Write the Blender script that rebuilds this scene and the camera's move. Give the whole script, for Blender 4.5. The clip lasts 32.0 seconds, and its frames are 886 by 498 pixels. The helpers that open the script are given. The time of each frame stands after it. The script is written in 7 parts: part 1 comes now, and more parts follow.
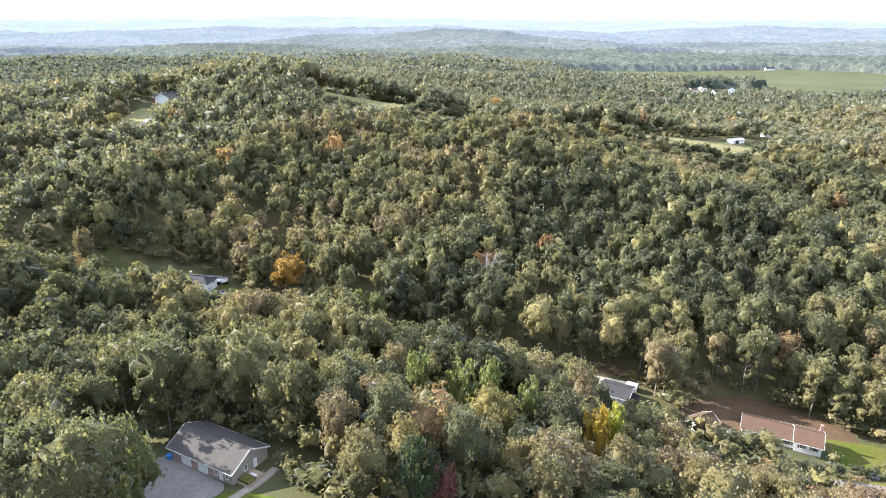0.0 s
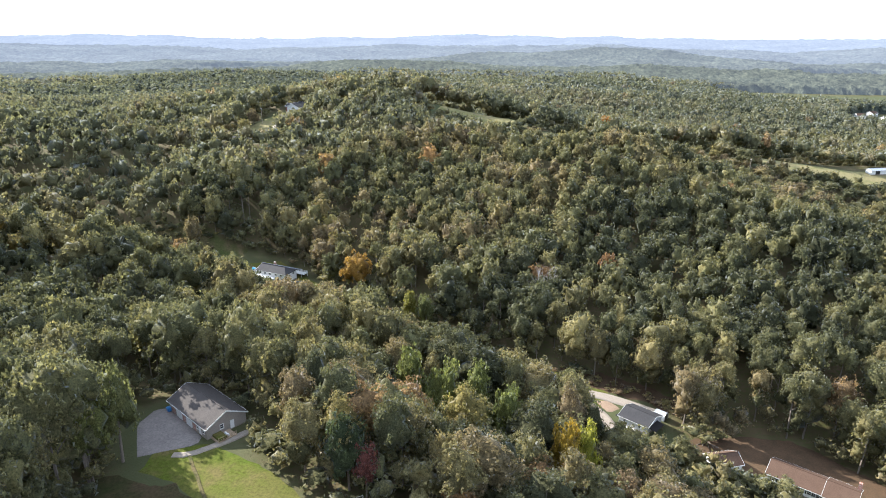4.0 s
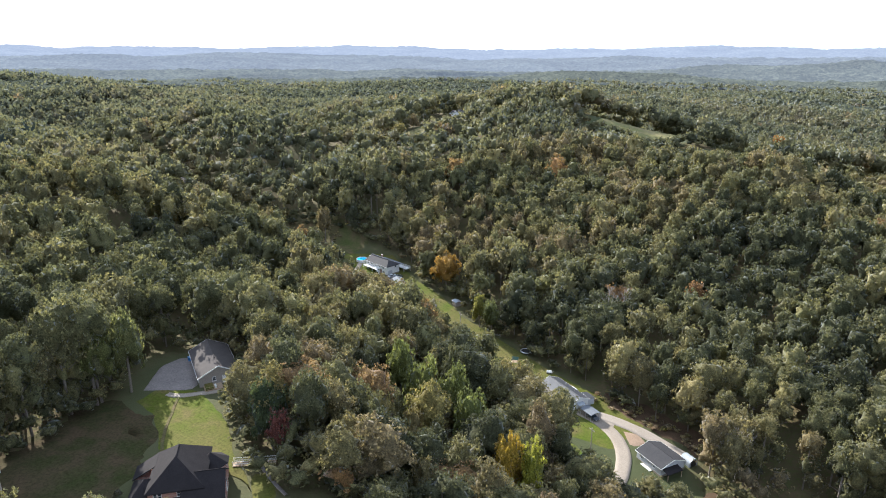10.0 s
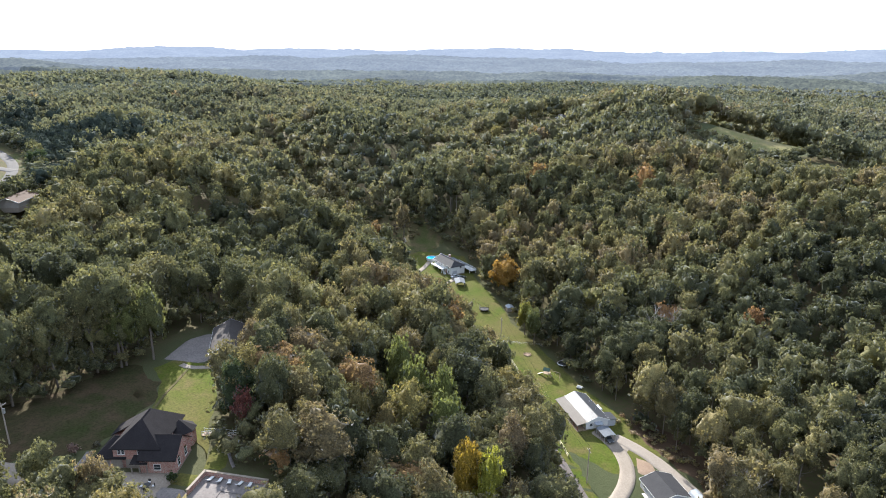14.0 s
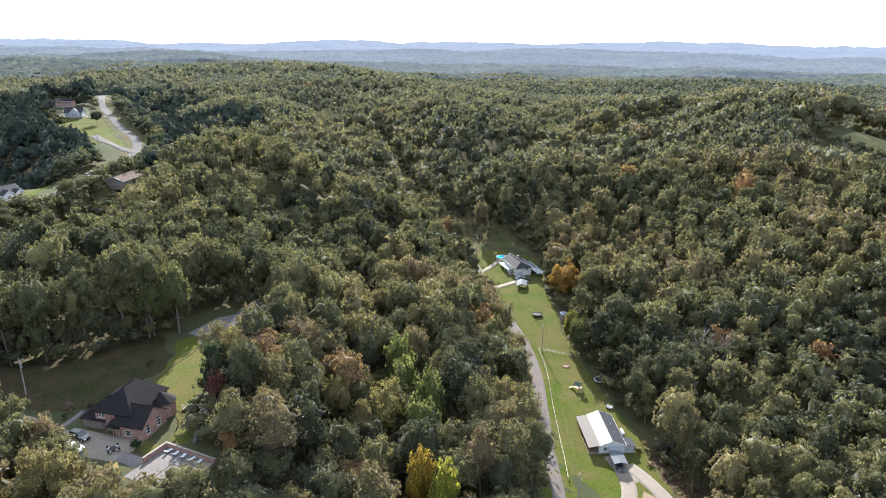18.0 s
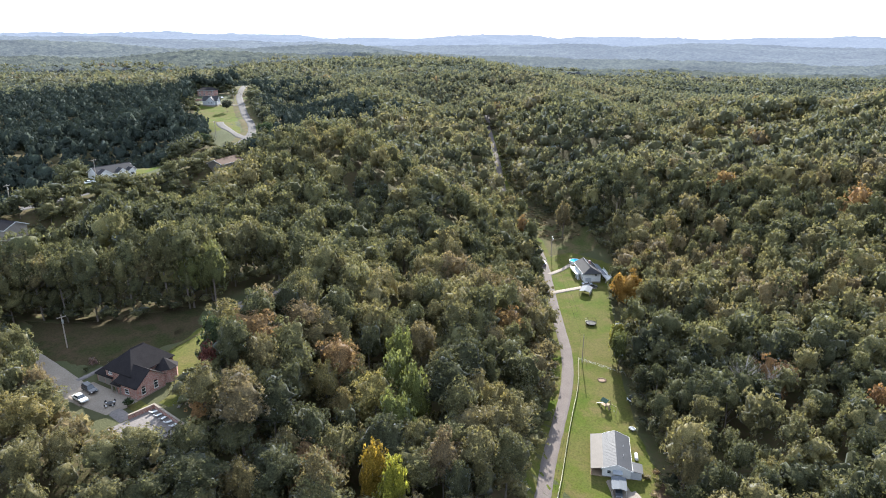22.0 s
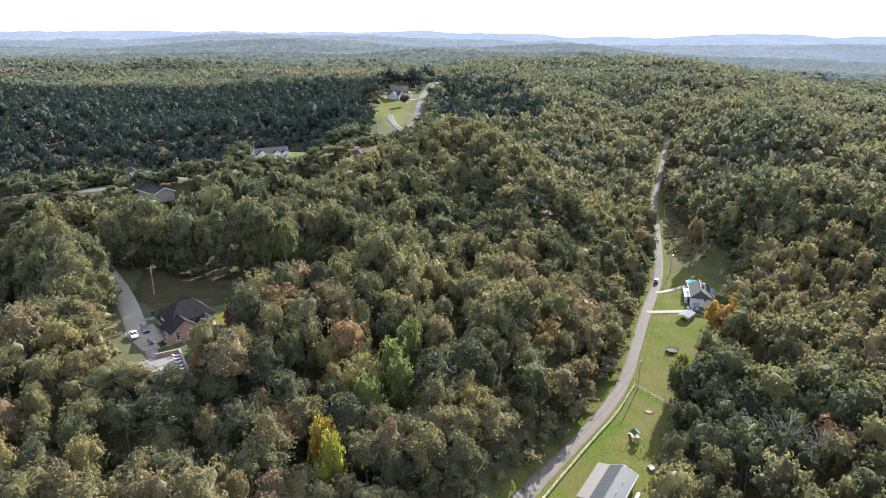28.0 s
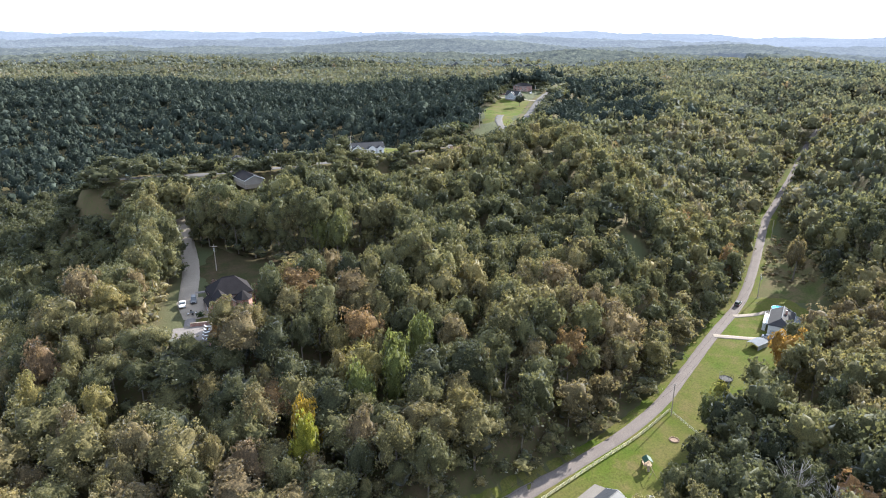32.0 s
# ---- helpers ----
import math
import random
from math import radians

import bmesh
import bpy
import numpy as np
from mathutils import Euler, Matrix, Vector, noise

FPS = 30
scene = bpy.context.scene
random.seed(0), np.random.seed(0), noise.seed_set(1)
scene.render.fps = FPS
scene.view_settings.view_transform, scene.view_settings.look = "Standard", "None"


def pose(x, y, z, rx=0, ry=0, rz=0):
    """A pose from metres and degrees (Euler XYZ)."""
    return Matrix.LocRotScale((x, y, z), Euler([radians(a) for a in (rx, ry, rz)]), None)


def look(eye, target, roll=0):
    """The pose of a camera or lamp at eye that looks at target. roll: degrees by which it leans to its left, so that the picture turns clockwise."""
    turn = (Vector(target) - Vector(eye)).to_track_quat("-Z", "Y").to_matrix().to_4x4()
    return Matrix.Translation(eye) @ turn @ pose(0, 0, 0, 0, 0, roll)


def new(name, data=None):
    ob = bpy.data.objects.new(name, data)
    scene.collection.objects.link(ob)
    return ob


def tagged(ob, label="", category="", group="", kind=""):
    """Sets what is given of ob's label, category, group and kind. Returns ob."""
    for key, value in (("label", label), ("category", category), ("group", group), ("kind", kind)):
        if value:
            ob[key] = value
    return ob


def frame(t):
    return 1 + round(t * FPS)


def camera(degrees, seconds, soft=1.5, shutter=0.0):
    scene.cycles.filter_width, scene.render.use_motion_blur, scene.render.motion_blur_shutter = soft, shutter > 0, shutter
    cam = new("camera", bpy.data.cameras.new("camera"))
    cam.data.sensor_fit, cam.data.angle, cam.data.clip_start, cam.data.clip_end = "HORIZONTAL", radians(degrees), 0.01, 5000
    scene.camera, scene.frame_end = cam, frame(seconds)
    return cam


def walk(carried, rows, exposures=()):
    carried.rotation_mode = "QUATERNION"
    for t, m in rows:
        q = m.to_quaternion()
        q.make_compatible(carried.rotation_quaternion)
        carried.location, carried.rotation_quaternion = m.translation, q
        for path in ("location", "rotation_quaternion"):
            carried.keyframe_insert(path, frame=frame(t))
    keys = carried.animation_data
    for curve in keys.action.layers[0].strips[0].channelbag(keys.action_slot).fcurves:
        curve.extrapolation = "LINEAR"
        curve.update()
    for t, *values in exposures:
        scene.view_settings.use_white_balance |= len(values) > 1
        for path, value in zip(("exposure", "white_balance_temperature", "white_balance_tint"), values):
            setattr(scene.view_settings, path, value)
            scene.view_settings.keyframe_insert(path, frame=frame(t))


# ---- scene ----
cam = camera(68.4, 32.0, soft=1.0)
METRES, EYE, TILT, LEAN, TURN = 300.0, 109.0, -19.7, -0.2, 0.0
ROWS = [
    (0.0, 0.0, 0.0, 0.0, -0.0, 0.0, 0.0),
    (0.5, 0.0154, -0.0034, -0.0014, 1.7, 0.18, -0.6),
    (1.0, 0.031, -0.006, -0.0027, 3.39, 0.34, -1.18),
    (1.5, 0.0467, -0.0081, -0.0037, 5.04, 0.48, -1.77),
    (2.0, 0.0623, -0.0095, -0.0046, 6.68, 0.62, -2.35),
    (2.5, 0.0779, -0.0105, -0.0052, 8.32, 0.73, -2.93),
    (3.0, 0.0934, -0.011, -0.0057, 9.96, 0.83, -3.52),
    (3.5, 0.109, -0.0109, -0.006, 11.59, 0.91, -4.1),
    (5.5, 0.1721, -0.0051, -0.0046, 18.06, 0.8, -6.32),
    (6.0, 0.1875, -0.0021, -0.0038, 19.68, 0.73, -6.87),
    (6.5, 0.2025, 0.0015, -0.0027, 21.28, 0.66, -7.41),
    (7.0, 0.2175, 0.0058, -0.0014, 22.87, 0.5, -7.93),
    (7.5, 0.2322, 0.0105, 0.0002, 24.45, 0.35, -8.43),
    (8.0, 0.2469, 0.0157, 0.0022, 26.07, 0.15, -8.93),
    (8.5, 0.2612, 0.0216, 0.0041, 27.67, -0.04, -9.44),
    (9.0, 0.2752, 0.0279, 0.0064, 29.29, -0.24, -9.92),
    (9.5, 0.2887, 0.0351, 0.0089, 30.89, -0.52, -10.42),
    (10.0, 0.3021, 0.0428, 0.0117, 32.53, -0.8, -10.88),
    (10.5, 0.3151, 0.0507, 0.0147, 34.15, -1.08, -11.36),
    (11.0, 0.3279, 0.0592, 0.0177, 35.79, -1.37, -11.83),
    (11.5, 0.3406, 0.068, 0.021, 37.46, -1.7, -12.25),
    (12.0, 0.3527, 0.077, 0.0244, 39.09, -2.05, -12.73),
    (12.5, 0.3635, 0.0855, 0.0275, 40.59, -2.37, -13.14),
    (13.0, 0.3752, 0.0952, 0.0311, 42.25, -2.74, -13.57),
    (13.5, 0.3866, 0.1052, 0.0348, 43.91, -3.11, -14.0),
    (14.0, 0.3976, 0.1154, 0.0385, 45.58, -3.46, -14.42),
    (14.5, 0.4083, 0.1259, 0.0425, 47.25, -3.86, -14.82),
    (16.5, 0.4434, 0.1746, 0.061, 54.02, -5.82, -16.26),
    (17.0, 0.4493, 0.1879, 0.066, 55.72, -6.39, -16.6),
    (17.5, 0.4544, 0.2018, 0.0712, 57.37, -7.03, -16.89),
    (18.0, 0.4589, 0.216, 0.0764, 59.07, -7.67, -17.18),
    (18.5, 0.4634, 0.2302, 0.0815, 60.78, -8.34, -17.46),
    (19.0, 0.468, 0.2444, 0.0867, 62.54, -8.97, -17.71),
    (19.5, 0.4731, 0.258, 0.0918, 64.3, -9.6, -17.98),
    (20.0, 0.4793, 0.2713, 0.0966, 66.07, -10.16, -18.24),
    (20.5, 0.4855, 0.2846, 0.1016, 67.85, -10.73, -18.47),
    (21.0, 0.4913, 0.2983, 0.1065, 69.64, -11.3, -18.67),
    (21.5, 0.4967, 0.3122, 0.1113, 71.43, -11.9, -18.87),
    (22.0, 0.5016, 0.326, 0.1164, 73.25, -12.52, -19.05),
    (22.5, 0.5061, 0.3401, 0.1213, 75.05, -13.08, -19.21),
    (23.0, 0.5101, 0.3542, 0.1264, 76.89, -13.71, -19.35),
    (23.5, 0.5137, 0.3686, 0.1315, 78.75, -14.31, -19.47),
    (24.0, 0.5168, 0.3829, 0.1367, 80.57, -14.94, -19.59),
    (24.5, 0.5195, 0.3973, 0.1419, 82.41, -15.56, -19.68),
    (25.0, 0.5215, 0.4118, 0.1471, 84.22, -16.15, -19.76),
    (25.5, 0.5232, 0.4265, 0.1523, 86.04, -16.77, -19.8),
    (27.5, 0.5254, 0.4857, 0.1739, 93.47, -19.38, -19.84),
    (28.0, 0.5248, 0.5004, 0.1789, 95.27, -19.98, -19.78),
    (28.5, 0.5236, 0.5151, 0.1841, 97.1, -20.61, -19.71),
    (29.0, 0.5218, 0.5297, 0.1892, 98.93, -21.23, -19.63),
    (29.5, 0.5196, 0.5443, 0.1944, 100.76, -21.84, -19.52),
    (30.0, 0.517, 0.5589, 0.1995, 102.62, -22.45, -19.4),
    (30.5, 0.5139, 0.5734, 0.2046, 104.48, -23.05, -19.26),
    (31.0, 0.5103, 0.5877, 0.2098, 106.34, -23.65, -19.09),
    (31.5, 0.5062, 0.602, 0.215, 108.19, -24.24, -18.92),
    (32.0, 0.5017, 0.6163, 0.2202, 110.05, -24.85, -18.73),
]
walk(cam, [(t, pose(0, 0, EYE, TILT, LEAN, TURN) @ pose(METRES * x, METRES * y, METRES * z, 90 + pitch, roll, yaw)) for t, x, y, z, yaw, pitch, roll in ROWS],
     [(0.0, 2.58, 5950, 11), (3.5, 2.24, 5950, 11), (6.0, 1.97, 5950, 11), (9.0, 1.91, 5860, 11), (18.0, 1.95, 5860, 11), (32.0, 2.10, 5860, 11)])

# ---- world, sun ----
SUN_EL, SUN_AZ = 27.0, 156.5            # degrees; azimuth from +x towards +y
sun_way = Vector((math.cos(radians(SUN_EL)) * math.cos(radians(SUN_AZ)),
                  math.cos(radians(SUN_EL)) * math.sin(radians(SUN_AZ)), math.sin(radians(SUN_EL))))
world = bpy.data.worlds.new("world")
scene.world = world
world.use_nodes = True
wn = world.node_tree.nodes
wl = world.node_tree.links
wn.clear()
w_out = wn.new("ShaderNodeOutputWorld")
w_bg = wn.new("ShaderNodeBackground")
w_sky = wn.new("ShaderNodeTexSky")
w_sky.sky_type = "NISHITA"
w_sky.sun_disc = False
w_sky.sun_elevation = radians(SUN_EL)
w_sky.sun_rotation = radians(90 - SUN_AZ)
w_sky.air_density, w_sky.dust_density, w_sky.ozone_density = 1.0, 1.0, 2.0
# a thin bright veil of high cloud over most of the sky, with soft rifts
w_tc = wn.new("ShaderNodeTexCoord")
w_map = wn.new("ShaderNodeMapping")
w_map.inputs["Scale"].default_value = (1.0, 1.0, 3.2)
w_noise = wn.new("ShaderNodeTexNoise")
w_noise.inputs["Scale"].default_value = 2.3
w_noise.inputs["Detail"].default_value = 7.0
w_noise.inputs["Roughness"].default_value = 0.55
w_ramp = wn.new("ShaderNodeValToRGB")
w_ramp.color_ramp.elements[0].position, w_ramp.color_ramp.elements[0].color = 0.28, (0.62, 0.62, 0.62, 1)
w_ramp.color_ramp.elements[1].position, w_ramp.color_ramp.elements[1].color = 0.62, (0.95, 0.95, 0.95, 1)
w_mix = wn.new("ShaderNodeMix")
w_mix.data_type = "RGBA"
w_mix.inputs[7].default_value = (4.2, 4.65, 5.3, 1)
wl.new(w_tc.outputs["Generated"], w_map.inputs["Vector"])
wl.new(w_map.outputs[0], w_noise.inputs["Vector"])
wl.new(w_noise.outputs["Fac"], w_ramp.inputs[0])
wl.new(w_ramp.outputs[0], w_mix.inputs[0])
wl.new(w_sky.outputs[0], w_mix.inputs[6])
w_bg.inputs["Strength"].default_value = 0.10
wl.new(w_mix.outputs[2], w_bg.inputs["Color"])
wl.new(w_bg.outputs[0], w_out.inputs["Surface"])

sun = new("sun", bpy.data.lights.new("sun", "SUN"))
sun.data.energy = 4.6
sun.data.angle = radians(0.6)
sun.data.color = (1.0, 0.92, 0.78)
sun.matrix_world = look((0, 0, 200), Vector((0, 0, 200)) - sun_way)


# ---- helpers of this scene ----
def hash01(ix, iy, salt=0):
    """A repeatable number from 0 to 1 for each whole-numbered cell."""
    h = (np.asarray(ix, np.int64) * 374761393 + np.asarray(iy, np.int64) * 668265263 + salt * 974634777) & 0xFFFFFFFF
    h = ((h ^ (h >> 13)) * 1274126177) & 0xFFFFFFFF
    h = ((h ^ (h >> 16)) * 2246822519) & 0xFFFFFFFF
    return ((h ^ (h >> 15)) & 0xFFFFFF) / float(0x1000000)


def smooth(a, b, v):
    u = np.clip((np.asarray(v, float) - a) / (b - a), 0, 1)
    return u * u * (3 - 2 * u)


def vnoise(x, y, size, salt=0):
    """Value noise, -1 to 1."""
    x, y = np.asarray(x, float) / size, np.asarray(y, float) / size
    ix, iy = np.floor(x).astype(np.int64), np.floor(y).astype(np.int64)
    u, v = smooth(0, 1, x - ix), smooth(0, 1, y - iy)
    a = hash01(ix, iy, salt) * (1 - u) + hash01(ix + 1, iy, salt) * u
    b = hash01(ix, iy + 1, salt) * (1 - u) + hash01(ix + 1, iy + 1, salt) * u
    return 2 * (a * (1 - v) + b * v) - 1


def along(line, x, y):
    """Distance of (x, y) from a line of points (x, y, value), and the value at the nearest place."""
    x, y = np.asarray(x, float), np.asarray(y, float)
    best, value = np.full(x.shape, 1e9), np.zeros(x.shape)
    for (ax, ay, az), (bx, by, bz) in zip(line[:-1], line[1:]):
        dx, dy = bx - ax, by - ay
        u = np.clip(((x - ax) * dx + (y - ay) * dy) / (dx * dx + dy * dy), 0, 1)
        d = np.hypot(x - ax - u * dx, y - ay - u * dy)
        near = d < best
        best = np.where(near, d, best)
        value = np.where(near, az + u * (bz - az), value)
    return best, value


# ---- the lie of the land ----
VALLEY = [(220, 120, -11), (130, 158, -6), (90, 166, -4.5), (50, 176, -1.8), (18, 188, -1), (-31, 207, 0.8), (-82, 231, 3.5),
          (-119, 238, 4.5), (-180, 245, 9.5), (-243, 255, 15), (-345, 284, 31), (-435, 313, 44)]
RIDGES = [
    ([(-330, 470, 40), (-185, 445, 53), (-60, 400, 50), (20, 365, 50), (80, 430, 38), (260, 430, 24), (460, 420, 15)], 92),
    ([(95, 30, 8), (34, 58, 16), (0, 65, 28), (-45, 88, 28)], 56),
    ([(-45, 72, 26), (-75, 52, 31), (-108, 50, 36)], 34),
    ([(-45, 88, 26), (-100, 92, 31), (-160, 104, 36), (-210, 122, 38)], 58),
    ([(-285, 101, 44), (-380, 85, 54), (-470, 80, 58)], 66),
    ([(-85, -50, 36), (-128, 14, 39), (-165, 38, 40), (-241, 80, 43), (-290, 101, 44)], 30),
    ([(-330, 170, 40), (-470, 205, 47)], 80),
    ([(-290, 345, 36), (-450, 385, 48)], 75),
    ([(50, 340, 32), (130, 250, 17)], 62),
    ([(-190, 450, 48), (-100, 470, 46), (-30, 480, 47), (14, 440, 47), (37, 455, 46), (80, 432, 42), (150, 442, 36), (240, 478, 30)], 58),
    ([(14, 146, 11), (-28, 150, 15), (-75, 172, 18), (-130, 178, 27), (-180, 145, 37)], 36),
]
SHELF = [(12, 66, 28.2), (-8, 70, 28.3), (-45, 94, 27.8)]
WEST_ROAD = [(-85, -50, 43), (-104, -14, 44), (-130, 20, 45), (-165, 46, 45.5), (-206, 73, 46), (-240, 90, 47), (-272, 100, 49),
             (-300, 101.5, 50.5), (-340, 97, 54), (-390, 93.5, 58), (-450, 91, 60), (-520, 96, 61)]
KNOLLS = [
    (-220, 175, 16, 50), (-165, 285, 19, 42), (-135, 315, 12, 45), (-90, 330, 6, 45), (-235, 330, 14, 50), (-345, 315, 8, 60), (-400, 255, 9, 55), (-270, 260, 7, 45), (-45, 365, -8, 48),
    (10, 385, -3, 48), (0, 340, -6, 45), (55, 440, -8, 60), (150, 455, -6, 70), (5, 280, -2, 45), (55, 310, -4, 50), (120, 305, 3, 55), (-315, -180, 11, 90), (-290, -70, 17, 75),
    (-295, 10, 24, 60), (-740, -110, 9, 160), (-800, 150, 6, 160), (-120, 525, 23, 70), (-130, 155, 5, 45),
]      # rises and hollows: x, y, height, radius
HILL_YARD = [(-170, 350, 46.5), (-180, 375, 48), (-185, 410, 50), (-188, 445, 53)]


DRIVE_BANK = [(-75, -6, 33), (-42, 28, 29.6), (-26, 48, 28.9)]
HILLTOP = [(-335, 78, 52), (-395, 70, 56.6), (-460, 66, 58.2)]
GREY_YARD = [(-176, 32, 45), (-190, 42, 45)]
POOL_YARD = [(-117, 247, 6.0), (-108, 246, 5.4)]


def land(x, y):
    x, y = np.asarray(x, float), np.asarray(y, float)
    r = np.hypot(x + 40, y - 180)
    far = smooth(270, 640, r)
    west = (1 - smooth(-40, 260, x)) * (1 - smooth(380, 640, y))
    roll = 20 + 26 * west + 12 * vnoise(x, y, 430, 3) + 7 * vnoise(x, y, 190, 4) + 16 * (np.abs(vnoise(x, y, 520, 15)) - 0.35) * smooth(620, 1000, r)
    roll = roll + 17 * vnoise(x, y, 800, 13) * smooth(1200, 2200, r) + 46 * smooth(1900, 4800, r)
    vale = smooth(60, 300, x) * smooth(480, 680, y) * (1 - smooth(1300, 2100, r))       # the farm valley to the north-east
    roll = roll * (1 - vale) + vale * (13 + 8 * vnoise(x, y, 430, 3))
    total = (far * np.clip(roll, 0, None)) ** 4
    for line, wide in RIDGES:
        d, h = along(line, x, y)
        total = total + (h * np.exp(-(d / wide) ** 2)) ** 4
    z = total ** 0.25 + (1.6 * vnoise(x, y, 60, 5) + 2.4 * vnoise(x, y, 110, 6)) * (1 - 0.5 * far) - 3.0 * smooth(60, 240, x)
    for kx, ky, kh, kr in KNOLLS:
        z = z + kh * np.exp(-((x - kx) ** 2 + (y - ky) ** 2) / kr ** 2)
    for line, r0, r1 in ((VALLEY, 14, 33), (SHELF, 17, 42), (WEST_ROAD, 8, 24), (GREY_YARD, 10, 26), (DRIVE_BANK, 13, 30), (HILLTOP, 15, 40), (HILL_YARD, 12, 45), (POOL_YARD, 5, 14)):
        d, h = along(line, x, y)
        w = 1 - smooth(r0, r1, d)
        z = z * (1 - w) + h * w
    return z


def graded(lo, hi, step, limit):
    """Grid lines: even from lo to hi, then ever wider apart to the limit."""
    mid = list(np.arange(lo, hi + 0.1, step))
    out, s = [mid[-1]], step
    while out[-1] < limit:
        s *= 1.09
        out.append(out[-1] + s)
    low, s = [mid[0]], step
    while low[-1] > -limit:
        s *= 1.09
        low.append(low[-1] - s)
    return np.array(low[:0:-1] + mid + out[1:])


GX, GY = graded(-520, 340, 4.5, 3100), graded(-120, 620, 4.5, 3100)
GZ = land(*np.meshgrid(GX, GY, indexing="ij"))


def ground_z(x, y):
    """The height of the ground sheet, between its corners."""
    x, y = np.asarray(x, float), np.asarray(y, float)
    i = np.clip(np.searchsorted(GX, x) - 1, 0, len(GX) - 2)
    j = np.clip(np.searchsorted(GY, y) - 1, 0, len(GY) - 2)
    u, v = (x - GX[i]) / (GX[i + 1] - GX[i]), (y - GY[j]) / (GY[j + 1] - GY[j])
    return (GZ[i, j] * (1 - u) * (1 - v) + GZ[i + 1, j] * u * (1 - v) + GZ[i, j + 1] * (1 - u) * v + GZ[i + 1, j + 1] * u * v)


def gz(x, y):
    return float(ground_z(x, y))


def mesh_from(name, verts, faces, material, smooth_shade=False):
    """A mesh from arrays; all faces have as many corners as faces has columns."""
    me = bpy.data.meshes.new(name)
    verts, faces = np.asarray(verts, np.float32), np.asarray(faces, np.int32)
    n, k = faces.shape
    me.vertices.add(len(verts))
    me.vertices.foreach_set("co", verts.ravel())
    me.loops.add(n * k)
    me.loops.foreach_set("vertex_index", faces.ravel())
    me.polygons.add(n)
    me.polygons.foreach_set("loop_start", np.arange(0, n * k, k, dtype=np.int32))
    me.polygons.foreach_set("use_smooth", np.full(n, smooth_shade))
    me.update(calc_edges=True)
    if material:
        me.materials.append(material)
    return me


def grid_faces(nx, ny):
    i, j = np.meshgrid(np.arange(nx - 1), np.arange(ny - 1), indexing="ij")
    a = (i * ny + j).ravel()
    return np.stack([a, a + ny, a + ny + 1, a + 1], 1)


# ---- materials ----
def material(name):
    m = bpy.data.materials.new(name)
    m.use_nodes = True
    nt = m.node_tree
    return m, nt, nt.nodes["Principled BSDF"]


def node(nt, kind, **values):
    n = nt.nodes.new(kind)
    for key, value in values.items():
        if key in n.inputs:
            n.inputs[key].default_value = value
    return n


def ramp(nt, source, stops, constant=False):
    r = nt.nodes.new("ShaderNodeValToRGB")
    e = r.color_ramp.elements
    if constant:
        r.color_ramp.interpolation = "CONSTANT"
    while len(e) < len(stops):
        e.new(0.5)
    for el, (p, c) in zip(e, stops):
        el.position, el.color = p, (*c, 1)
    nt.links.new(source, r.inputs[0])
    return r.outputs[0]


def noise_tex(nt, scale, detail=4.0, rough=0.6, use_object=False):
    tc = nt.nodes.new("ShaderNodeTexCoord")
    n = node(nt, "ShaderNodeTexNoise", Scale=scale, Detail=detail, Roughness=rough)
    nt.links.new(tc.outputs["Object"], n.inputs["Vector"])
    return n.outputs["Fac"]


def mixc(nt, fac, a, b, mode="MIX"):
    m = nt.nodes.new("ShaderNodeMix")
    m.data_type, m.blend_type = "RGBA", mode
    for sock, v in ((m.inputs[0], fac), (m.inputs[6], a), (m.inputs[7], b)):
        if isinstance(v, (int, float)):
            sock.default_value = v
        elif isinstance(v, tuple):
            sock.default_value = (*v, 1)
        else:
            nt.links.new(v, sock)
    return m.outputs[2]


def bump(nt, bsdf, height, strength, distance):
    b = node(nt, "ShaderNodeBump", Strength=strength, Distance=distance)
    nt.links.new(height, b.inputs["Height"])
    nt.links.new(b.outputs[0], bsdf.inputs["Normal"])


def surface(name, a, b, scale, rough=0.8, fine=None, bump_d=0.01, metal=0.0, third=None, spec=0.3):
    """Two tones mixed by a broad noise, a third by a fine one, and fine relief."""
    m, nt, p = material(name)
    broad = noise_tex(nt, scale)
    small = noise_tex(nt, fine or scale * 9, 5.0, 0.7)
    col = ramp(nt, broad, [(0.32, a), (0.68, b)])
    if third:
        col = mixc(nt, ramp(nt, small, [(0.5, (0, 0, 0)), (0.75, (1, 1, 1))]), col, third)
    else:
        col = mixc(nt, 0.55, col, ramp(nt, small, [(0.25, tuple(0.6 * v for v in a)), (0.75, tuple(min(1, 1.35 * v) for v in b))]))
    nt.links.new(col, p.inputs["Base Color"])
    p.inputs["Roughness"].default_value = rough
    p.inputs["Metallic"].default_value = metal
    p.inputs["Specular IOR Level"].default_value = spec
    bump(nt, p, small, 0.6, bump_d)
    return m


LEAF_TONES = [(0.0, (0.060, 0.064, 0.037)), (0.18, (0.094, 0.097, 0.052)), (0.34, (0.135, 0.130, 0.065)), (0.48, (0.166, 0.149, 0.074)),
              (0.6, (0.173, 0.147, 0.078)), (0.7, (0.172, 0.135, 0.083)), (0.8, (0.209, 0.184, 0.072)), (0.89, (0.168, 0.122, 0.082)),
              (0.95, (0.247, 0.160, 0.072)), (0.985, (0.227, 0.119, 0.066)), (0.998, (0.140, 0.065, 0.062))]


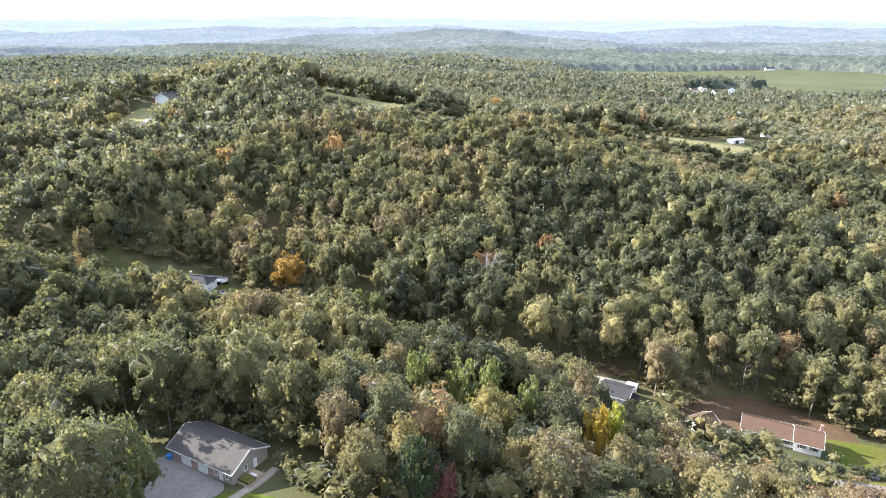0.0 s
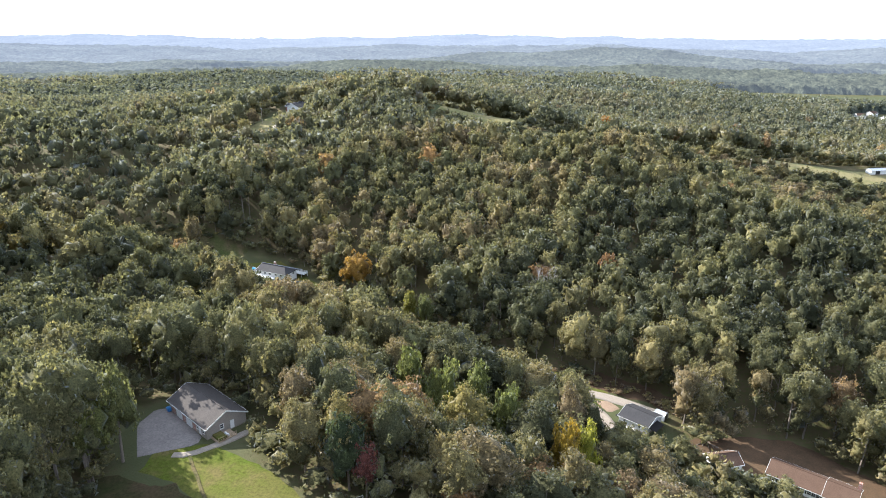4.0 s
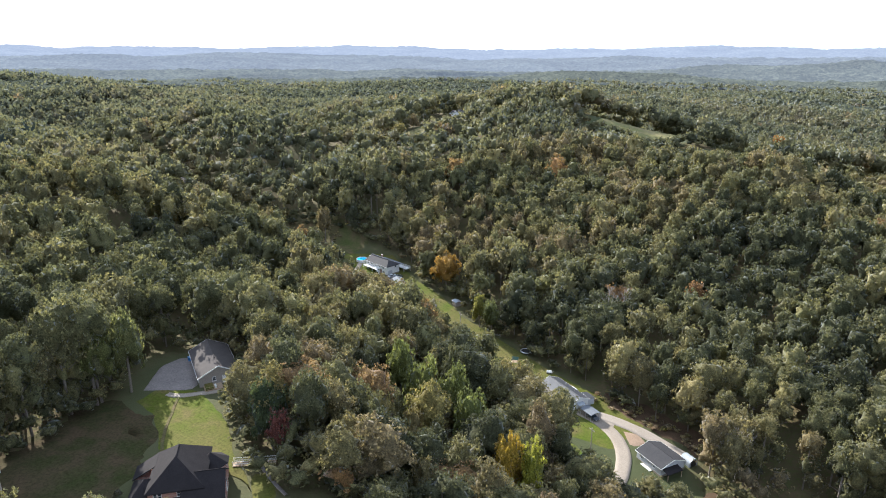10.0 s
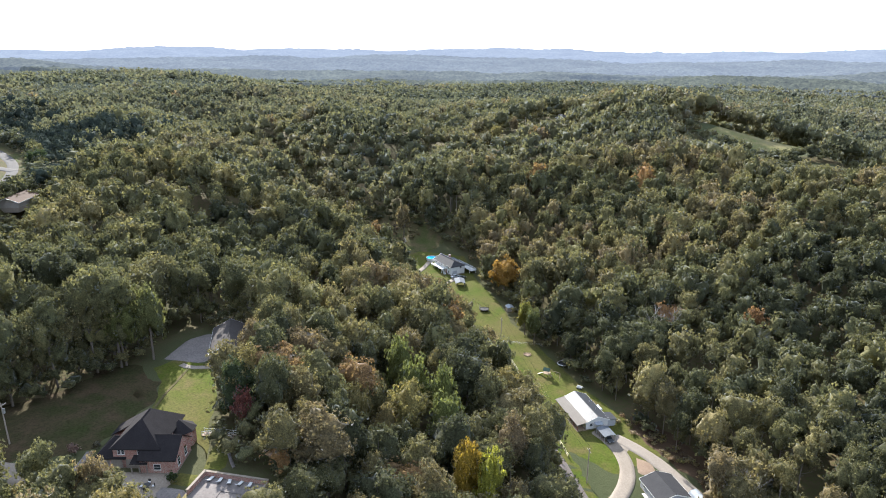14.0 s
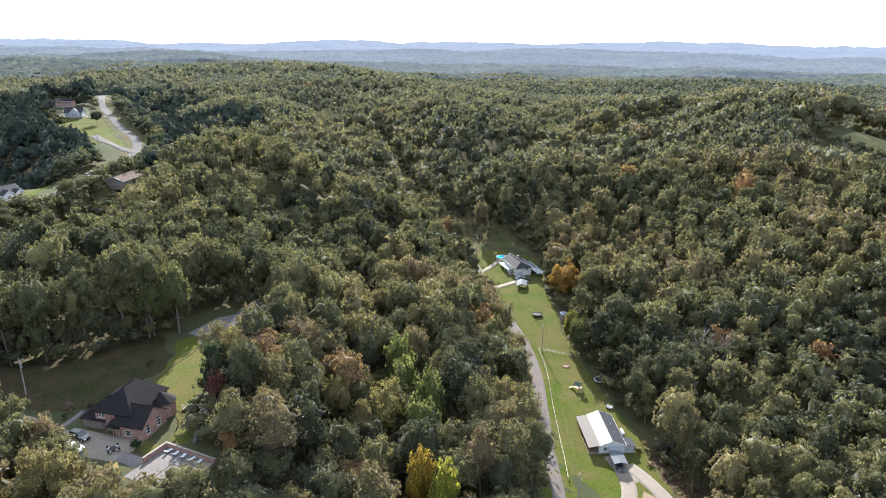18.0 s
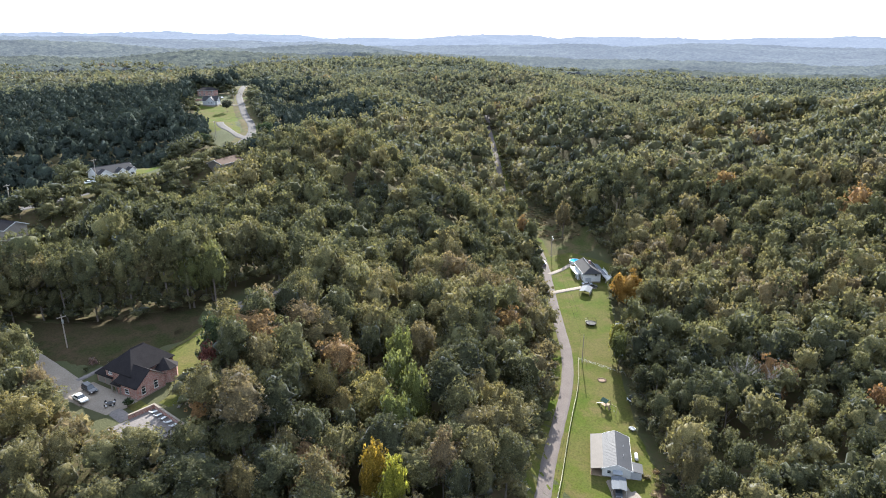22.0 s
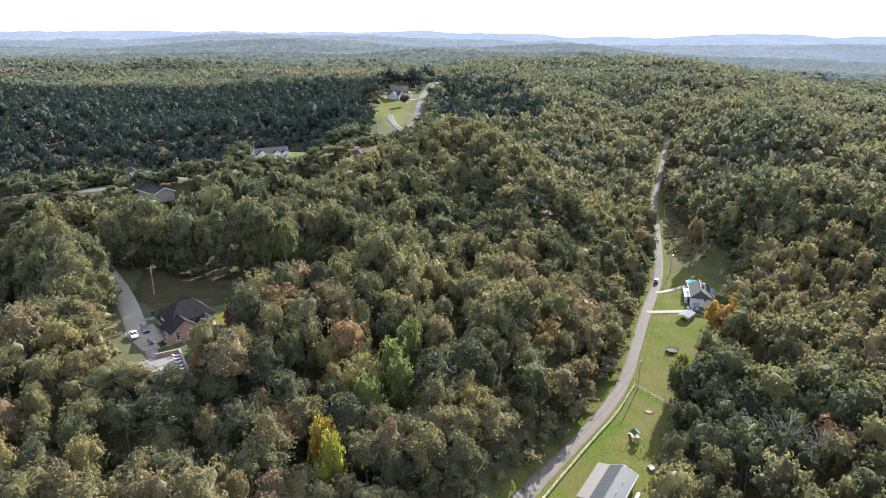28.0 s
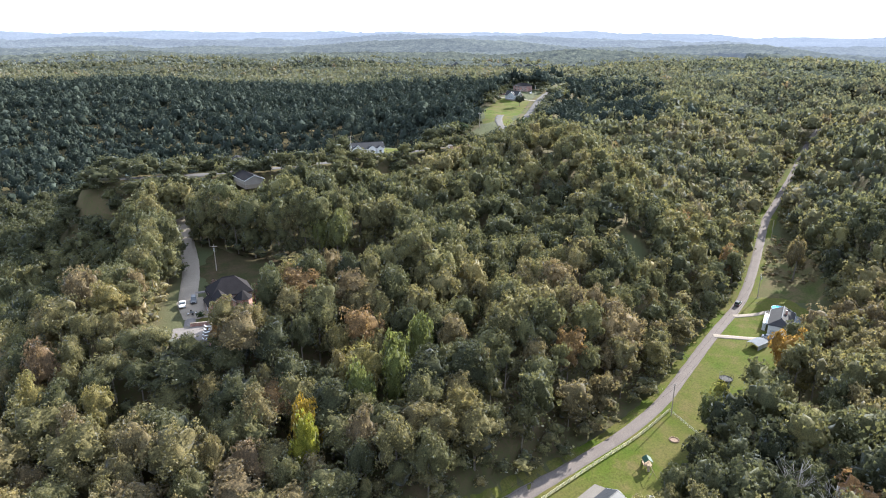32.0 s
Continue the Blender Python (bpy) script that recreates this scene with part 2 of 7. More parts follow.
def leaf_material(name, source, fixed=None, sober=0.0, towards=(0.080, 0.088, 0.078), gloss=0.09, let_through=0.44):
    """Leaves that let light through; the tone goes tree by tree, the shade leaf by leaf."""
    m, nt, p = material(name)
    nt.nodes.remove(p)
    out = nt.nodes["Material Output"]
    if fixed:
        base = nt.nodes.new("ShaderNodeRGB")
        base.outputs[0].default_value = (*fixed, 1)
        base = base.outputs[0]
    else:
        if source == "object":
            src = node(nt, "ShaderNodeMath")
            src.operation = "MULTIPLY"
            src.inputs[1].default_value = 0.93
            nt.links.new(nt.nodes.new("ShaderNodeObjectInfo").outputs["Random"], src.inputs[0])
            src = src.outputs[0]
        else:
            at = nt.nodes.new("ShaderNodeAttribute")
            at.attribute_name = "tone"
            src = at.outputs["Fac"]
        # sober blends a haze grey into every leaf tone
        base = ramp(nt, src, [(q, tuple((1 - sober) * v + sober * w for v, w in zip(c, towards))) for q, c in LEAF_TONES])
    isl = nt.nodes.new("ShaderNodeNewGeometry").outputs["Random Per Island"]
    spread = ((0.72, 0.74, 0.73), (1.25, 1.25, 1.20)) if sober > 0.2 else ((0.58, 0.61, 0.60), (1.42, 1.41, 1.33))
    col = mixc(nt, 1.0, base, ramp(nt, isl, [(0, spread[0]), (0.6, (1.0, 1.0, 1.0)), (1, spread[1])]), "MULTIPLY")
    col = mixc(nt, ramp(nt, noise_tex(nt, 0.35, 3), [(0.35, (0, 0, 0)), (0.7, (0.6, 0.6, 0.6))]), col, mixc(nt, 1.0, col, (1.22, 1.08, 0.9), "MULTIPLY"))
    fine = noise_tex(nt, 3.2, 5, 0.72)
    col = mixc(nt, 1.0, col, ramp(nt, fine, [(0.36, (0.50, 0.53, 0.52)), (0.52, (1.0, 1.0, 1.0)), (0.66, (1.55, 1.50, 1.40))]), "MULTIPLY")
    bp = node(nt, "ShaderNodeBump", Strength=0.6, Distance=0.35)
    nt.links.new(fine, bp.inputs["Height"])
    d = nt.nodes.new("ShaderNodeBsdfDiffuse")
    nt.links.new(bp.outputs[0], d.inputs["Normal"])
    tr = nt.nodes.new("ShaderNodeBsdfTranslucent")
    nt.links.new(col, d.inputs["Color"])
    nt.links.new(mixc(nt, 1.0, col, (1.12, 1.14, 0.90), "MULTIPLY"), tr.inputs["Color"])
    a = node(nt, "ShaderNodeMixShader", Fac=let_through)
    nt.links.new(d.outputs[0], a.inputs[1])
    nt.links.new(tr.outputs[0], a.inputs[2])
    sheen = node(nt, "ShaderNodeBsdfAnisotropic", Roughness=0.95)          # the waxy sheen of leaves
    sheen.inputs["Color"].default_value = (0.9, 0.95, 1.0, 1)
    b = nt.nodes.new("ShaderNodeMixShader")
    wax = node(nt, "ShaderNodeFresnel", IOR=1.38)
    wax_part = nt.nodes.new("ShaderNodeMath")
    wax_part.operation = "MULTIPLY"
    wax_part.inputs[1].default_value = gloss
    nt.links.new(wax.outputs[0], wax_part.inputs[0])
    nt.links.new(wax_part.outputs[0], b.inputs[0])
    nt.links.new(a.outputs[0], b.inputs[1])
    nt.links.new(sheen.outputs[0], b.inputs[2])
    nt.links.new(b.outputs[0], out.inputs["Surface"])
    return m


M_LEAF = leaf_material("leaves", "object")
M_LEAF_WOOD = leaf_material("woodland_leaves", "tone")
# distance haze mixed into the leaf colours of the hill and far woods
M_LEAF_HILL = leaf_material("hazed_hill_leaves", "tone", None, 0.35, (0.108, 0.114, 0.080), gloss=0.10)
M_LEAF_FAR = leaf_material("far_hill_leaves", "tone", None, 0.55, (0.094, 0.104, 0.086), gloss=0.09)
# leaves darkened in the colour, standing in for a cloud shadow
M_CLOUDED = leaf_material("clouded_leaves", "", (0.036, 0.046, 0.039), 0.6, gloss=0.03, let_through=0.12)
M_BARK = surface("bark", (0.09, 0.075, 0.06), (0.18, 0.152, 0.125), 3.0, 0.9)

def lawn_material(name, green, rich, dry):
    """Grass with mown streaks, rich and dry patches and fine tufts."""
    m, nt, p = material(name)
    col = ramp(nt, noise_tex(nt, 0.16, 6, 0.6), [(0.34, rich), (0.50, green), (0.66, dry)])
    col = mixc(nt, ramp(nt, noise_tex(nt, 0.045, 4, 0.6), [(0.42, (0, 0, 0)), (0.66, (0.8, 0.8, 0.8))]), col, dry)
    tuft = noise_tex(nt, 1.7, 6, 0.72)
    col = mixc(nt, 1.0, col, ramp(nt, tuft, [(0.30, (0.62, 0.62, 0.60)), (0.5, (1.0, 1.0, 1.0)), (0.70, (1.35, 1.32, 1.25))]), "MULTIPLY")
    nt.links.new(col, p.inputs["Base Color"])
    p.inputs["Roughness"].default_value = 1.0
    p.inputs["Specular IOR Level"].default_value = 0.05
    bump(nt, p, tuft, 0.7, 0.08)
    return m


M_LAWN = lawn_material("mown_grass", (0.065, 0.078, 0.014), (0.051, 0.075, 0.010), (0.092, 0.080, 0.030))
# leaf-brown grass, its colour darkened further for the deep tree shade
M_SHADELAWN = lawn_material("shade_darkened_leafy_grass", (0.036, 0.034, 0.016), (0.026, 0.032, 0.011), (0.054, 0.040, 0.024))
M_PASTURE = lawn_material("sunburnt_pasture", (0.150, 0.140, 0.062), (0.115, 0.122, 0.048), (0.185, 0.158, 0.085))
M_DRYLAWN = lawn_material("dry_grass", (0.068, 0.068, 0.028), (0.050, 0.062, 0.020), (0.098, 0.074, 0.042))
M_ROAD = surface("old_asphalt", (0.106, 0.088, 0.080), (0.148, 0.126, 0.114), 0.25, 0.95, 3.0, 0.01, spec=0.12)
M_RIDGEROAD = surface("grey_asphalt", (0.080, 0.074, 0.070), (0.112, 0.104, 0.098), 0.25, 0.95, 3.0, 0.01, spec=0.1)
M_GRAVEL = surface("gravel", (0.165, 0.140, 0.114), (0.24, 0.206, 0.172), 0.3, 0.95, 4.0, 0.02)
M_CONCRETE = surface("concrete", (0.165, 0.134, 0.104), (0.23, 0.195, 0.156), 0.25, 0.9, 3.0, 0.01)


def ground_material():
    m, nt, p = material("forest_floor")
    col = ramp(nt, noise_tex(nt, 0.06, 6), [(0.3, (0.050, 0.048, 0.022)), (0.5, (0.085, 0.066, 0.036)), (0.7, (0.115, 0.085, 0.050))])
    col = mixc(nt, ramp(nt, noise_tex(nt, 0.9, 6, 0.7), [(0.45, (0, 0, 0)), (0.7, (1, 1, 1))]), col, (0.060, 0.072, 0.022))
    at = nt.nodes.new("ShaderNodeAttribute")
    at.attribute_name = "field"
    grass = ramp(nt, noise_tex(nt, 0.012, 6), [(0.3, (0.040, 0.050, 0.022)), (0.55, (0.055, 0.060, 0.028)), (0.75, (0.076, 0.072, 0.038))])
    col = mixc(nt, at.outputs["Fac"], col, grass)
    nt.links.new(col, p.inputs["Base Color"])
    p.inputs["Roughness"].default_value = 1.0
    p.inputs["Specular IOR Level"].default_value = 0.1
    bump(nt, p, noise_tex(nt, 1.5, 6, 0.7), 0.8, 0.3)
    return m


M_GROUND = ground_material()

# ---- clearings: yards with their outline, strips and fields (x0, y0, x1, y1, half width) ----
VALLEY_YARD = [(52, 146), (24, 162.5), (13, 169), (-2, 179), (-18, 189.5), (-33, 197), (-45, 202), (-60, 207), (-86, 215.5), (-103, 222), (-121, 228), (-137, 232),
               (-157, 236), (-189, 241.5), (-229, 248), (-249, 254), (-247, 260), (-205, 256), (-190, 258), (-168, 263), (-145, 264), (-128, 263),
               (-108, 262), (-92, 254), (-73, 240), (-58, 235), (-41, 224), (-24, 217), (-11, 212), (8, 204), (24, 199), (40, 193), (54, 188.5), (64, 183), (62, 176),
               (67, 167), (75, 168), (82, 172), (88, 177), (94, 179), (100, 175), (107, 169), (114, 164), (122, 158), (136, 150), (133, 136), (112, 141), (96, 150), (80, 155), (62, 159), (52, 163)]
SHELF_YARD = [(-40, 26), (-30, 35), (-18, 45), (-8, 48), (6, 55), (14, 63), (26, 74), (24, 86), (11, 84), (5, 79), (-3, 83), (-13, 88), (-21, 93), (-29, 99),
              (-33, 107), (-44, 113), (-58, 108), (-62, 99), (-56, 90), (-49, 83), (-47, 74), (-42, 62), (-44, 48), (-46, 34)]
STRIPS = [
    (-250, 257, -360, 289, 4), (52, 150, 80, 139, 3), (80, 139, 150, 112, 3), (-40, 27, -60, 8, 3.5),
    (-104, -14, -165, 46, 7), (-165, 46, -240, 90, 8), (-240, 90, -300, 101, 9), (-300, 101, -390, 93, 7), (-390, 93, -520, 96, 6), (-285, 90, -330, 72, 14), (-255, 86, -285, 86, 10),
    (-140, 5, -160, 25, 10), (-180, 38, -205, 45, 14), (-330, 80, -375, 80, 16), (-390, 75, -450, 70, 15), (-310, 70, -345, 60, 10),
    (-170, 352, -178, 370, 12), (-178, 370, -186, 440, 15), (-195, 355, -225, 348, 5), (-80, 470, -32, 472, 16), (-6, 437, 18, 446, 13), (70, 425, 92, 433, 13),
    (132, 434, 180, 429, 18), (180, 430, 206, 438, 14), (-117, 187, -101, 183, 8),
]
FIELDS = [(330, 1180, 620, 1180, 150), (520, 1000, 700, 1060, 100), (440, 800, 540, 930, 70), (345, 832, 362, 850, 42), (318, 770, 340, 830, 34), (-60, 1050, 60, 1080, 25), (-900, 1500, -800, 1560, 60),
          (500, 1700, 640, 1720, 60), (-1300, 900, -1150, 1000, 60), (-1500, 300, -1400, 340, 50)]


def outside(poly, x, y):
    """Distance from a closed outline, negative inside it."""
    ring = [(*p, 0) for p in poly] + [(*poly[0], 0)]
    d, _ = along(ring, x, y)
    x, y = np.asarray(x, float), np.asarray(y, float)
    inside = np.zeros(x.shape, bool)
    for (ax, ay, _), (bx, by, _) in zip(ring[:-1], ring[1:]):
        if ay != by:
            inside ^= ((ay > y) != (by > y)) & (x < (bx - ax) * (y - ay) / (by - ay) + ax)
    return np.where(inside, -d, d)


def openness(x, y):
    """Metres into the woods (negative: inside a clearing)."""
    best = np.minimum(outside(VALLEY_YARD, x, y), outside(SHELF_YARD, x, y))
    for x0, y0, x1, y1, r in STRIPS + FIELDS:
        d, _ = along([(x0, y0, 0), (x1, y1, 0)], x, y)
        best = np.minimum(best, d - r)
    return best


# ---- ground ----
gxx, gyy = np.meshgrid(GX, GY, indexing="ij")
ground_mesh = mesh_from("ground", np.stack([gxx.ravel(), gyy.ravel(), GZ.ravel()], 1), grid_faces(len(GX), len(GY)), M_GROUND, True)
field_at = ground_mesh.attributes.new("field", "FLOAT", "POINT")
field_at.data.foreach_set("value", (1 - smooth(-3, 4, openness(gxx.ravel(), gyy.ravel()))).astype(np.float32))
ground = tagged(new("ground", ground_mesh), "rolling wooded hills with leaf litter and rough grass", "ground", kind="structure")


def resample(line, step):
    pts = np.array(line, float)[:, :2]
    for _ in range(2):                     # round the corners
        q = [pts[0]]
        for a, b in zip(pts[:-1], pts[1:]):
            q += [0.75 * a + 0.25 * b, 0.25 * a + 0.75 * b]
        pts = np.array(q + [pts[-1]])
    s = np.concatenate([[0], np.cumsum(np.hypot(*np.diff(pts, axis=0).T))])
    t = np.linspace(0, s[-1], max(2, int(s[-1] / step) + 1))
    return np.stack([np.interp(t, s, pts[:, 0]), np.interp(t, s, pts[:, 1])], 1)


def sheet_between(name, a, b, n, m, lift, mat, ragged=0.0):
    """A draped sheet between two edge lines."""
    a, b = np.array(a, float), np.array(b, float)

    def spread(p):
        s = np.concatenate([[0], np.cumsum(np.hypot(*np.diff(p, axis=0).T))])
        t = np.linspace(0, s[-1], n)
        return np.stack([np.interp(t, s, p[:, 0]), np.interp(t, s, p[:, 1])], 1)
    pa, pb = spread(a), spread(b)
    w = np.linspace(0, 1, m)
    x = pa[:, None, 0] * (1 - w) + pb[:, None, 0] * w
    y = pa[:, None, 1] * (1 - w) + pb[:, None, 1] * w
    if ragged:
        x = x + ragged * vnoise(x, y, 3.0, 41)
        y = y + ragged * vnoise(x, y, 3.0, 42)
    z = ground_z(x, y) + lift
    for rim in (np.s_[0, :], np.s_[-1, :], np.s_[:, 0], np.s_[:, -1]):
        z[rim] = ground_z(x[rim], y[rim]) - 0.08
    return new(name, mesh_from(name, np.stack([x.ravel(), y.ravel(), z.ravel()], 1), grid_faces(n, m), mat, True))


def ribbon(name, line, width, lift, mat, step=2.0, ragged=0.12):
    p = resample(line, step)
    d = np.gradient(p, axis=0)
    d /= np.hypot(d[:, 0], d[:, 1])[:, None]
    side = np.stack([-d[:, 1], d[:, 0]], 1)
    ws = np.array((-0.54, -0.49, -0.25, 0.0, 0.25, 0.49, 0.54)) * width
    x = p[:, None, 0] + side[:, None, 0] * ws
    y = p[:, None, 1] + side[:, None, 1] * ws
    x = x + ragged * vnoise(x, y, 2.5, 43)
    y = y + ragged * vnoise(x, y, 2.5, 44)
    z = ground_z(x, y) + lift
    z[:, 0], z[:, -1] = ground_z(x[:, 0], y[:, 0]) - 0.08, ground_z(x[:, -1], y[:, -1]) - 0.08
    return new(name, mesh_from(name, np.stack([x.ravel(), y.ravel(), z.ravel()], 1), grid_faces(len(p), 7), mat, True))


tagged(sheet_between("valley_lawn", [(42, 172), (21, 170.5), (-4, 185), (-30, 202), (-57, 212), (-84, 221), (-108, 229), (-128, 236)],
                     [(46, 190), (28, 199), (8, 204), (-11, 212), (-24, 217), (-40, 223), (-58, 234), (-80, 244), (-108, 262), (-132, 250)], 60, 14, 0.12, M_LAWN, 0.8),
       "mown green lawn along the valley road", "lawn", kind="structure")
tagged(ribbon("road", [(150, 112), (120, 127), (80, 139), (50, 151), (26, 166), (15, 172), (0, 182), (-16, 192.5), (-30, 200), (-42, 205), (-58, 210), (-84, 218.5), (-101, 224.5),
                       (-119, 231), (-135, 235), (-155, 239), (-187, 244.5), (-227, 251), (-247, 257), (-298, 272), (-348, 285), (-384, 295), (-434, 312)], 3.9, 0.2, M_ROAD),
       "narrow grey country road of worn asphalt", "road", kind="structure")
tagged(ribbon("road_verge", [(150, 112), (120, 127), (80, 139), (50, 151), (26, 166), (15, 172), (0, 182), (-16, 192.5), (-30, 200), (-42, 205), (-58, 210), (-84, 218.5), (-101, 224.5),
                             (-119, 231), (-135, 235), (-155, 239), (-187, 244.5), (-227, 251), (-247, 257), (-298, 272), (-348, 285)], 9.5, 0.09, M_LAWN, 2.0, 0.7),
       "grass verges beside the country road", "grass", kind="structure")
tagged(ribbon("ridge_verge", [p[:2] for p in WEST_ROAD], 13.0, 0.09, M_DRYLAWN, 2.0, 0.8), "dry grass verges beside the ridge road", "grass", kind="structure")
tagged(ribbon("ridge_road", [p[:2] for p in WEST_ROAD], 5.0, 0.2, M_RIDGEROAD), "grey asphalt road along the ridge", "road", kind="structure")
tagged(sheet_between("house_lawn", [(-46, 85), (-38, 84), (-25, 77), (-14, 72), (-2, 82)], [(-47, 91), (-37, 98), (-20, 92), (-10, 86), (6, 77)], 24, 10, 0.12, M_LAWN, 0.5),
       "green lawn between the brick house and the outbuilding", "lawn", kind="structure")


# ---- trees ----
def rot_z(p, a):
    c, s = np.cos(a), np.sin(a)
    return np.stack([p[..., 0] * c - p[..., 1] * s, p[..., 0] * s + p[..., 1] * c, p[..., 2]], -1)


def ico(r, jit, rng):
    g = (1 + 5 ** 0.5) / 2
    v = np.array([(-1, g, 0), (1, g, 0), (-1, -g, 0), (1, -g, 0), (0, -1, g), (0, 1, g), (0, -1, -g), (0, 1, -g), (g, 0, -1), (g, 0, 1), (-g, 0, -1), (-g, 0, 1)]) / 1.902
    f = np.array([(0, 11, 5), (0, 5, 1), (0, 1, 7), (0, 7, 10), (0, 10, 11), (1, 5, 9), (5, 11, 4), (11, 10, 2), (10, 7, 6), (7, 1, 8),
                  (3, 9, 4), (3, 4, 2), (3, 2, 6), (3, 6, 8), (3, 8, 9), (4, 9, 5), (2, 4, 11), (6, 2, 10), (8, 6, 7), (9, 8, 1)])
    return v * r * (1 + jit * rng.uniform(-1, 1, (12, 1))), f


def ball(level):
    """A ball of 12, 42, 162 or 642 corners."""
    v, f = ico(1.0, 0.0, np.random.default_rng(0))
    v, f = [tuple(p) for p in v], [tuple(t) for t in f]
    for _ in range(level):
        out, seen_edge = [], {}

        def half(a, b):
            key = (min(a, b), max(a, b))
            if key not in seen_edge:
                p = (np.array(v[a]) + np.array(v[b])) / 2
                v.append(tuple(p / np.linalg.norm(p)))
                seen_edge[key] = len(v) - 1
            return seen_edge[key]
        for a, b, c in f:
            ab, bc, ca = half(a, b), half(b, c), half(c, a)
            out += [(a, ab, ca), (ab, b, bc), (ca, bc, c), (ab, bc, ca)]
        f = out
    return np.array(v), np.array(f)


BALLS = [ball(k) for k in range(4)]


def hull(level, c, least, rng):
    """The outer skin of a heap of balls (x, y, z, r), seen from its middle."""
    bv, bf = BALLS[level]
    reach = np.full(len(bv), least)
    for k in range(len(c)):
        b = bv @ c[k, :3]
        disc = b * b - c[k, :3] @ c[k, :3] + c[k, 3] ** 2
        reach = np.where(disc > 0, np.maximum(reach, b + np.sqrt(np.maximum(disc, 0))), reach)
    return bv * (reach * rng.uniform(0.93, 1.03, len(bv)))[:, None], bf


def sprays(p, n, size, rng):
    """One small three-cornered spray of leaves at each place, turned towards n."""
    k = len(p)
    n = n / np.linalg.norm(n, axis=1)[:, None]
    u = np.cross(n, rng.normal(size=(k, 3)))
    u /= np.linalg.norm(u, axis=1)[:, None]
    v = np.cross(n, u)
    s = (size * rng.uniform(0.6, 1.45, k))[:, None]
    a = p + s * u * rng.uniform(0.8, 1.3, (k, 1))
    b = p + s * (-0.6 * u + v * rng.uniform(0.7, 1.2, (k, 1)))
    c = p + s * (-0.6 * u - v * rng.uniform(0.7, 1.2, (k, 1)))
    return np.stack([a, b, c], 1).reshape(-1, 3), np.arange(3 * k).reshape(-1, 3)


def crown(seed, lobes, leaves, leaf, pointed=0.0):
    """A crown 1 m in radius and about 2 m high, its middle at z = 0: lobes, each set with tufts, each tuft a handful of leaf sprays."""
    rng = np.random.default_rng(seed)
    c = []
    for i in range(lobes):
        a = 2.4 * i + rng.uniform(-0.8, 0.8)
        h = -0.55 + 1.30 * (i + rng.uniform(0.0, 1.0)) / lobes
        reach = (0.80 - 0.45 * pointed * max(0, h)) * math.sqrt(max(0.02, 1 - (h / 0.95) ** 2)) * rng.uniform(0.62, 1.12)
        c.append((reach * math.cos(a), reach * math.sin(a), h * 0.85, rng.uniform(0.20, 0.40)))
    for i in range(3):
        c.append((rng.uniform(-0.35, 0.35), rng.uniform(-0.35, 0.35), rng.uniform(0.45, 0.72) + 0.12 * pointed, rng.uniform(0.2, 0.34)))
    c = np.array(c)
    # tufts on the lobes
    tufts, q, qd = lobes * (7 if leaves > 600 else 5), np.zeros((0, 3)), np.zeros((0, 3))
    while len(q) < tufts:
        k = rng.integers(len(c), size=tufts)
        d = rng.normal(size=(tufts, 3))
        d /= np.linalg.norm(d, axis=1)[:, None]
        p = c[k, :3] + d * (c[k, 3] * rng.uniform(0.80, 1.06, tufts))[:, None]
        ok = np.all(np.linalg.norm(c[None, :, :3] - p[:, None], axis=2) > 0.78 * c[None, :, 3], axis=1) & (d[:, 2] > -0.45)
        q, qd = np.concatenate([q, p[ok]]), np.concatenate([qd, d[ok]])
    q, qd, r = q[:tufts], qd[:tufts], rng.uniform(0.085, 0.19, tufts)
    heap = np.concatenate([c * np.array((1, 1, 1, 0.86)), np.concatenate([q, r[:, None]], 1)])
    core, bf = hull(2 if leaves > 300 else 1, heap, 0.30, rng)
    k = rng.integers(tufts, size=leaves)
    d = rng.normal(size=(leaves, 3)) + 0.8 * qd[k] + np.array((0, 0, 0.35))
    d /= np.linalg.norm(d, axis=1)[:, None]
    v, f = sprays(q[k] + d * (r[k] * rng.uniform(0.75, 1.30, leaves))[:, None], d + 0.45 * rng.normal(size=d.shape), leaf, rng)
    return np.concatenate([v, core * 0.84]), np.concatenate([f, bf + len(v)])


def blob_crown(seed, leaves, leaf, level=1):
    """A crown for woods far off: a heap of tufts and a few leaf sprays."""
    rng = np.random.default_rng(seed)
    n = 14
    a = 2.4 * np.arange(n) + rng.uniform(-0.7, 0.7, n)
    h = -0.45 + 1.25 * (np.arange(n) + rng.uniform(0, 1, n)) / n
    reach = 0.72 * np.sqrt(np.maximum(0.04, 1 - (h / 0.95) ** 2)) * rng.uniform(0.6, 1.2, n)
    c = np.stack([reach * np.cos(a), reach * np.sin(a), 0.85 * h, rng.uniform(0.18, 0.36, n)], 1)
    core, bf = hull(level, c, 0.42, rng)
    k = rng.integers(n, size=leaves)
    d = rng.normal(size=(leaves, 3)) + 0.9 * c[k, :3]
    d[:, 2] = np.abs(d[:, 2]) - 0.25
    d /= np.linalg.norm(d, axis=1)[:, None]
    q, tri = sprays(c[k, :3] + d * (c[k, 3] * rng.uniform(0.85, 1.15, leaves))[:, None], d + 0.35 * rng.normal(size=(leaves, 3)), leaf, rng)
    return np.concatenate([q, core * 0.80]), np.concatenate([tri, bf + len(q)])


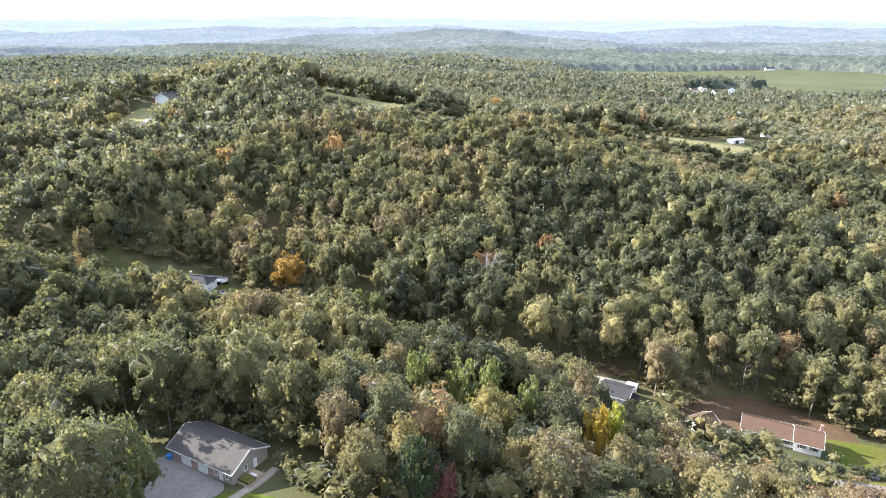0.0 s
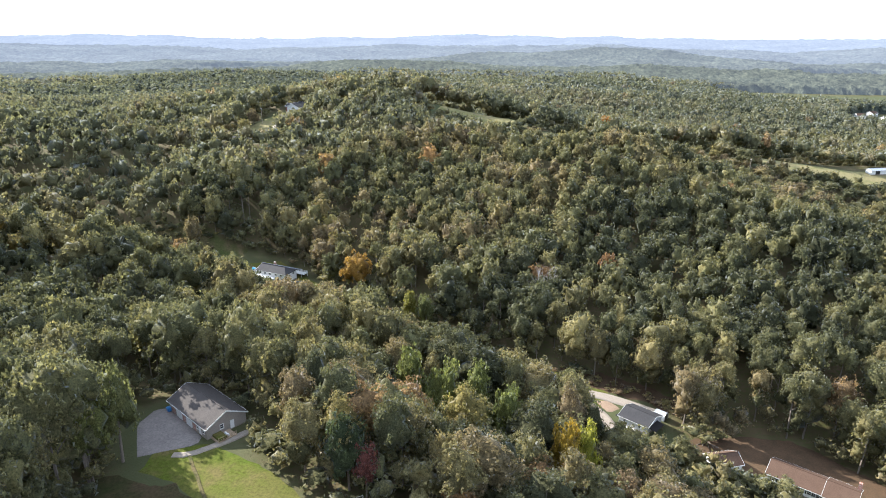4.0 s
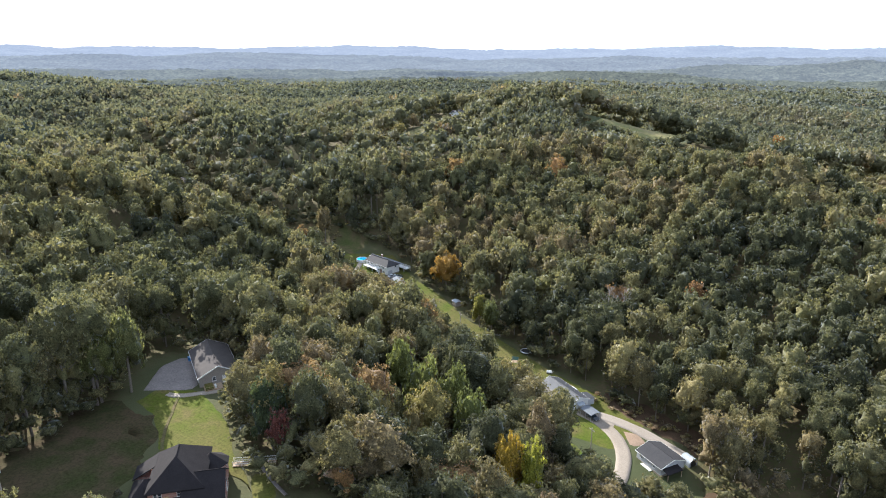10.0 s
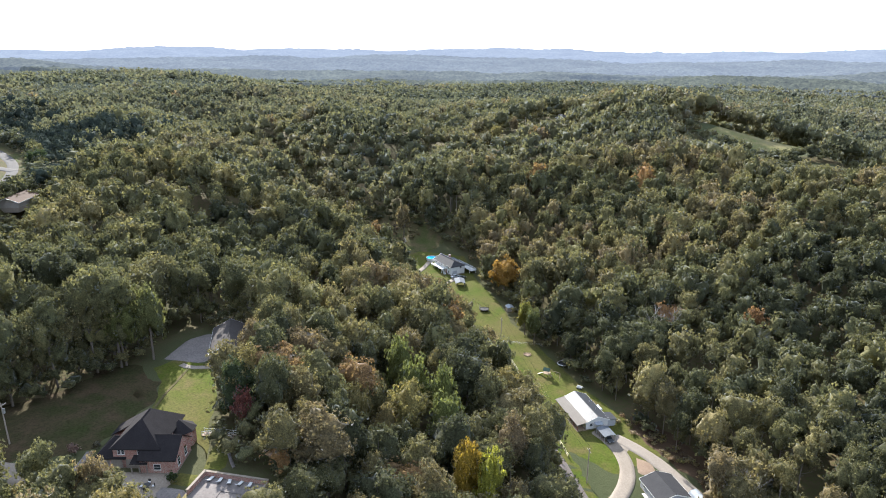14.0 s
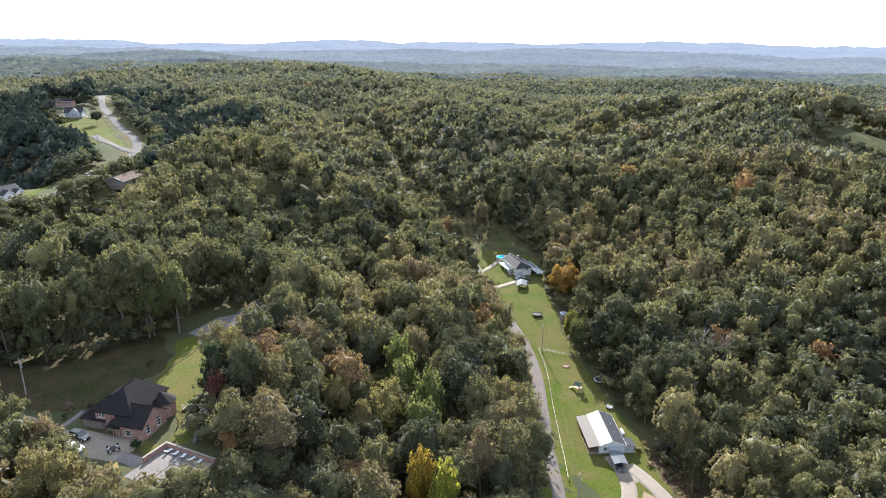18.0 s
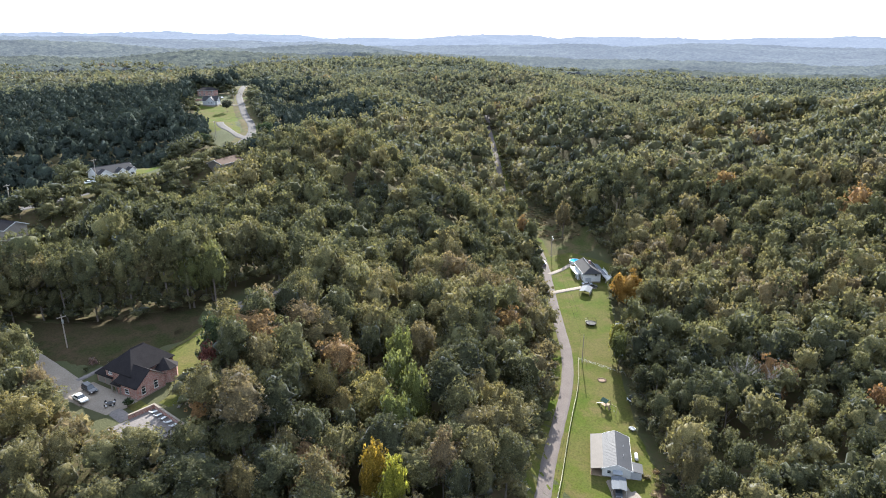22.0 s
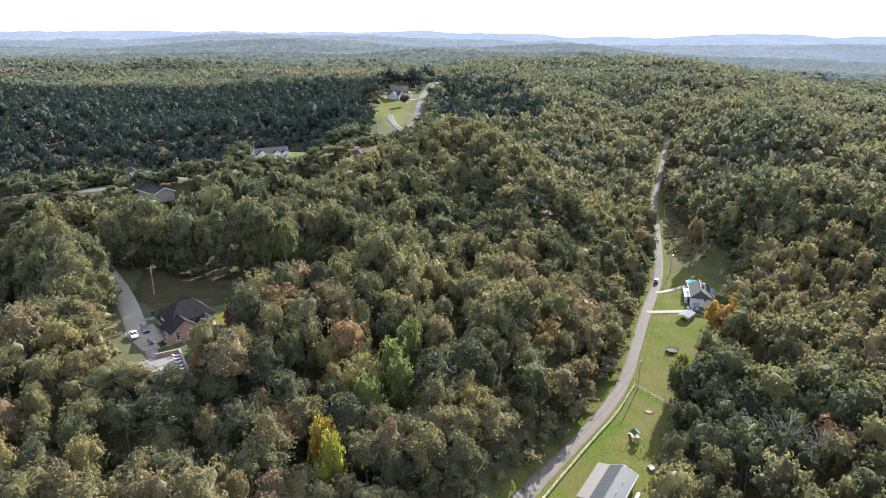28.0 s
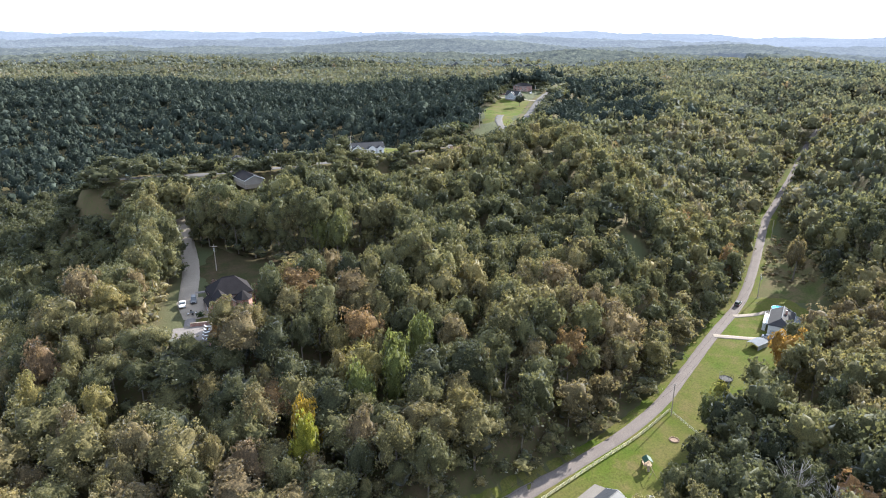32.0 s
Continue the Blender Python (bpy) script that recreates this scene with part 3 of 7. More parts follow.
def stem(seed, height, radius, sides=6):
    """A tapered trunk with three limbs."""
    rng = np.random.default_rng(seed)
    vs, fs = [], []

    def tube(p0, p1, r0, r1):
        p0, p1 = np.array(p0), np.array(p1)
        d = (p1 - p0) / np.linalg.norm(p1 - p0)
        u = np.cross(d, (0.3, 0.9, 0.1))
        u /= np.linalg.norm(u)
        w = np.cross(d, u)
        b = len(vs)
        for p, r in ((p0, r0), (p1, r1)):
            for i in range(sides):
                a = 2 * math.pi * i / sides
                vs.append(p + r * (math.cos(a) * u + math.sin(a) * w))
        for i in range(sides):
            j = (i + 1) % sides
            fs.append((b + i, b + j, b + sides + j))
            fs.append((b + i, b + sides + j, b + sides + i))
    bend = rng.uniform(-0.04, 0.04, 2) * height
    mid = np.array((bend[0], bend[1], 0.55 * height))
    tube((0, 0, -0.5), mid, radius, radius * 0.68)
    tube(mid, (bend[0] * 0.5, bend[1] * 1.5, 0.93 * height), radius * 0.68, radius * 0.2)
    for i in range(3):
        a = rng.uniform(0, 6.28)
        z = height * rng.uniform(0.42, 0.66)
        start = np.array((bend[0] * z / height * 1.6, bend[1] * z / height * 1.6, z))
        tube(start, start + np.array((math.cos(a), math.sin(a), 0.9)) * height * rng.uniform(0.13, 0.2), radius * 0.4, radius * 0.12)
    return np.array(vs), np.array(fs)


def sow(x0, x1, y0, y1, step, salt):
    """Places in a jittered grid."""
    i, j = np.meshgrid(np.arange(int(x0 // step), int(x1 // step)), np.arange(int(y0 // step), int(y1 // step)), indexing="ij")
    i, j = i.ravel(), j.ravel()
    x = (i + 0.5 + 0.8 * (hash01(i, j, salt) - 0.5)) * step
    y = (j + 0.5 + 0.8 * (hash01(i, j, salt + 1) - 0.5)) * step
    return x, y, hash01(i, j, salt + 2), hash01(i, j, salt + 3), hash01(i, j, salt + 4)


def in_cloud_shade(x, y):
    """A cloud shadow painted into the woods south of the ridge road: 1 inside, 0 outside."""
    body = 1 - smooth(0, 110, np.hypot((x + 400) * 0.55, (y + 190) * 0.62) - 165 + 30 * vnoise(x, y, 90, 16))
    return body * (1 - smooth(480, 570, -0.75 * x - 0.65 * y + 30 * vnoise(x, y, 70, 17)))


def tone_of(x, y, h):
    """Neighbouring trees tend to one tone; a few stand out."""
    cloud_shade = in_cloud_shade(x, y)
    # last term darkens the near north slope's leaf colour for its weaker light
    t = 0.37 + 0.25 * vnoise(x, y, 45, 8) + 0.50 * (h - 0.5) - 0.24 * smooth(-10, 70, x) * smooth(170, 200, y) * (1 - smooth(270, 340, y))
    # cloud shadow put into the leaf tone; far woods darker in broad patches
    t = t * (1 - 0.85 * cloud_shade) - 0.12 * smooth(420, 900, np.hypot(x, y - 150)) * (1 + 1.5 * vnoise(x, y, 260, 12))
    return np.where((h > 0.991) & (cloud_shade < 0.2), 0.92 + 0.055 * (h - 0.991) / 0.009, np.clip(t, 0, 0.90))


def plant(name, label, templates, x, y, size, tall, tone, pick, turn, mat=None):
    """All trees of a stretch of woods in one mesh. size: crown radius; tall: tree height."""
    vs, fs, ts, base = [], [], [], 0
    z = ground_z(x, y)
    for k, (tv, tf) in enumerate(templates):
        sel = np.nonzero((pick * len(templates)).astype(int) == k)[0]
        if not len(sel):
            continue
        half = 0.5 * np.minimum(tall[sel] * 0.78, 2.75 * size[sel])
        v = rot_z(np.broadcast_to(tv, (len(sel), *tv.shape)), 6.283 * turn[sel][:, None])
        v = v * np.stack([size[sel], size[sel], half], 1)[:, None, :]
        v = v + np.stack([x[sel], y[sel], z[sel] + tall[sel] - half], 1)[:, None, :]
        vs.append(v.reshape(-1, 3))
        fs.append((tf[None] + (base + np.arange(len(sel)) * len(tv))[:, None, None]).reshape(-1, 3))
        ts.append(np.repeat(tone[sel], len(tv)))
        base += len(sel) * len(tv)
    me = mesh_from(name, np.concatenate(vs), np.concatenate(fs), mat or M_LEAF_WOOD, True)
    at = me.attributes.new("tone", "FLOAT", "POINT")
    at.data.foreach_set("value", np.concatenate(ts).astype(np.float32))
    return tagged(new(name, me), label, "woods", kind="stuff")


def stems(name, label, x, y, tall, pick):
    vs, fs, base = [], [], 0
    z = ground_z(x, y)
    for k in range(4):
        tv, tf = stem(70 + k, 1.0, 0.014, 4)
        sel = np.nonzero((pick * 4).astype(int) == k)[0]
        v = np.broadcast_to(tv, (len(sel), *tv.shape)) * tall[sel][:, None, None] * np.array((1, 1, 0.8)) + np.stack([x[sel], y[sel], z[sel]], 1)[:, None, :]
        vs.append(v.reshape(-1, 3))
        fs.append((tf[None] + (base + np.arange(len(sel)) * len(tv))[:, None, None]).reshape(-1, 3))
        base += len(sel) * len(tv)
    return tagged(new(name, mesh_from(name, np.concatenate(vs), np.concatenate(fs), M_BARK)), label, "tree trunks", kind="stuff")


MID = np.array((110.0, 90.0))


def in_view(x, y):
    """The part of the country that the way looks over: north and west of it."""
    return (y > 1.33 * (x - 150) + 160) & (x < np.maximum(0.7 * y + 30, 85 + 0.28 * y))


tx, ty, h1, h2, h3 = sow(-560, 420, -330, 640, 7.5, 11)
edge = openness(tx, ty)
LANDMARKS = [(33.8, 121.8), (38.5, 125), (4, 133), (11, 136), (20, 129), (-5.8, 135.4), (0.4, 88.6), (-60, 238.6)]      # room for trees that stand out
gap = (edge > 2.0) & (np.min([np.hypot(tx - a, ty - b) for a, b in LANDMARKS], axis=0) > 5.6)
tx, ty, h1, h2, h3, edge = (a[gap] for a in (tx, ty, h1, h2, h3, edge))
away = np.hypot(tx - MID[0], ty - MID[1])
size = 2.8 + 4.0 * h1 ** 1.35 + 0.5 * vnoise(tx, ty, 40, 9)
size = np.minimum(size, edge * 0.8 + np.where(tx < -36, 3.0, 1.9))
tall = 14.0 + 6.0 * h2 + 3.0 * h1 + 2.5 * vnoise(tx, ty, 55, 10)
tall = tall * (0.50 + 0.50 * smooth(12, 52, along(WEST_ROAD, tx, ty)[0]))
LOW = [(-66, 196, 20, 0.66), (-96, 206, 18, 0.7), (-165, 335, 26, 0.75), (-52, 440, 46, 0.42), (8, 412, 40, 0.42), (82, 398, 40, 0.42), (160, 400, 48, 0.42),
       (90, 138, 30, 0.42), (66, 144, 20, 0.6), (112, 133, 26, 0.42), (28, 62, 16, 0.75), (31, 80, 19, 0.66), (-272, 118, 26, 0.6), (225, 490, 70, 0.66)]      # younger woods: x, y, radius, height
for lx, ly, lr, lf in LOW:
    young = 1 - (1 - lf) * (1 - smooth(0.6 * lr, 1.2 * lr, np.hypot(tx - lx, ty - ly)))
    tall, size = tall * young, size * young ** 0.2
tall = tall * (0.92 + 0.08 * smooth(2, 10, edge)) * (1 + 0.30 * (1 - smooth(20, 38, np.hypot(tx + 56, ty - 60))))
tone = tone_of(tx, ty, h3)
pick, turn = hash01((tx * 10).astype(int), (ty * 10).astype(int), 31), hash01((tx * 10).astype(int), (ty * 10).astype(int), 32)
seen = in_view(tx, ty)
STAND = np.hypot(tx - 38, ty - 108) < 62          # the slope below the brick house: trees of their own
near = (away < 330) & seen & ~STAND
far_t = ~near & ~STAND & ((away < 560) & seen | (away < 200)) & ((away < 400) | (pick < 0.78))

crowns_a = [crown(100 + k, 15 + k % 5, 1400, 0.050, 0.9 * (k % 4 == 0)) for k in range(12)]
crowns_b = [crown(130 + k, 13 + k % 4, 500, 0.074, 0.9 * (k % 4 == 0)) for k in range(10)]
crowns_e = [crown(150 + k, 11, 220, 0.080) for k in range(5)]
crowns_c = [blob_crown(200 + k, 64, 0.125, 1) for k in range(10)]
close = np.hypot(tx - 75, ty - 110) < 165
for label, name, sel, kinds in (("mixed green and olive broadleaf woods on the north slope", "north_woods", near & (ty > 215), crowns_b),
                                ("mixed autumn-tinted broadleaf woods above the valley road", "south_woods", near & (ty <= 215) & ~close, crowns_b),
                                ("mixed autumn-tinted broadleaf woods below the brick house", "slope_woods", near & (ty <= 215) & close, crowns_a)):
    plant(name, label, kinds, tx[sel], ty[sel], size[sel], tall[sel], tone[sel], pick[sel], turn[sel])
sel = (near | STAND) & (edge < 13)
plant("edge_foliage", "lower boughs and young trees along the edge of the woods", crowns_e, tx[sel] + 3.0 * (turn[sel] - 0.5), ty[sel] + 3.0 * (pick[sel] - 0.5), size[sel] * 0.85, tall[sel] * 0.56,
      tone[sel], turn[sel], pick[sel])
sel = near & (edge < 22)
stems("woodland_trunks", "bare lower trunks along the edge of the woods", tx[sel], ty[sel], tall[sel], pick[sel])
# trees inside the painted cloud shadow get the darkened leaves
clouded = far_t & (in_cloud_shade(tx, ty) > 0.25 + 0.5 * h3) & (along(WEST_ROAD, tx, ty)[0] > 14)
far_t = far_t & ~clouded
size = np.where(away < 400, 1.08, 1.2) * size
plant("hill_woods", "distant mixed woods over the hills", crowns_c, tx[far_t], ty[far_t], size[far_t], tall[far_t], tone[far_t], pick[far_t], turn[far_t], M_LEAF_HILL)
clouded_crowns = [blob_crown(260 + k, 64, 0.125, 1) for k in range(8)]
clouded_crowns = [(np.stack([v[:, 0] * (1.06 - 0.10 * v[:, 2]), v[:, 1] * (1.06 - 0.10 * v[:, 2]), v[:, 2] * 1.0], 1), f) for v, f in clouded_crowns]
plant("pine_woods", "woods beyond the ridge road, darkened as under cloud shadow", clouded_crowns, tx[clouded], ty[clouded], size[clouded] * 0.92, tall[clouded] + 2.0, tone[clouded], pick[clouded], turn[clouded], M_CLOUDED)

wx, wy, k1, k2, k3 = sow(-760, 700, -700, 950, 9.0, 51)
away = np.hypot(wx - MID[0], wy - MID[1])
gap = (openness(wx, wy) > 3) & (away < 760) & (away >= 560) & in_view(wx, wy)
wx, wy, k1, k2, k3 = (a[gap] for a in (wx, wy, k1, k2, k3))
# the painted cloud shadow goes on over the far slopes
clouded = (in_cloud_shade(wx, wy) > 0.25 + 0.5 * k3)
plant("outer_pines", "woods on the far slopes, darkened as under cloud shadow", clouded_crowns, wx[clouded], wy[clouded], 4.4 + 2.0 * k1[clouded], 16 + 6 * k2[clouded], k3[clouded], k1[clouded], k2[clouded], M_CLOUDED)
wx, wy, k1, k2, k3 = (a[~clouded] for a in (wx, wy, k1, k2, k3))
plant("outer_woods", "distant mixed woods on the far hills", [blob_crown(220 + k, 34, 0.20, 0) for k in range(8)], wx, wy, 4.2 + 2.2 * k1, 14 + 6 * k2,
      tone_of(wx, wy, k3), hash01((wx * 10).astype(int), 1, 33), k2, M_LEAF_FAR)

# bushes and saplings along the edges of the woods
ux, uy, k1, k2, k3 = sow(-480, 180, -60, 480, 3.9, 71)
e = openness(ux, uy)
low = (e > 0.3) & (e < 8.5) & in_view(ux, uy) & (k1 < np.where((ux > 20) & (ux < 112) & (uy > 176) | (ux > 84) & (uy < 150), 0.18, 1.0))
ux, uy, k1, k2, k3, e = (a[low] for a in (ux, uy, k1, k2, k3, e))
plant("undergrowth", "bushes and saplings along the edge of the woods", [blob_crown(160 + k, 50, 0.14, 1) for k in range(5)], ux, uy, 1.8 + 2.0 * k2, 3.4 + 7.0 * k3 * smooth(0, 5, e) + 1.5 * k2, tone_of(ux, uy, 0.97 * k3),
      hash01((ux * 10).astype(int), 3, 34), k2)

# the closed front of the woods west of the brick house
front = resample([(-49, 30), (-48, 40), (-46.5, 48), (-46, 56), (-47.5, 64), (-51.5, 73), (-53.5, 79)], 3.6)
hx, hy = front[:, 0], front[:, 1]
k1, k2, k3 = (hash01((hx * 10).astype(int), (hy * 10).astype(int), 140 + k) for k in range(3))
hx, hy = hx - 2.6 * k1, hy + 1.6 * (k2 - 0.5)
plant("front_trees", "tall broadleaf trees facing the lawn of the brick house", crowns_a, hx, hy, 3.6 + 1.4 * k1, 18.5 + 3.5 * k2, 0.24 + 0.36 * k3, k1, k2)
plant("front_boughs", "low boughs and saplings facing the lawn of the brick house", crowns_e, hx + 0.8 - 1.5 * k2, hy + 1.8, 2.4 + 1.2 * k3, 8.0 + 4.0 * k1, 0.08 + 0.34 * k2, k3, k1)

# brush on the bank north of the drive and in the meadow
bx, by, k1, k2, k3 = sow(-205, 130, 175, 275, 1.9, 91)
e = openness(bx, by)
BANK = [(27, 193.5), (44, 190), (57, 185.5), (65, 181), (68, 186), (55, 193), (40, 198), (26, 203)]
WILD = [(-146, 243), (-165, 244), (-200, 250), (-204, 256), (-168, 270), (-142, 268)]
low = ((outside(BANK, bx, by) < 0) & (k1 < 0.6)) | ((outside(WILD, bx, by) < 0) & (k1 < 0.35))
bx, by, k1, k2, k3 = (a[low] for a in (bx, by, k1, k2, k3))
plant("brush", "low brown and olive brush on rough ground", [blob_crown(240 + k, 60, 0.16, 1) for k in range(4)], bx, by, 0.8 + 0.9 * k2, 0.7 + 1.1 * k3, 0.55 + 0.36 * k3,
      hash01((bx * 10).astype(int), 7, 36), k2)

# lower trees in the gaps of the slope woods
fx, fy, k1, k2, k3 = sow(-90, 150, -10, 230, 6.6, 121)
low = (np.hypot(fx - 38, fy - 108) < 95) & (openness(fx, fy) > 5) & in_view(fx, fy)
fx, fy, k1, k2, k3 = (a[low] for a in (fx, fy, k1, k2, k3))
plant("understorey", "lower trees and saplings under the slope woods", crowns_e, fx, fy, 2.6 + 1.4 * k1, 7.0 + 4.0 * k2, tone_of(fx, fy, 0.9 * k3), k1, k2)

# trees of their own
stand_i = np.nonzero(STAND)[0]
tree_kinds = []
for k in range(10):
    cv, cf = crown(300 + k, 20, 2300, 0.040, 0.9 * (k % 3 == 0))
    cv = cv * np.array((4.6, 4.6, 5.8)) + np.array((0, 0, 12.1))
    tv, tf = stem(320 + k, 17.0, 0.24, 7)
    tree_kinds.append((mesh_from("crown", cv, cf, M_LEAF, True), mesh_from("trunk", tv, tf, M_BARK)))
for n, i in enumerate(stand_i):
    crown_mesh, trunk_mesh = tree_kinds[int(pick[i] * 10)]
    tree = new("tree")
    tree.matrix_world = Matrix.Translation((tx[i], ty[i], gz(tx[i], ty[i]))) @ pose(0, 0, 0, 0, 0, 360 * turn[i])
    s, h = size[i] / 4.6, tall[i] / 18.0
    tree.scale = (s, s, h)
    tagged(tree, "broadleaf tree in olive and autumn-tinted leaf", "tree", "trees on the slope")
    for nm, me in (("trunk", trunk_mesh), ("crown", crown_mesh)):
        ob = new(nm, me)
        ob.parent = tree

# ---- woods out to the horizon ----
def far_canopy(name, label, r, mat, kind, rough):
    a = np.radians(np.arange(46.0, 256.0, 0.26))
    rr, aa = np.meshgrid(r, a, indexing="ij")
    x, y = MID[0] + rr * np.cos(aa), MID[1] + rr * np.sin(aa)
    away_r = rr
    best = np.full(x.shape, 1e9)
    c = 11.0
    ix, iy = np.floor(x / c).astype(int), np.floor(y / c).astype(int)
    for di in (-1, 0, 1):
        for dj in (-1, 0, 1):
            px = (ix + di + hash01(ix + di, iy + dj, 61)) * c
            py = (iy + dj + hash01(ix + di, iy + dj, 62)) * c
            best = np.minimum(best, np.hypot(x - px, y - py))
    z = np.where(away_r < 1600, ground_z(x, y), land(x, y)) + (12 if rough < 0.5 else 16) + rough * (-1.15 * best + 2.5 * vnoise(x, y, 30, 63) + 1.6 * vnoise(x, y, 9, 64))
    z = np.where((openness(x, y) < 0) & (rr < 2500), ground_z(x, y) - 3, z)
    me = mesh_from(name, np.stack([x.ravel(), y.ravel(), z.ravel()], 1), grid_faces(len(r), len(a)), mat, True)
    at = me.attributes.new("tone", "FLOAT", "POINT")
    i, j = np.floor(x / 9), np.floor(y / 9)
    t = tone_of(x, y, hash01(i.astype(int), j.astype(int), 66))
    at.data.foreach_set("value", t.ravel().astype(np.float32))
    return tagged(new(name, me), label, "woods", kind=kind)


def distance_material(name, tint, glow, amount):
    """Woods seen through kilometres of bright air, imitated by a blue glow of their own."""
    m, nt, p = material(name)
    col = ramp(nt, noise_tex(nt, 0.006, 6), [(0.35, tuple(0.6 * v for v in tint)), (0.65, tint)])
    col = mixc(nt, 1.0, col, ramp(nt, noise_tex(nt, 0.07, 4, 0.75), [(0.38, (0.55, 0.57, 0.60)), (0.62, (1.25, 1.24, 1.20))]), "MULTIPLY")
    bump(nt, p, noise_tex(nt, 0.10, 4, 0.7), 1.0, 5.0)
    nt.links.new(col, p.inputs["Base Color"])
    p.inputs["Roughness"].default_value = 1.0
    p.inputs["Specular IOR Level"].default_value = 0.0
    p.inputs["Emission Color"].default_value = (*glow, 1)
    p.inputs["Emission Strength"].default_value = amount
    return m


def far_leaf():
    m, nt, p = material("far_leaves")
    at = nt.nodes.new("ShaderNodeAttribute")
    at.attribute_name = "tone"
    # leaf tones greyed and cooled: distance haze in the base colour
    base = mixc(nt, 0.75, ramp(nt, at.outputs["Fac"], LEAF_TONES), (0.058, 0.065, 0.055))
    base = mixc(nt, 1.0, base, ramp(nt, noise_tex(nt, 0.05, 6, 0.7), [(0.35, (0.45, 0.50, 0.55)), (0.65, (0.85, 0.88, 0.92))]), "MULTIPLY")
    nt.links.new(base, p.inputs["Base Color"])
    p.inputs["Roughness"].default_value = 1.0
    p.inputs["Specular IOR Level"].default_value = 0.0
    bump(nt, p, noise_tex(nt, 0.22, 5, 0.7), 1.0, 3.0)
    return m


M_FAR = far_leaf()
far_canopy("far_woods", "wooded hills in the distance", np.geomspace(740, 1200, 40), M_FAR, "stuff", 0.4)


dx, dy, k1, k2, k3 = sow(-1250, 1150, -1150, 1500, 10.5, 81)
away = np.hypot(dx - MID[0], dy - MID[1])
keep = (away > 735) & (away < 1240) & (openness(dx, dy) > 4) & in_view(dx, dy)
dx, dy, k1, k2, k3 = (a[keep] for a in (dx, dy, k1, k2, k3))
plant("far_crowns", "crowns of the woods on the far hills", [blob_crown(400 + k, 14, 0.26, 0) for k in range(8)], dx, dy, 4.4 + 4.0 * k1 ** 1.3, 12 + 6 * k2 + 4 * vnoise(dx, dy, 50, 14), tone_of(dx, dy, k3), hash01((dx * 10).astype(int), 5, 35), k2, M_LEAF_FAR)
# each farther band glows more, in place of thicker haze
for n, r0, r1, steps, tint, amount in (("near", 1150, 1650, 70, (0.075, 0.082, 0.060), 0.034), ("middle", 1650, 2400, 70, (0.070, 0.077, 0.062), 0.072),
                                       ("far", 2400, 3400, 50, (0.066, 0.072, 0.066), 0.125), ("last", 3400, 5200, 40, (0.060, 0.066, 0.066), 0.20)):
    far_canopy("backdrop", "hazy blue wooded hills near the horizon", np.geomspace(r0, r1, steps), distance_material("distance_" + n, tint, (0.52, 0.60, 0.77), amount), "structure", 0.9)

# ---- buildings: materials ----
M_WHITE = surface("white_siding", (0.56, 0.56, 0.55), (0.66, 0.66, 0.65), 0.6, 0.6, 6.0, 0.004)
M_TRIM = surface("white_trim", (0.55, 0.55, 0.54), (0.64, 0.64, 0.63), 1.0, 0.5, 8.0, 0.002)
M_TAUPE = surface("taupe_siding", (0.20, 0.175, 0.155), (0.26, 0.235, 0.205), 0.5, 0.7, 6.0, 0.004)
M_GREYWALL = surface("grey_siding", (0.34, 0.35, 0.37), (0.42, 0.43, 0.45), 0.5, 0.7, 6.0, 0.004)
M_DARKROOF = surface("charcoal_shingles", (0.013, 0.012, 0.013), (0.025, 0.022, 0.023), 0.5, 0.85, 5.0, 0.02, spec=0.08)
M_GREYROOF = surface("weathered_grey_shingles", (0.028, 0.028, 0.031), (0.045, 0.044, 0.046), 0.4, 0.8, 5.0, 0.02, spec=0.08)
M_PALEROOF = surface("faded_grey_brown_shingles", (0.052, 0.047, 0.045), (0.080, 0.071, 0.067), 0.4, 0.9, 5.0, 0.02, spec=0.08)
M_BROWNROOF = surface("brown_shingles", (0.062, 0.039, 0.028), (0.092, 0.059, 0.043), 0.4, 0.85, 5.0, 0.02, spec=0.08)
M_METALROOF = surface("grey_metal_roofing", (0.034, 0.036, 0.042), (0.050, 0.053, 0.060), 0.5, 0.46, 7.0, 0.003, spec=0.24)
M_BEIGEMETAL = surface("beige_metal_roofing", (0.115, 0.10, 0.088), (0.15, 0.135, 0.118), 0.5, 0.75, 7.0, 0.003, spec=0.15)
M_WHITEMETAL = surface("white_metal_roofing", (0.24, 0.26, 0.29), (0.31, 0.335, 0.36), 0.5, 0.6, 7.0, 0.003, spec=0.2)
M_LOT = surface("worn_pale_asphalt", (0.10, 0.088, 0.083), (0.175, 0.155, 0.145), 0.22, 0.95, 2.2, 0.01)
M_GREYMETAL = surface("dull_grey_metal_roofing", (0.09, 0.10, 0.115), (0.13, 0.14, 0.155), 0.5, 0.75, 7.0, 0.003, spec=0.08)
M_LITTER = surface("leaf_litter", (0.037, 0.026, 0.013), (0.085, 0.049, 0.026), 0.35, 0.95, 2.5, 0.05)
M_WOOD = surface("weathered_wood", (0.22, 0.16, 0.11), (0.33, 0.25, 0.17), 1.2, 0.85, 9.0, 0.006)
M_POLE = surface("pole_wood", (0.24, 0.20, 0.16), (0.36, 0.31, 0.26), 1.2, 0.9, 9.0, 0.01)
M_STONE = surface("pale_stone", (0.36, 0.31, 0.26), (0.50, 0.45, 0.39), 0.8, 0.9, 5.0, 0.02)
M_DIRT = surface("bare_earth", (0.145, 0.095, 0.064), (0.22, 0.158, 0.112), 0.3, 0.95, 3.0, 0.03)
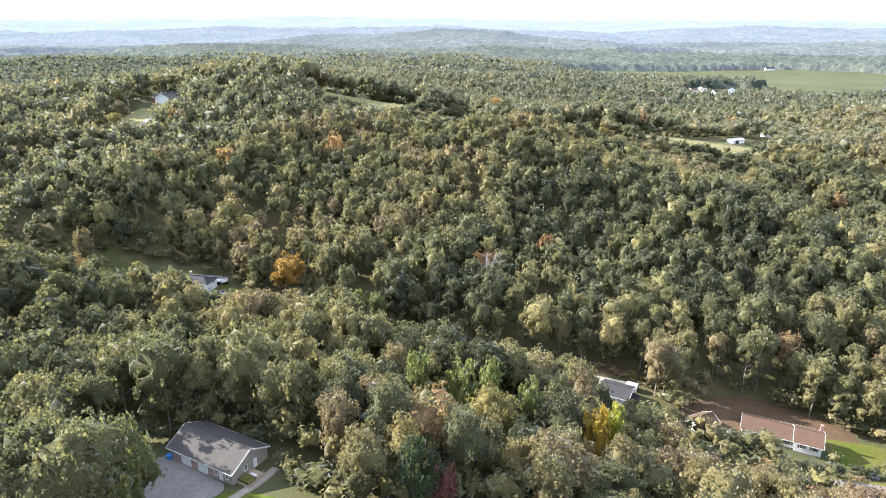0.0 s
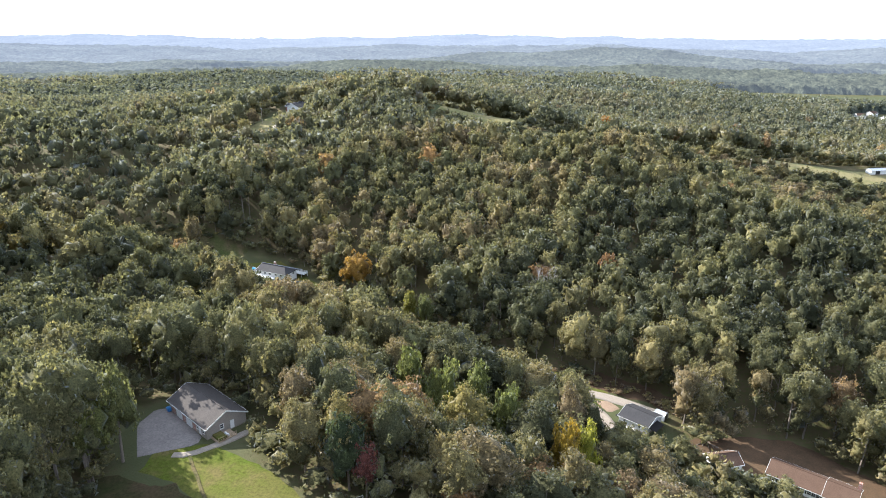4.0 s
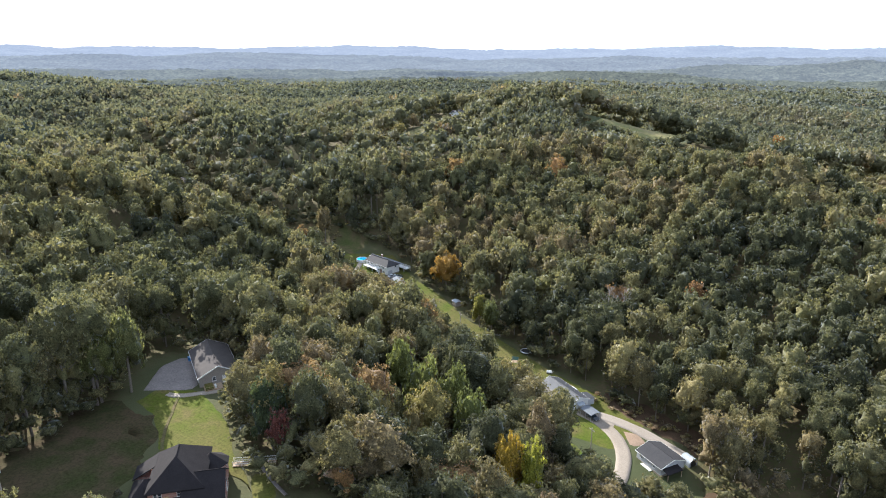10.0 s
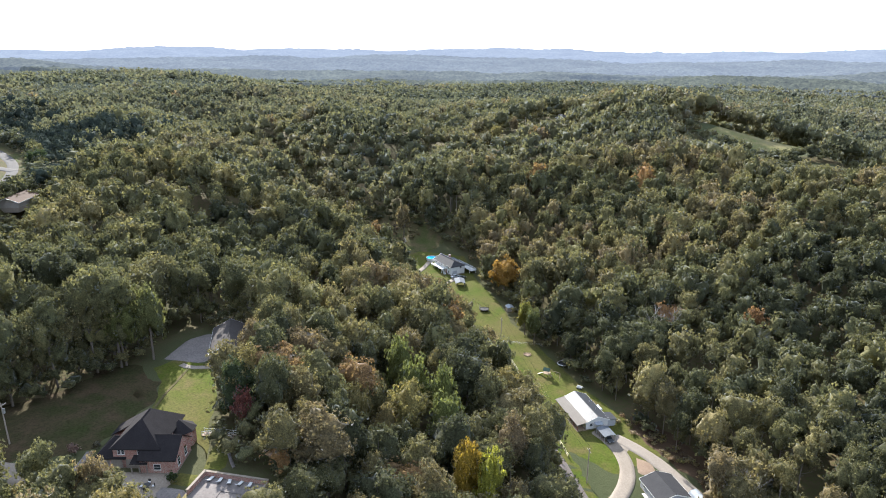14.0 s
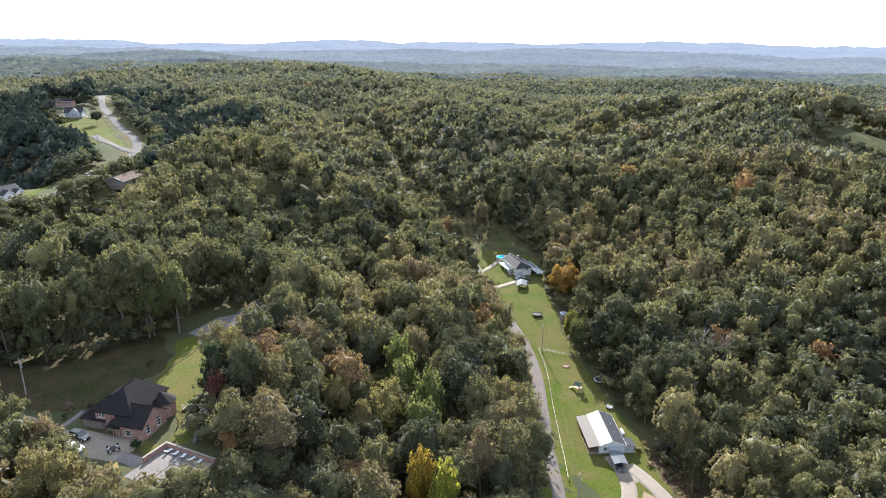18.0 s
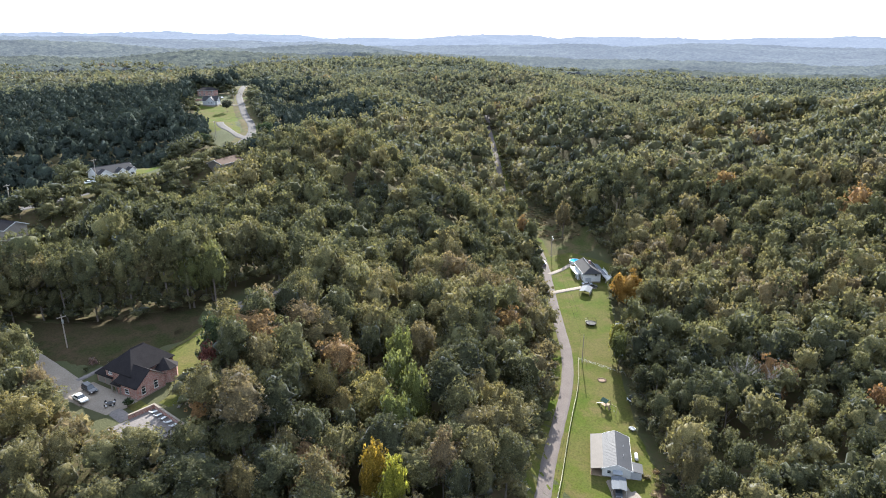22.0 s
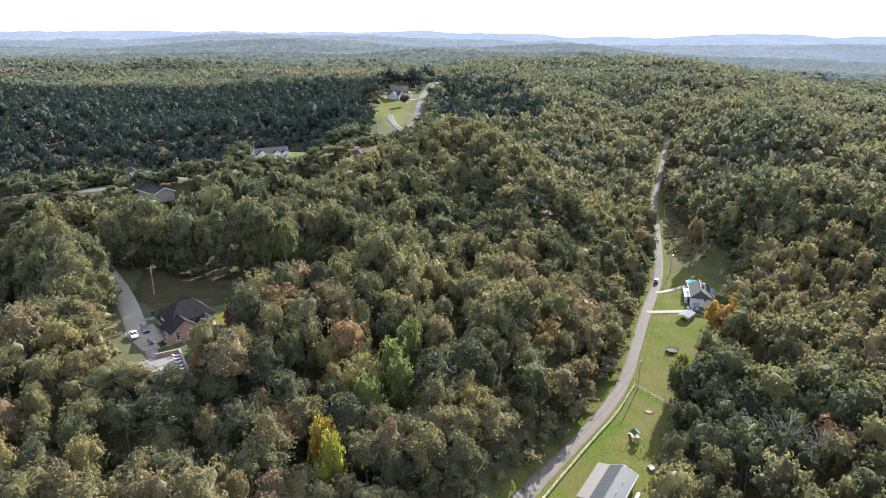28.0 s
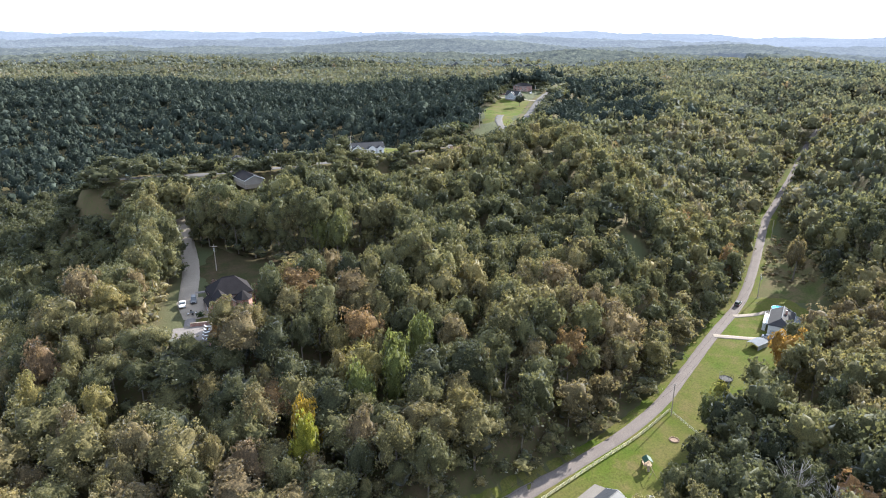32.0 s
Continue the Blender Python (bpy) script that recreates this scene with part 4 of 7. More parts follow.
M_RUBBER = surface("black_rubber", (0.012, 0.012, 0.012), (0.03, 0.03, 0.03), 2.0, 0.8)
M_STEEL = surface("galvanised_steel", (0.45, 0.46, 0.47), (0.58, 0.59, 0.60), 2.0, 0.35, 9.0, 0.001, 0.8)
M_REDWOOD = surface("red_brown_boards", (0.16, 0.06, 0.045), (0.24, 0.10, 0.07), 0.8, 0.8)
M_GREENPLAY = surface("green_plastic", (0.012, 0.040, 0.026), (0.02, 0.06, 0.036), 1.0, 0.5)
M_BLACK = surface("black_fittings", (0.015, 0.015, 0.016), (0.03, 0.03, 0.03), 2.0, 0.5)
M_CABLE = surface("dull_black_cable", (0.012, 0.012, 0.013), (0.02, 0.02, 0.02), 2.0, 1.0, spec=0.0)
M_YELLOWRAIL = surface("weathered_pale_rails", (0.50, 0.45, 0.27), (0.62, 0.57, 0.38), 0.8, 0.8)
M_CUSHION = surface("grey_cushion", (0.42, 0.42, 0.42), (0.55, 0.55, 0.54), 2.0, 0.9)
M_BLUE = surface("blue_plastic", (0.03, 0.14, 0.36), (0.05, 0.20, 0.46), 2.0, 0.5)


def brick_material():
    m, nt, p = material("red_brick")
    tc = nt.nodes.new("ShaderNodeTexCoord")
    b = node(nt, "ShaderNodeTexBrick", Scale=1.0)
    b.inputs["Color1"].default_value = (0.27, 0.10, 0.075, 1)
    b.inputs["Color2"].default_value = (0.36, 0.155, 0.115, 1)
    b.inputs["Mortar"].default_value = (0.42, 0.38, 0.34, 1)
    b.inputs["Mortar Size"].default_value = 0.012
    b.inputs["Brick Width"].default_value = 0.23
    b.inputs["Row Height"].default_value = 0.076
    mp = nt.nodes.new("ShaderNodeMapping")
    mp.inputs["Rotation"].default_value = (radians(90), 0, 0)
    nt.links.new(tc.outputs["Object"], mp.inputs["Vector"])
    nt.links.new(mp.outputs[0], b.inputs["Vector"])
    col = mixc(nt, 1.0, b.outputs["Color"], ramp(nt, noise_tex(nt, 0.7, 5), [(0.3, (0.75, 0.75, 0.75)), (0.7, (1.15, 1.15, 1.15))]), "MULTIPLY")
    nt.links.new(col, p.inputs["Base Color"])
    p.inputs["Roughness"].default_value = 0.9
    return m


def glass_material(name, tint, rough=0.06):
    m, nt, p = material(name)
    nt.links.new(ramp(nt, noise_tex(nt, 0.8, 2), [(0.3, tint), (0.7, tuple(1.4 * v for v in tint))]), p.inputs["Base Color"])
    p.inputs["Roughness"].default_value = rough
    p.inputs["Specular IOR Level"].default_value = 0.8
    return m


def paint(name, c):
    m, nt, p = material(name)
    nt.links.new(ramp(nt, noise_tex(nt, 1.5, 3), [(0.3, tuple(0.9 * v for v in c)), (0.7, c)]), p.inputs["Base Color"])
    p.inputs["Roughness"].default_value = 0.28
    p.inputs["Coat Weight"].default_value = 0.15
    return m


M_BRICK = brick_material()
M_GLASS = glass_material("window_glass", (0.02, 0.025, 0.03))
M_WATER = glass_material("pool_water", (0.05, 0.42, 0.62), 0.08)


# ---- building kit ----
def part(name, bm, mat, parent, label=""):
    me = bpy.data.meshes.new(name)
    bmesh.ops.recalc_face_normals(bm, faces=bm.faces)
    bm.to_mesh(me)
    bm.free()
    me.materials.append(mat)
    ob = new(name, me)
    ob.parent = parent
    if label:
        ob["label"] = label
    return ob


def thing(name, label, category, x, y, yaw=0.0, z=None, group="", kind=""):
    ob = new(name)
    ob.matrix_world = pose(x, y, gz(x, y) if z is None else z, 0, 0, yaw)
    return tagged(ob, label, category, group, kind)


def solid(bm, low, high):
    """Joins two rings of corners into a closed block."""
    a = [bm.verts.new(p) for p in low]
    b = [bm.verts.new(p) for p in high]
    bm.faces.new(a[::-1])
    bm.faces.new(b)
    n = len(a)
    for i in range(n):
        bm.faces.new((a[i], a[(i + 1) % n], b[(i + 1) % n], b[i]))
    return bm


def block(x0, x1, y0, y1, z0, z1, bm=None):
    bm = bm or bmesh.new()
    ring = [(x0, y0), (x1, y0), (x1, y1), (x0, y1)]
    return solid(bm, [(*p, z0) for p in ring], [(*p, z1) for p in ring])


def slab(poly, thick, bm=None):
    bm = bm or bmesh.new()
    return solid(bm, [(x, y, z - thick) for x, y, z in poly], poly)


def cyl(r0, r1, z0, z1, n=10, cx=0.0, cy=0.0, bm=None):
    bm = bm or bmesh.new()
    ang = [2 * math.pi * i / n for i in range(n)]
    return solid(bm, [(cx + r0 * math.cos(a), cy + r0 * math.sin(a), z0) for a in ang], [(cx + r1 * math.cos(a), cy + r1 * math.sin(a), z1) for a in ang])


def rod(p, q, r, n=5, bm=None):
    bm = bm or bmesh.new()
    p, q = Vector(p), Vector(q)
    d = (q - p).normalized()
    u = d.cross(Vector((0.21, 0.33, 0.92)) if abs(d.z) < 0.9 else Vector((1, 0, 0))).normalized()
    w = d.cross(u)
    ring = [r * (math.cos(6.2832 * i / n) * u + math.sin(6.2832 * i / n) * w) for i in range(n)]
    return solid(bm, [p + v for v in ring], [q + v for v in ring])


def wall_frame(side, cx, cy, L, W):
    """Origin, direction and outward normal of a wall of a block."""
    if side == "f":
        return Vector((cx - L / 2, cy - W / 2, 0)), Vector((1, 0, 0)), Vector((0, -1, 0))
    if side == "b":
        return Vector((cx + L / 2, cy + W / 2, 0)), Vector((-1, 0, 0)), Vector((0, 1, 0))
    if side == "l":
        return Vector((cx - L / 2, cy + W / 2, 0)), Vector((0, -1, 0)), Vector((-1, 0, 0))
    return Vector((cx + L / 2, cy - W / 2, 0)), Vector((0, 1, 0)), Vector((1, 0, 0))


def panel(o, u, n, a0, a1, z0, z1, d0, d1, bm=None):
    """A flat box on a wall: from a0 to a1 along it, d0 to d1 outwards."""
    bm = bm or bmesh.new()
    ring = [(a0, z0), (a1, z0), (a1, z1), (a0, z1)]
    up = Vector((0, 0, 1))
    return solid(bm, [o + u * a + up * z + n * d0 for a, z in ring], [o + u * a + up * z + n * d1 for a, z in ring])


def window(parent, wall, a, z, w, h, frame_mat=None):
    o, u, n = wall
    bm = bmesh.new()
    t = 0.09
    for q in ((a, a + w, z, z + t), (a, a + w, z + h - t, z + h), (a, a + t, z + t, z + h - t), (a + w - t, a + w, z + t, z + h - t), (a + t, a + w - t, z + h / 2 - 0.03, z + h / 2 + 0.03)):
        panel(o, u, n, q[0], q[1], q[2], q[3], -0.02, 0.06, bm)
    win = part("window", bm, frame_mat or M_TRIM, parent)
    part("pane", panel(o, u, n, a + t, a + w - t, z + t, z + h - t, -0.02, 0.02), M_GLASS, win, "dark reflecting pane")
    part("sill", panel(o, u, n, a - 0.06, a + w + 0.06, z - 0.07, z - 0.003, 0.0, 0.11), frame_mat or M_TRIM, win)
    return win


def door(parent, wall, a, w, h, mat, z=0.05, rows=0, name="door"):
    o, u, n = wall
    d = part(name, panel(o, u, n, a, a + w, z, z + h, 0.0, 0.05), mat, parent)
    for i in range(rows):
        zz = z + (i + 0.12) * h / rows
        part("panel", panel(o, u, n, a + 0.12, a + w - 0.12, zz, zz + 0.72 * h / rows, 0.052, 0.075), mat, d)
    if not rows:
        part("handle", panel(o, u, n, a + w - 0.16, a + w - 0.06, z + 0.95, z + 1.05, 0.05, 0.11), M_STEEL, d)
    return d


def house_block(h, cx, cy, L, W, wall_h, rise, wall_mat, roof_mat, hip=(0.0, 0.0), over=0.45, z0=0.0, trim=True, base=True, ridge_off=0.0, roof_mats=None):
    """Walls and roof of one block under the thing h; the ridge runs along x. hip: how far the ridge ends stand in from the ends."""
    x0, x1, y0, y1, t = cx - L / 2, cx + L / 2, cy - W / 2, cy + W / 2, 0.2
    top, yr = z0 + wall_h, cy + ridge_off
    if base:
        part("foundation", block(x0 - 0.06, x1 + 0.06, y0 - 0.06, y1 + 0.06, z0 - 1.6, z0 + 0.28), M_CONCRETE, h)
    part("wall", block(x0, x1, y0, y0 + t, z0 + 0.28, top), wall_mat, h)
    part("wall", block(x0, x1, y1 - t, y1, z0 + 0.28, top), wall_mat, h)
    for xa, xb, inset in ((x0, x0 + t, hip[0]), (x1 - t, x1, hip[1])):
        bm = bmesh.new()
        ring = [(y0 + t, z0 + 0.28), (y1 - t, z0 + 0.28), (y1 - t, top), (yr, top + (rise - 0.12 if inset == 0 else 0.0) * 1.0), (y0 + t, top)] if inset == 0 else \
               [(y0 + t, z0 + 0.28), (y1 - t, z0 + 0.28), (y1 - t, top), (y0 + t, top)]
        part("wall", solid(bm, [(xa, y, z) for y, z in ring], [(xb, y, z) for y, z in ring]), wall_mat, h)
    th = 0.16
    drop0 = rise * over / (yr - y0)
    drop1 = rise * over / (y1 - yr)
    ex0 = x0 - over
    ex1 = x1 + over
    ra = (x0 + hip[0] if hip[0] else ex0, yr, top + rise)
    rb = (x1 - hip[1] if hip[1] else ex1, yr, top + rise)
    f0, f1 = (ex0, y0 - over, top - drop0), (ex1, y0 - over, top - drop0)
    b0, b1 = (ex0, y1 + over, top - drop1), (ex1, y1 + over, top - drop1)
    m = roof_mats or (roof_mat, roof_mat)
    part("roof_slope", slab([f0, f1, rb, ra], th), m[0], h)
    part("roof_slope", slab([b1, b0, ra, rb], th), m[1], h)
    if hip[0]:
        part("roof_slope", slab([b0, f0, ra], th), m[0], h)
    if hip[1]:
        part("roof_slope", slab([f1, b1, rb], th), m[0], h)
    part("ridge_cap", rod((ra[0], ra[1], ra[2] + 0.02), (rb[0], rb[1], rb[2] + 0.02), 0.10, 6), m[0], h)
    if trim:
        for (p, q) in ((f0, f1), (b0, b1)):
            part("gutter", block(p[0], q[0], p[1] - 0.06, p[1] + 0.06, p[2] - 0.20, p[2] - 0.02), M_TRIM, h)
        for ins, e, ridge, s in ((hip[0], ex0, ra, -1), (hip[1], ex1, rb, 1)):
            if not ins:
                for p in ((e, y0 - over, top - drop0), (e, y1 + over, top - drop1)):
                    bm = bmesh.new()
                    o = s * 0.012
                    solid(bm, [(e + o, p[1], p[2] - 0.24), (e + o, ridge[1], ridge[2] - 0.24), (e + o, ridge[1], ridge[2] + 0.03), (e + o, p[1], p[2] + 0.03)],
                          [(e + 5 * o, p[1], p[2] - 0.24), (e + 5 * o, ridge[1], ridge[2] - 0.24), (e + 5 * o, ridge[1], ridge[2] + 0.03), (e + 5 * o, p[1], p[2] + 0.03)])
                    part("bargeboard", bm, M_TRIM, h)


def rail_run(parent, p, q, height, mat, posts, rails=2, name="railing"):
    p, q = Vector(p), Vector(q)
    for i in range(posts + 1):
        c = p.lerp(q, i / posts)
        part("post", block(c.x - 0.05, c.x + 0.05, c.y - 0.05, c.y + 0.05, c.z - 0.1, c.z + height), mat, parent)
    for k in range(rails):
        z = Vector((0, 0, height * (k + 1) / rails - 0.08))
        part("rail", rod(p + z, q + z, 0.045, 4), mat, parent)


# ---- the metal-roofed farmhouse by the drive ----
def farmhouse():
    h = thing("farmhouse", "long white farmhouse with glossy grey metal roof and side porch", "house", 18.2, 190.2, -27.5, -1.05)
    house_block(h, 0, 0.15, 15.0, 7.2, 2.9, 1.45, M_WHITE, M_METALROOF, over=0.4)
    f, b, r = (wall_frame(s, 0, 0.15, 15.0, 7.2) for s in "fbr")
    # the porch along the south side
    part("porch_roof", slab([(-7.9, -6.5, 2.35), (7.9, -6.5, 2.35), (7.9, -3.3, 2.98), (-7.9, -3.3, 2.98)], 0.10), M_BEIGEMETAL, h, "flat beige metal porch roof")
    part("porch_floor", block(-7.6, 7.6, -6.3, -3.5, -0.5, 0.22), M_WOOD, h)
    for i in range(7):
        x = -7.3 + i * 14.6 / 6
        part("porch_post", block(x - 0.07, x + 0.07, -6.2, -6.06, 0.22, 2.3), M_REDWOOD, h)
    part("porch_beam", block(-7.5, 7.5, -6.22, -6.04, 2.08, 2.27), M_REDWOOD, h)
    for i in range(6):
        x = -7.3 + i * 14.6 / 6
        if i != 4:
            part("porch_rail", block(x + 0.1, x + 2.3, -6.16, -6.10, 0.9, 1.0), M_REDWOOD, h)
    for a in (1.5, 4.3, 9.4, 12.2):
        window(h, f, a, 1.0, 1.1, 1.2)
    door(h, f, 7.2, 0.95, 2.05, M_REDWOOD, 0.3)
    for a in (3, 7, 11):
        window(h, b, a, 1.2, 1.1, 1.0)
    window(h, r, 1.2, 1.1, 1.0, 1.1)
    door(h, r, 3.6, 0.9, 2.0, M_TRIM, 0.3)
    part("awning", slab([(7.55, -0.9, 2.5), (9.0, -0.9, 2.2), (9.0, 1.6, 2.2), (7.55, 1.6, 2.5)], 0.06), M_WHITEMETAL, h, "white metal awning over the door")
    part("step", block(7.55, 8.8, -0.4, 1.1, -0.2, 0.18), M_CONCRETE, h)
    part("vent_pipe", cyl(0.06, 0.06, 3.4, 4.3, 8, 3.0, 1.9), M_STEEL, h)
    part("vent_pipe", cyl(0.06, 0.06, 3.4, 4.2, 8, -1.6, 2.1), M_TRIM, h)
    # lean-to on the north side
    part("lean_to", block(3.6, 7.2, 3.8, 6.6, -0.6, 2.1), M_GREYWALL, h, "grey lean-to with a low dark roof")
    part("lean_to_roof", slab([(3.3, 3.85, 2.75), (7.5, 3.85, 2.75), (7.5, 6.9, 2.2), (3.3, 6.9, 2.2)], 0.09), M_METALROOF, h)
    for i in range(24):
        x = -7.5 + i * 15.0 / 23
        part("seam", slab([(x - 0.02, -3.72, 2.80), (x + 0.02, -3.72, 2.80), (x + 0.02, 0.1, 4.36), (x - 0.02, 0.1, 4.36)], 0.03), M_METALROOF, h)
    # carport on the drive
    c = thing("carport", "small open carport with grey metal roof on the drive", "carport", 29.4, 185.0, -27.5)
    for s in (-1, 1):
        part("roof_slope", slab([(-2.6, s * 1.9, 2.25), (2.6, s * 1.9, 2.25), (2.6, 0, 2.7), (-2.6, 0, 2.7)], 0.05), M_GREYMETAL, c)
        for x in (-2.4, 0, 2.4):
            part("post", block(x - 0.05, x + 0.05, s * 1.75 - 0.05, s * 1.75 + 0.05, -0.2, 2.22), M_STEEL, c)
        part("beam", block(-2.5, 2.5, s * 1.75 - 0.04, s * 1.75 + 0.04, 2.1, 2.2), M_STEEL, c)
    # gas tank behind the house
    g = thing("gas_tank", "white steel gas tank on two cradles", "tank", 19.4, 196.2, -27.5)
    bm = bmesh.new()
    rings = [(-1.5, 0.1), (-1.4, 0.36), (-1.2, 0.48), (1.2, 0.48), (1.4, 0.36), (1.5, 0.1)]
    vs = [[bm.verts.new((x, r * math.cos(i * 0.5236), 0.85 + r * math.sin(i * 0.5236))) for i in range(12)] for x, r in rings]
    for a, b2 in zip(vs[:-1], vs[1:]):
        for i in range(12):
            bm.faces.new((a[i], a[(i + 1) % 12], b2[(i + 1) % 12], b2[i]))
    bm.faces.new(vs[0])
    bm.faces.new(vs[-1])
    part("tank", bm, M_TRIM, g)
    for x in (-0.8, 0.8):
        part("cradle", block(x - 0.1, x + 0.1, -0.4, 0.4, -0.2, 0.45), M_CONCRETE, g)
    part("valve_dome", cyl(0.16, 0.12, 1.3, 1.5, 10), M_STEEL, g)


# ---- the grey garage and its neighbours ----
def grey_garage():
    h = thing("garage", "grey garage with charcoal gable roof beside the drive", "garage", 54.0, 174.9, -30, -2.0)
    house_block(h, 0, 0, 9.2, 8.6, 2.6, 1.5, M_GREYWALL, M_GREYROOF, over=0.35)
    f, l, r = (wall_frame(s, 0, 0, 9.2, 8.6) for s in "flr")
    door(h, l, 0.9, 2.7, 2.2, M_TRIM, 0.1, 4, "garage_door")
    door(h, l, 4.6, 2.7, 2.2, M_TRIM, 0.1, 4, "garage_door")
    window(h, f, 1.4, 1.1, 0.9, 1.0)
    window(h, f, 6.2, 1.1, 0.9, 1.0)
    window(h, r, 3.8, 1.1, 0.9, 1.0)
    part("lean_to_roof", slab([(4.65, -3.9, 2.2), (6.9, -3.9, 1.7), (6.9, 1.5, 1.7), (4.65, 1.5, 2.2)], 0.08), M_DARKROOF, h)
    for y in (-3.6, 1.2):
        part("post", block(6.6, 6.75, y - 0.07, y + 0.07, -0.6, 1.65), M_WOOD, h)
    part("ramp", block(-2.0, 1.6, -5.3, -4.4, -0.5, 0.12), M_TRIM, h, "white edging beside the garage")
    # quonset shelter
    q = thing("storage_shelter", "small white round-topped storage shelter", "shelter", 60.4, 180.0, -30)
    bm = bmesh.new()
    prof = [(1.5 * math.cos(a), 0.9 + 1.3 * math.sin(a)) for a in [math.pi * i / 12 for i in range(13)]]
    prof = [(1.5, -0.2)] + prof + [(-1.5, -0.2)]
    solid(bm, [(-1.7, y, z) for y, z in prof], [(1.7, y, z) for y, z in prof])
    part("cover", bm, M_WHITEMETAL, q)
    # no real hole: a black plate imitates the dark interior
    part("opening_plate", block(1.70, 1.73, -0.9, 0.9, -0.1, 1.7), M_BLACK, q, "black plate standing in for the shaded inside")
    for x in (-1.72, 0, 1.72):
        bm = bmesh.new()
        for a, b2 in zip(prof[:-1], prof[1:]):
            rod((x, a[0] * 1.01, a[1] * 1.01), (x, b2[0] * 1.01, b2[1] * 1.01), 0.03, 4, bm)
        part("hoop", bm, M_STEEL, q)
    t = thing("tyre", "worn black tyre leaning by the garage", "tyre", 47.6, 176.8, 30)
    bm = bmesh.new()
    for i in range(16):
        a, b2 = 6.2832 * i / 16, 6.2832 * (i + 1) / 16
        rod((0.5 * math.cos(a), 0.5 * math.sin(a), 0.14), (0.5 * math.cos(b2), 0.5 * math.sin(b2), 0.14), 0.15, 6, bm)
    part("tread", bm, M_RUBBER, t)


# ---- the brown-roofed house and its garage ----
def brown_house():
    z = -4.6
    h = thing("brown_roofed_house", "long white ranch house with brown shingle roof", "house", 95.6, 158.3, -27, z)
    house_block(h, -1.6, 0, 14.0, 8.2, 2.9, 1.9, M_WHITE, M_BROWNROOF, over=0.5)
    house_block(h, 8.2, -0.6, 6.6, 8.8, 3.3, 1.9, M_WHITE, M_BROWNROOF, hip=(0.0, 0.0), over=0.5)
    f = wall_frame("f", -1.6, 0, 14.0, 8.2)
    for a in (1.2, 4.0, 9.6, 11.6):
        window(h, f, a, 1.1, 1.1, 1.2)
        for s in (-0.42, 1.14):
            part("shutter", panel(*f, a + s, a + s + 0.36, 1.1, 2.3, 0.0, 0.05), M_BLACK, h)
    door(h, f, 7.0, 1.0, 2.05, M_REDWOOD, 0.3)
    f2 = wall_frame("f", 8.2, -0.6, 6.6, 8.8)
    for a in (1.2, 4.2):
        window(h, f2, a, 1.5, 1.1, 1.2)
        for s in (-0.42, 1.14):
            part("shutter", panel(*f2, a + s, a + s + 0.36, 1.5, 2.7, 0.0, 0.05), M_BLACK, h)
    part("chimney", block(10.9, 11.7, 2.0, 2.8, 0, 5.9), M_BRICK, h)
    g = thing("brown_roofed_garage", "small white garage with brown shingle roof", "garage", 75.6, 161.8, 24, -3.6)
    house_block(g, 0, 0, 7.4, 6.0, 2.1, 1.7, M_WHITE, M_BROWNROOF, over=0.4)
    r, f = wall_frame("r", 0, 0, 7.4, 6.0), wall_frame("f", 0, 0, 7.4, 6.0)
    door(g, f, 0.8, 2.6, 1.9, M_BLACK, 0.1, 0, "garage_door")
    door(g, f, 4.2, 2.4, 1.9, M_TRIM, 0.1, 4, "garage_door")
    window(g, r, 2.5, 0.9, 0.9, 0.9)
    for k in range(5):
        x, y = 71.0 + 0.9 * k, 170.0 + 0.5 * (k % 2)
        log = thing("log", "fallen grey log on bare earth", "log", x, y, 40 + 25 * k, group="fallen logs")
        part("trunk", rod((-2.0 + 0.2 * k, 0, 0.15), (2.0, 0.1, 0.2), 0.16, 7), M_BARK, log)


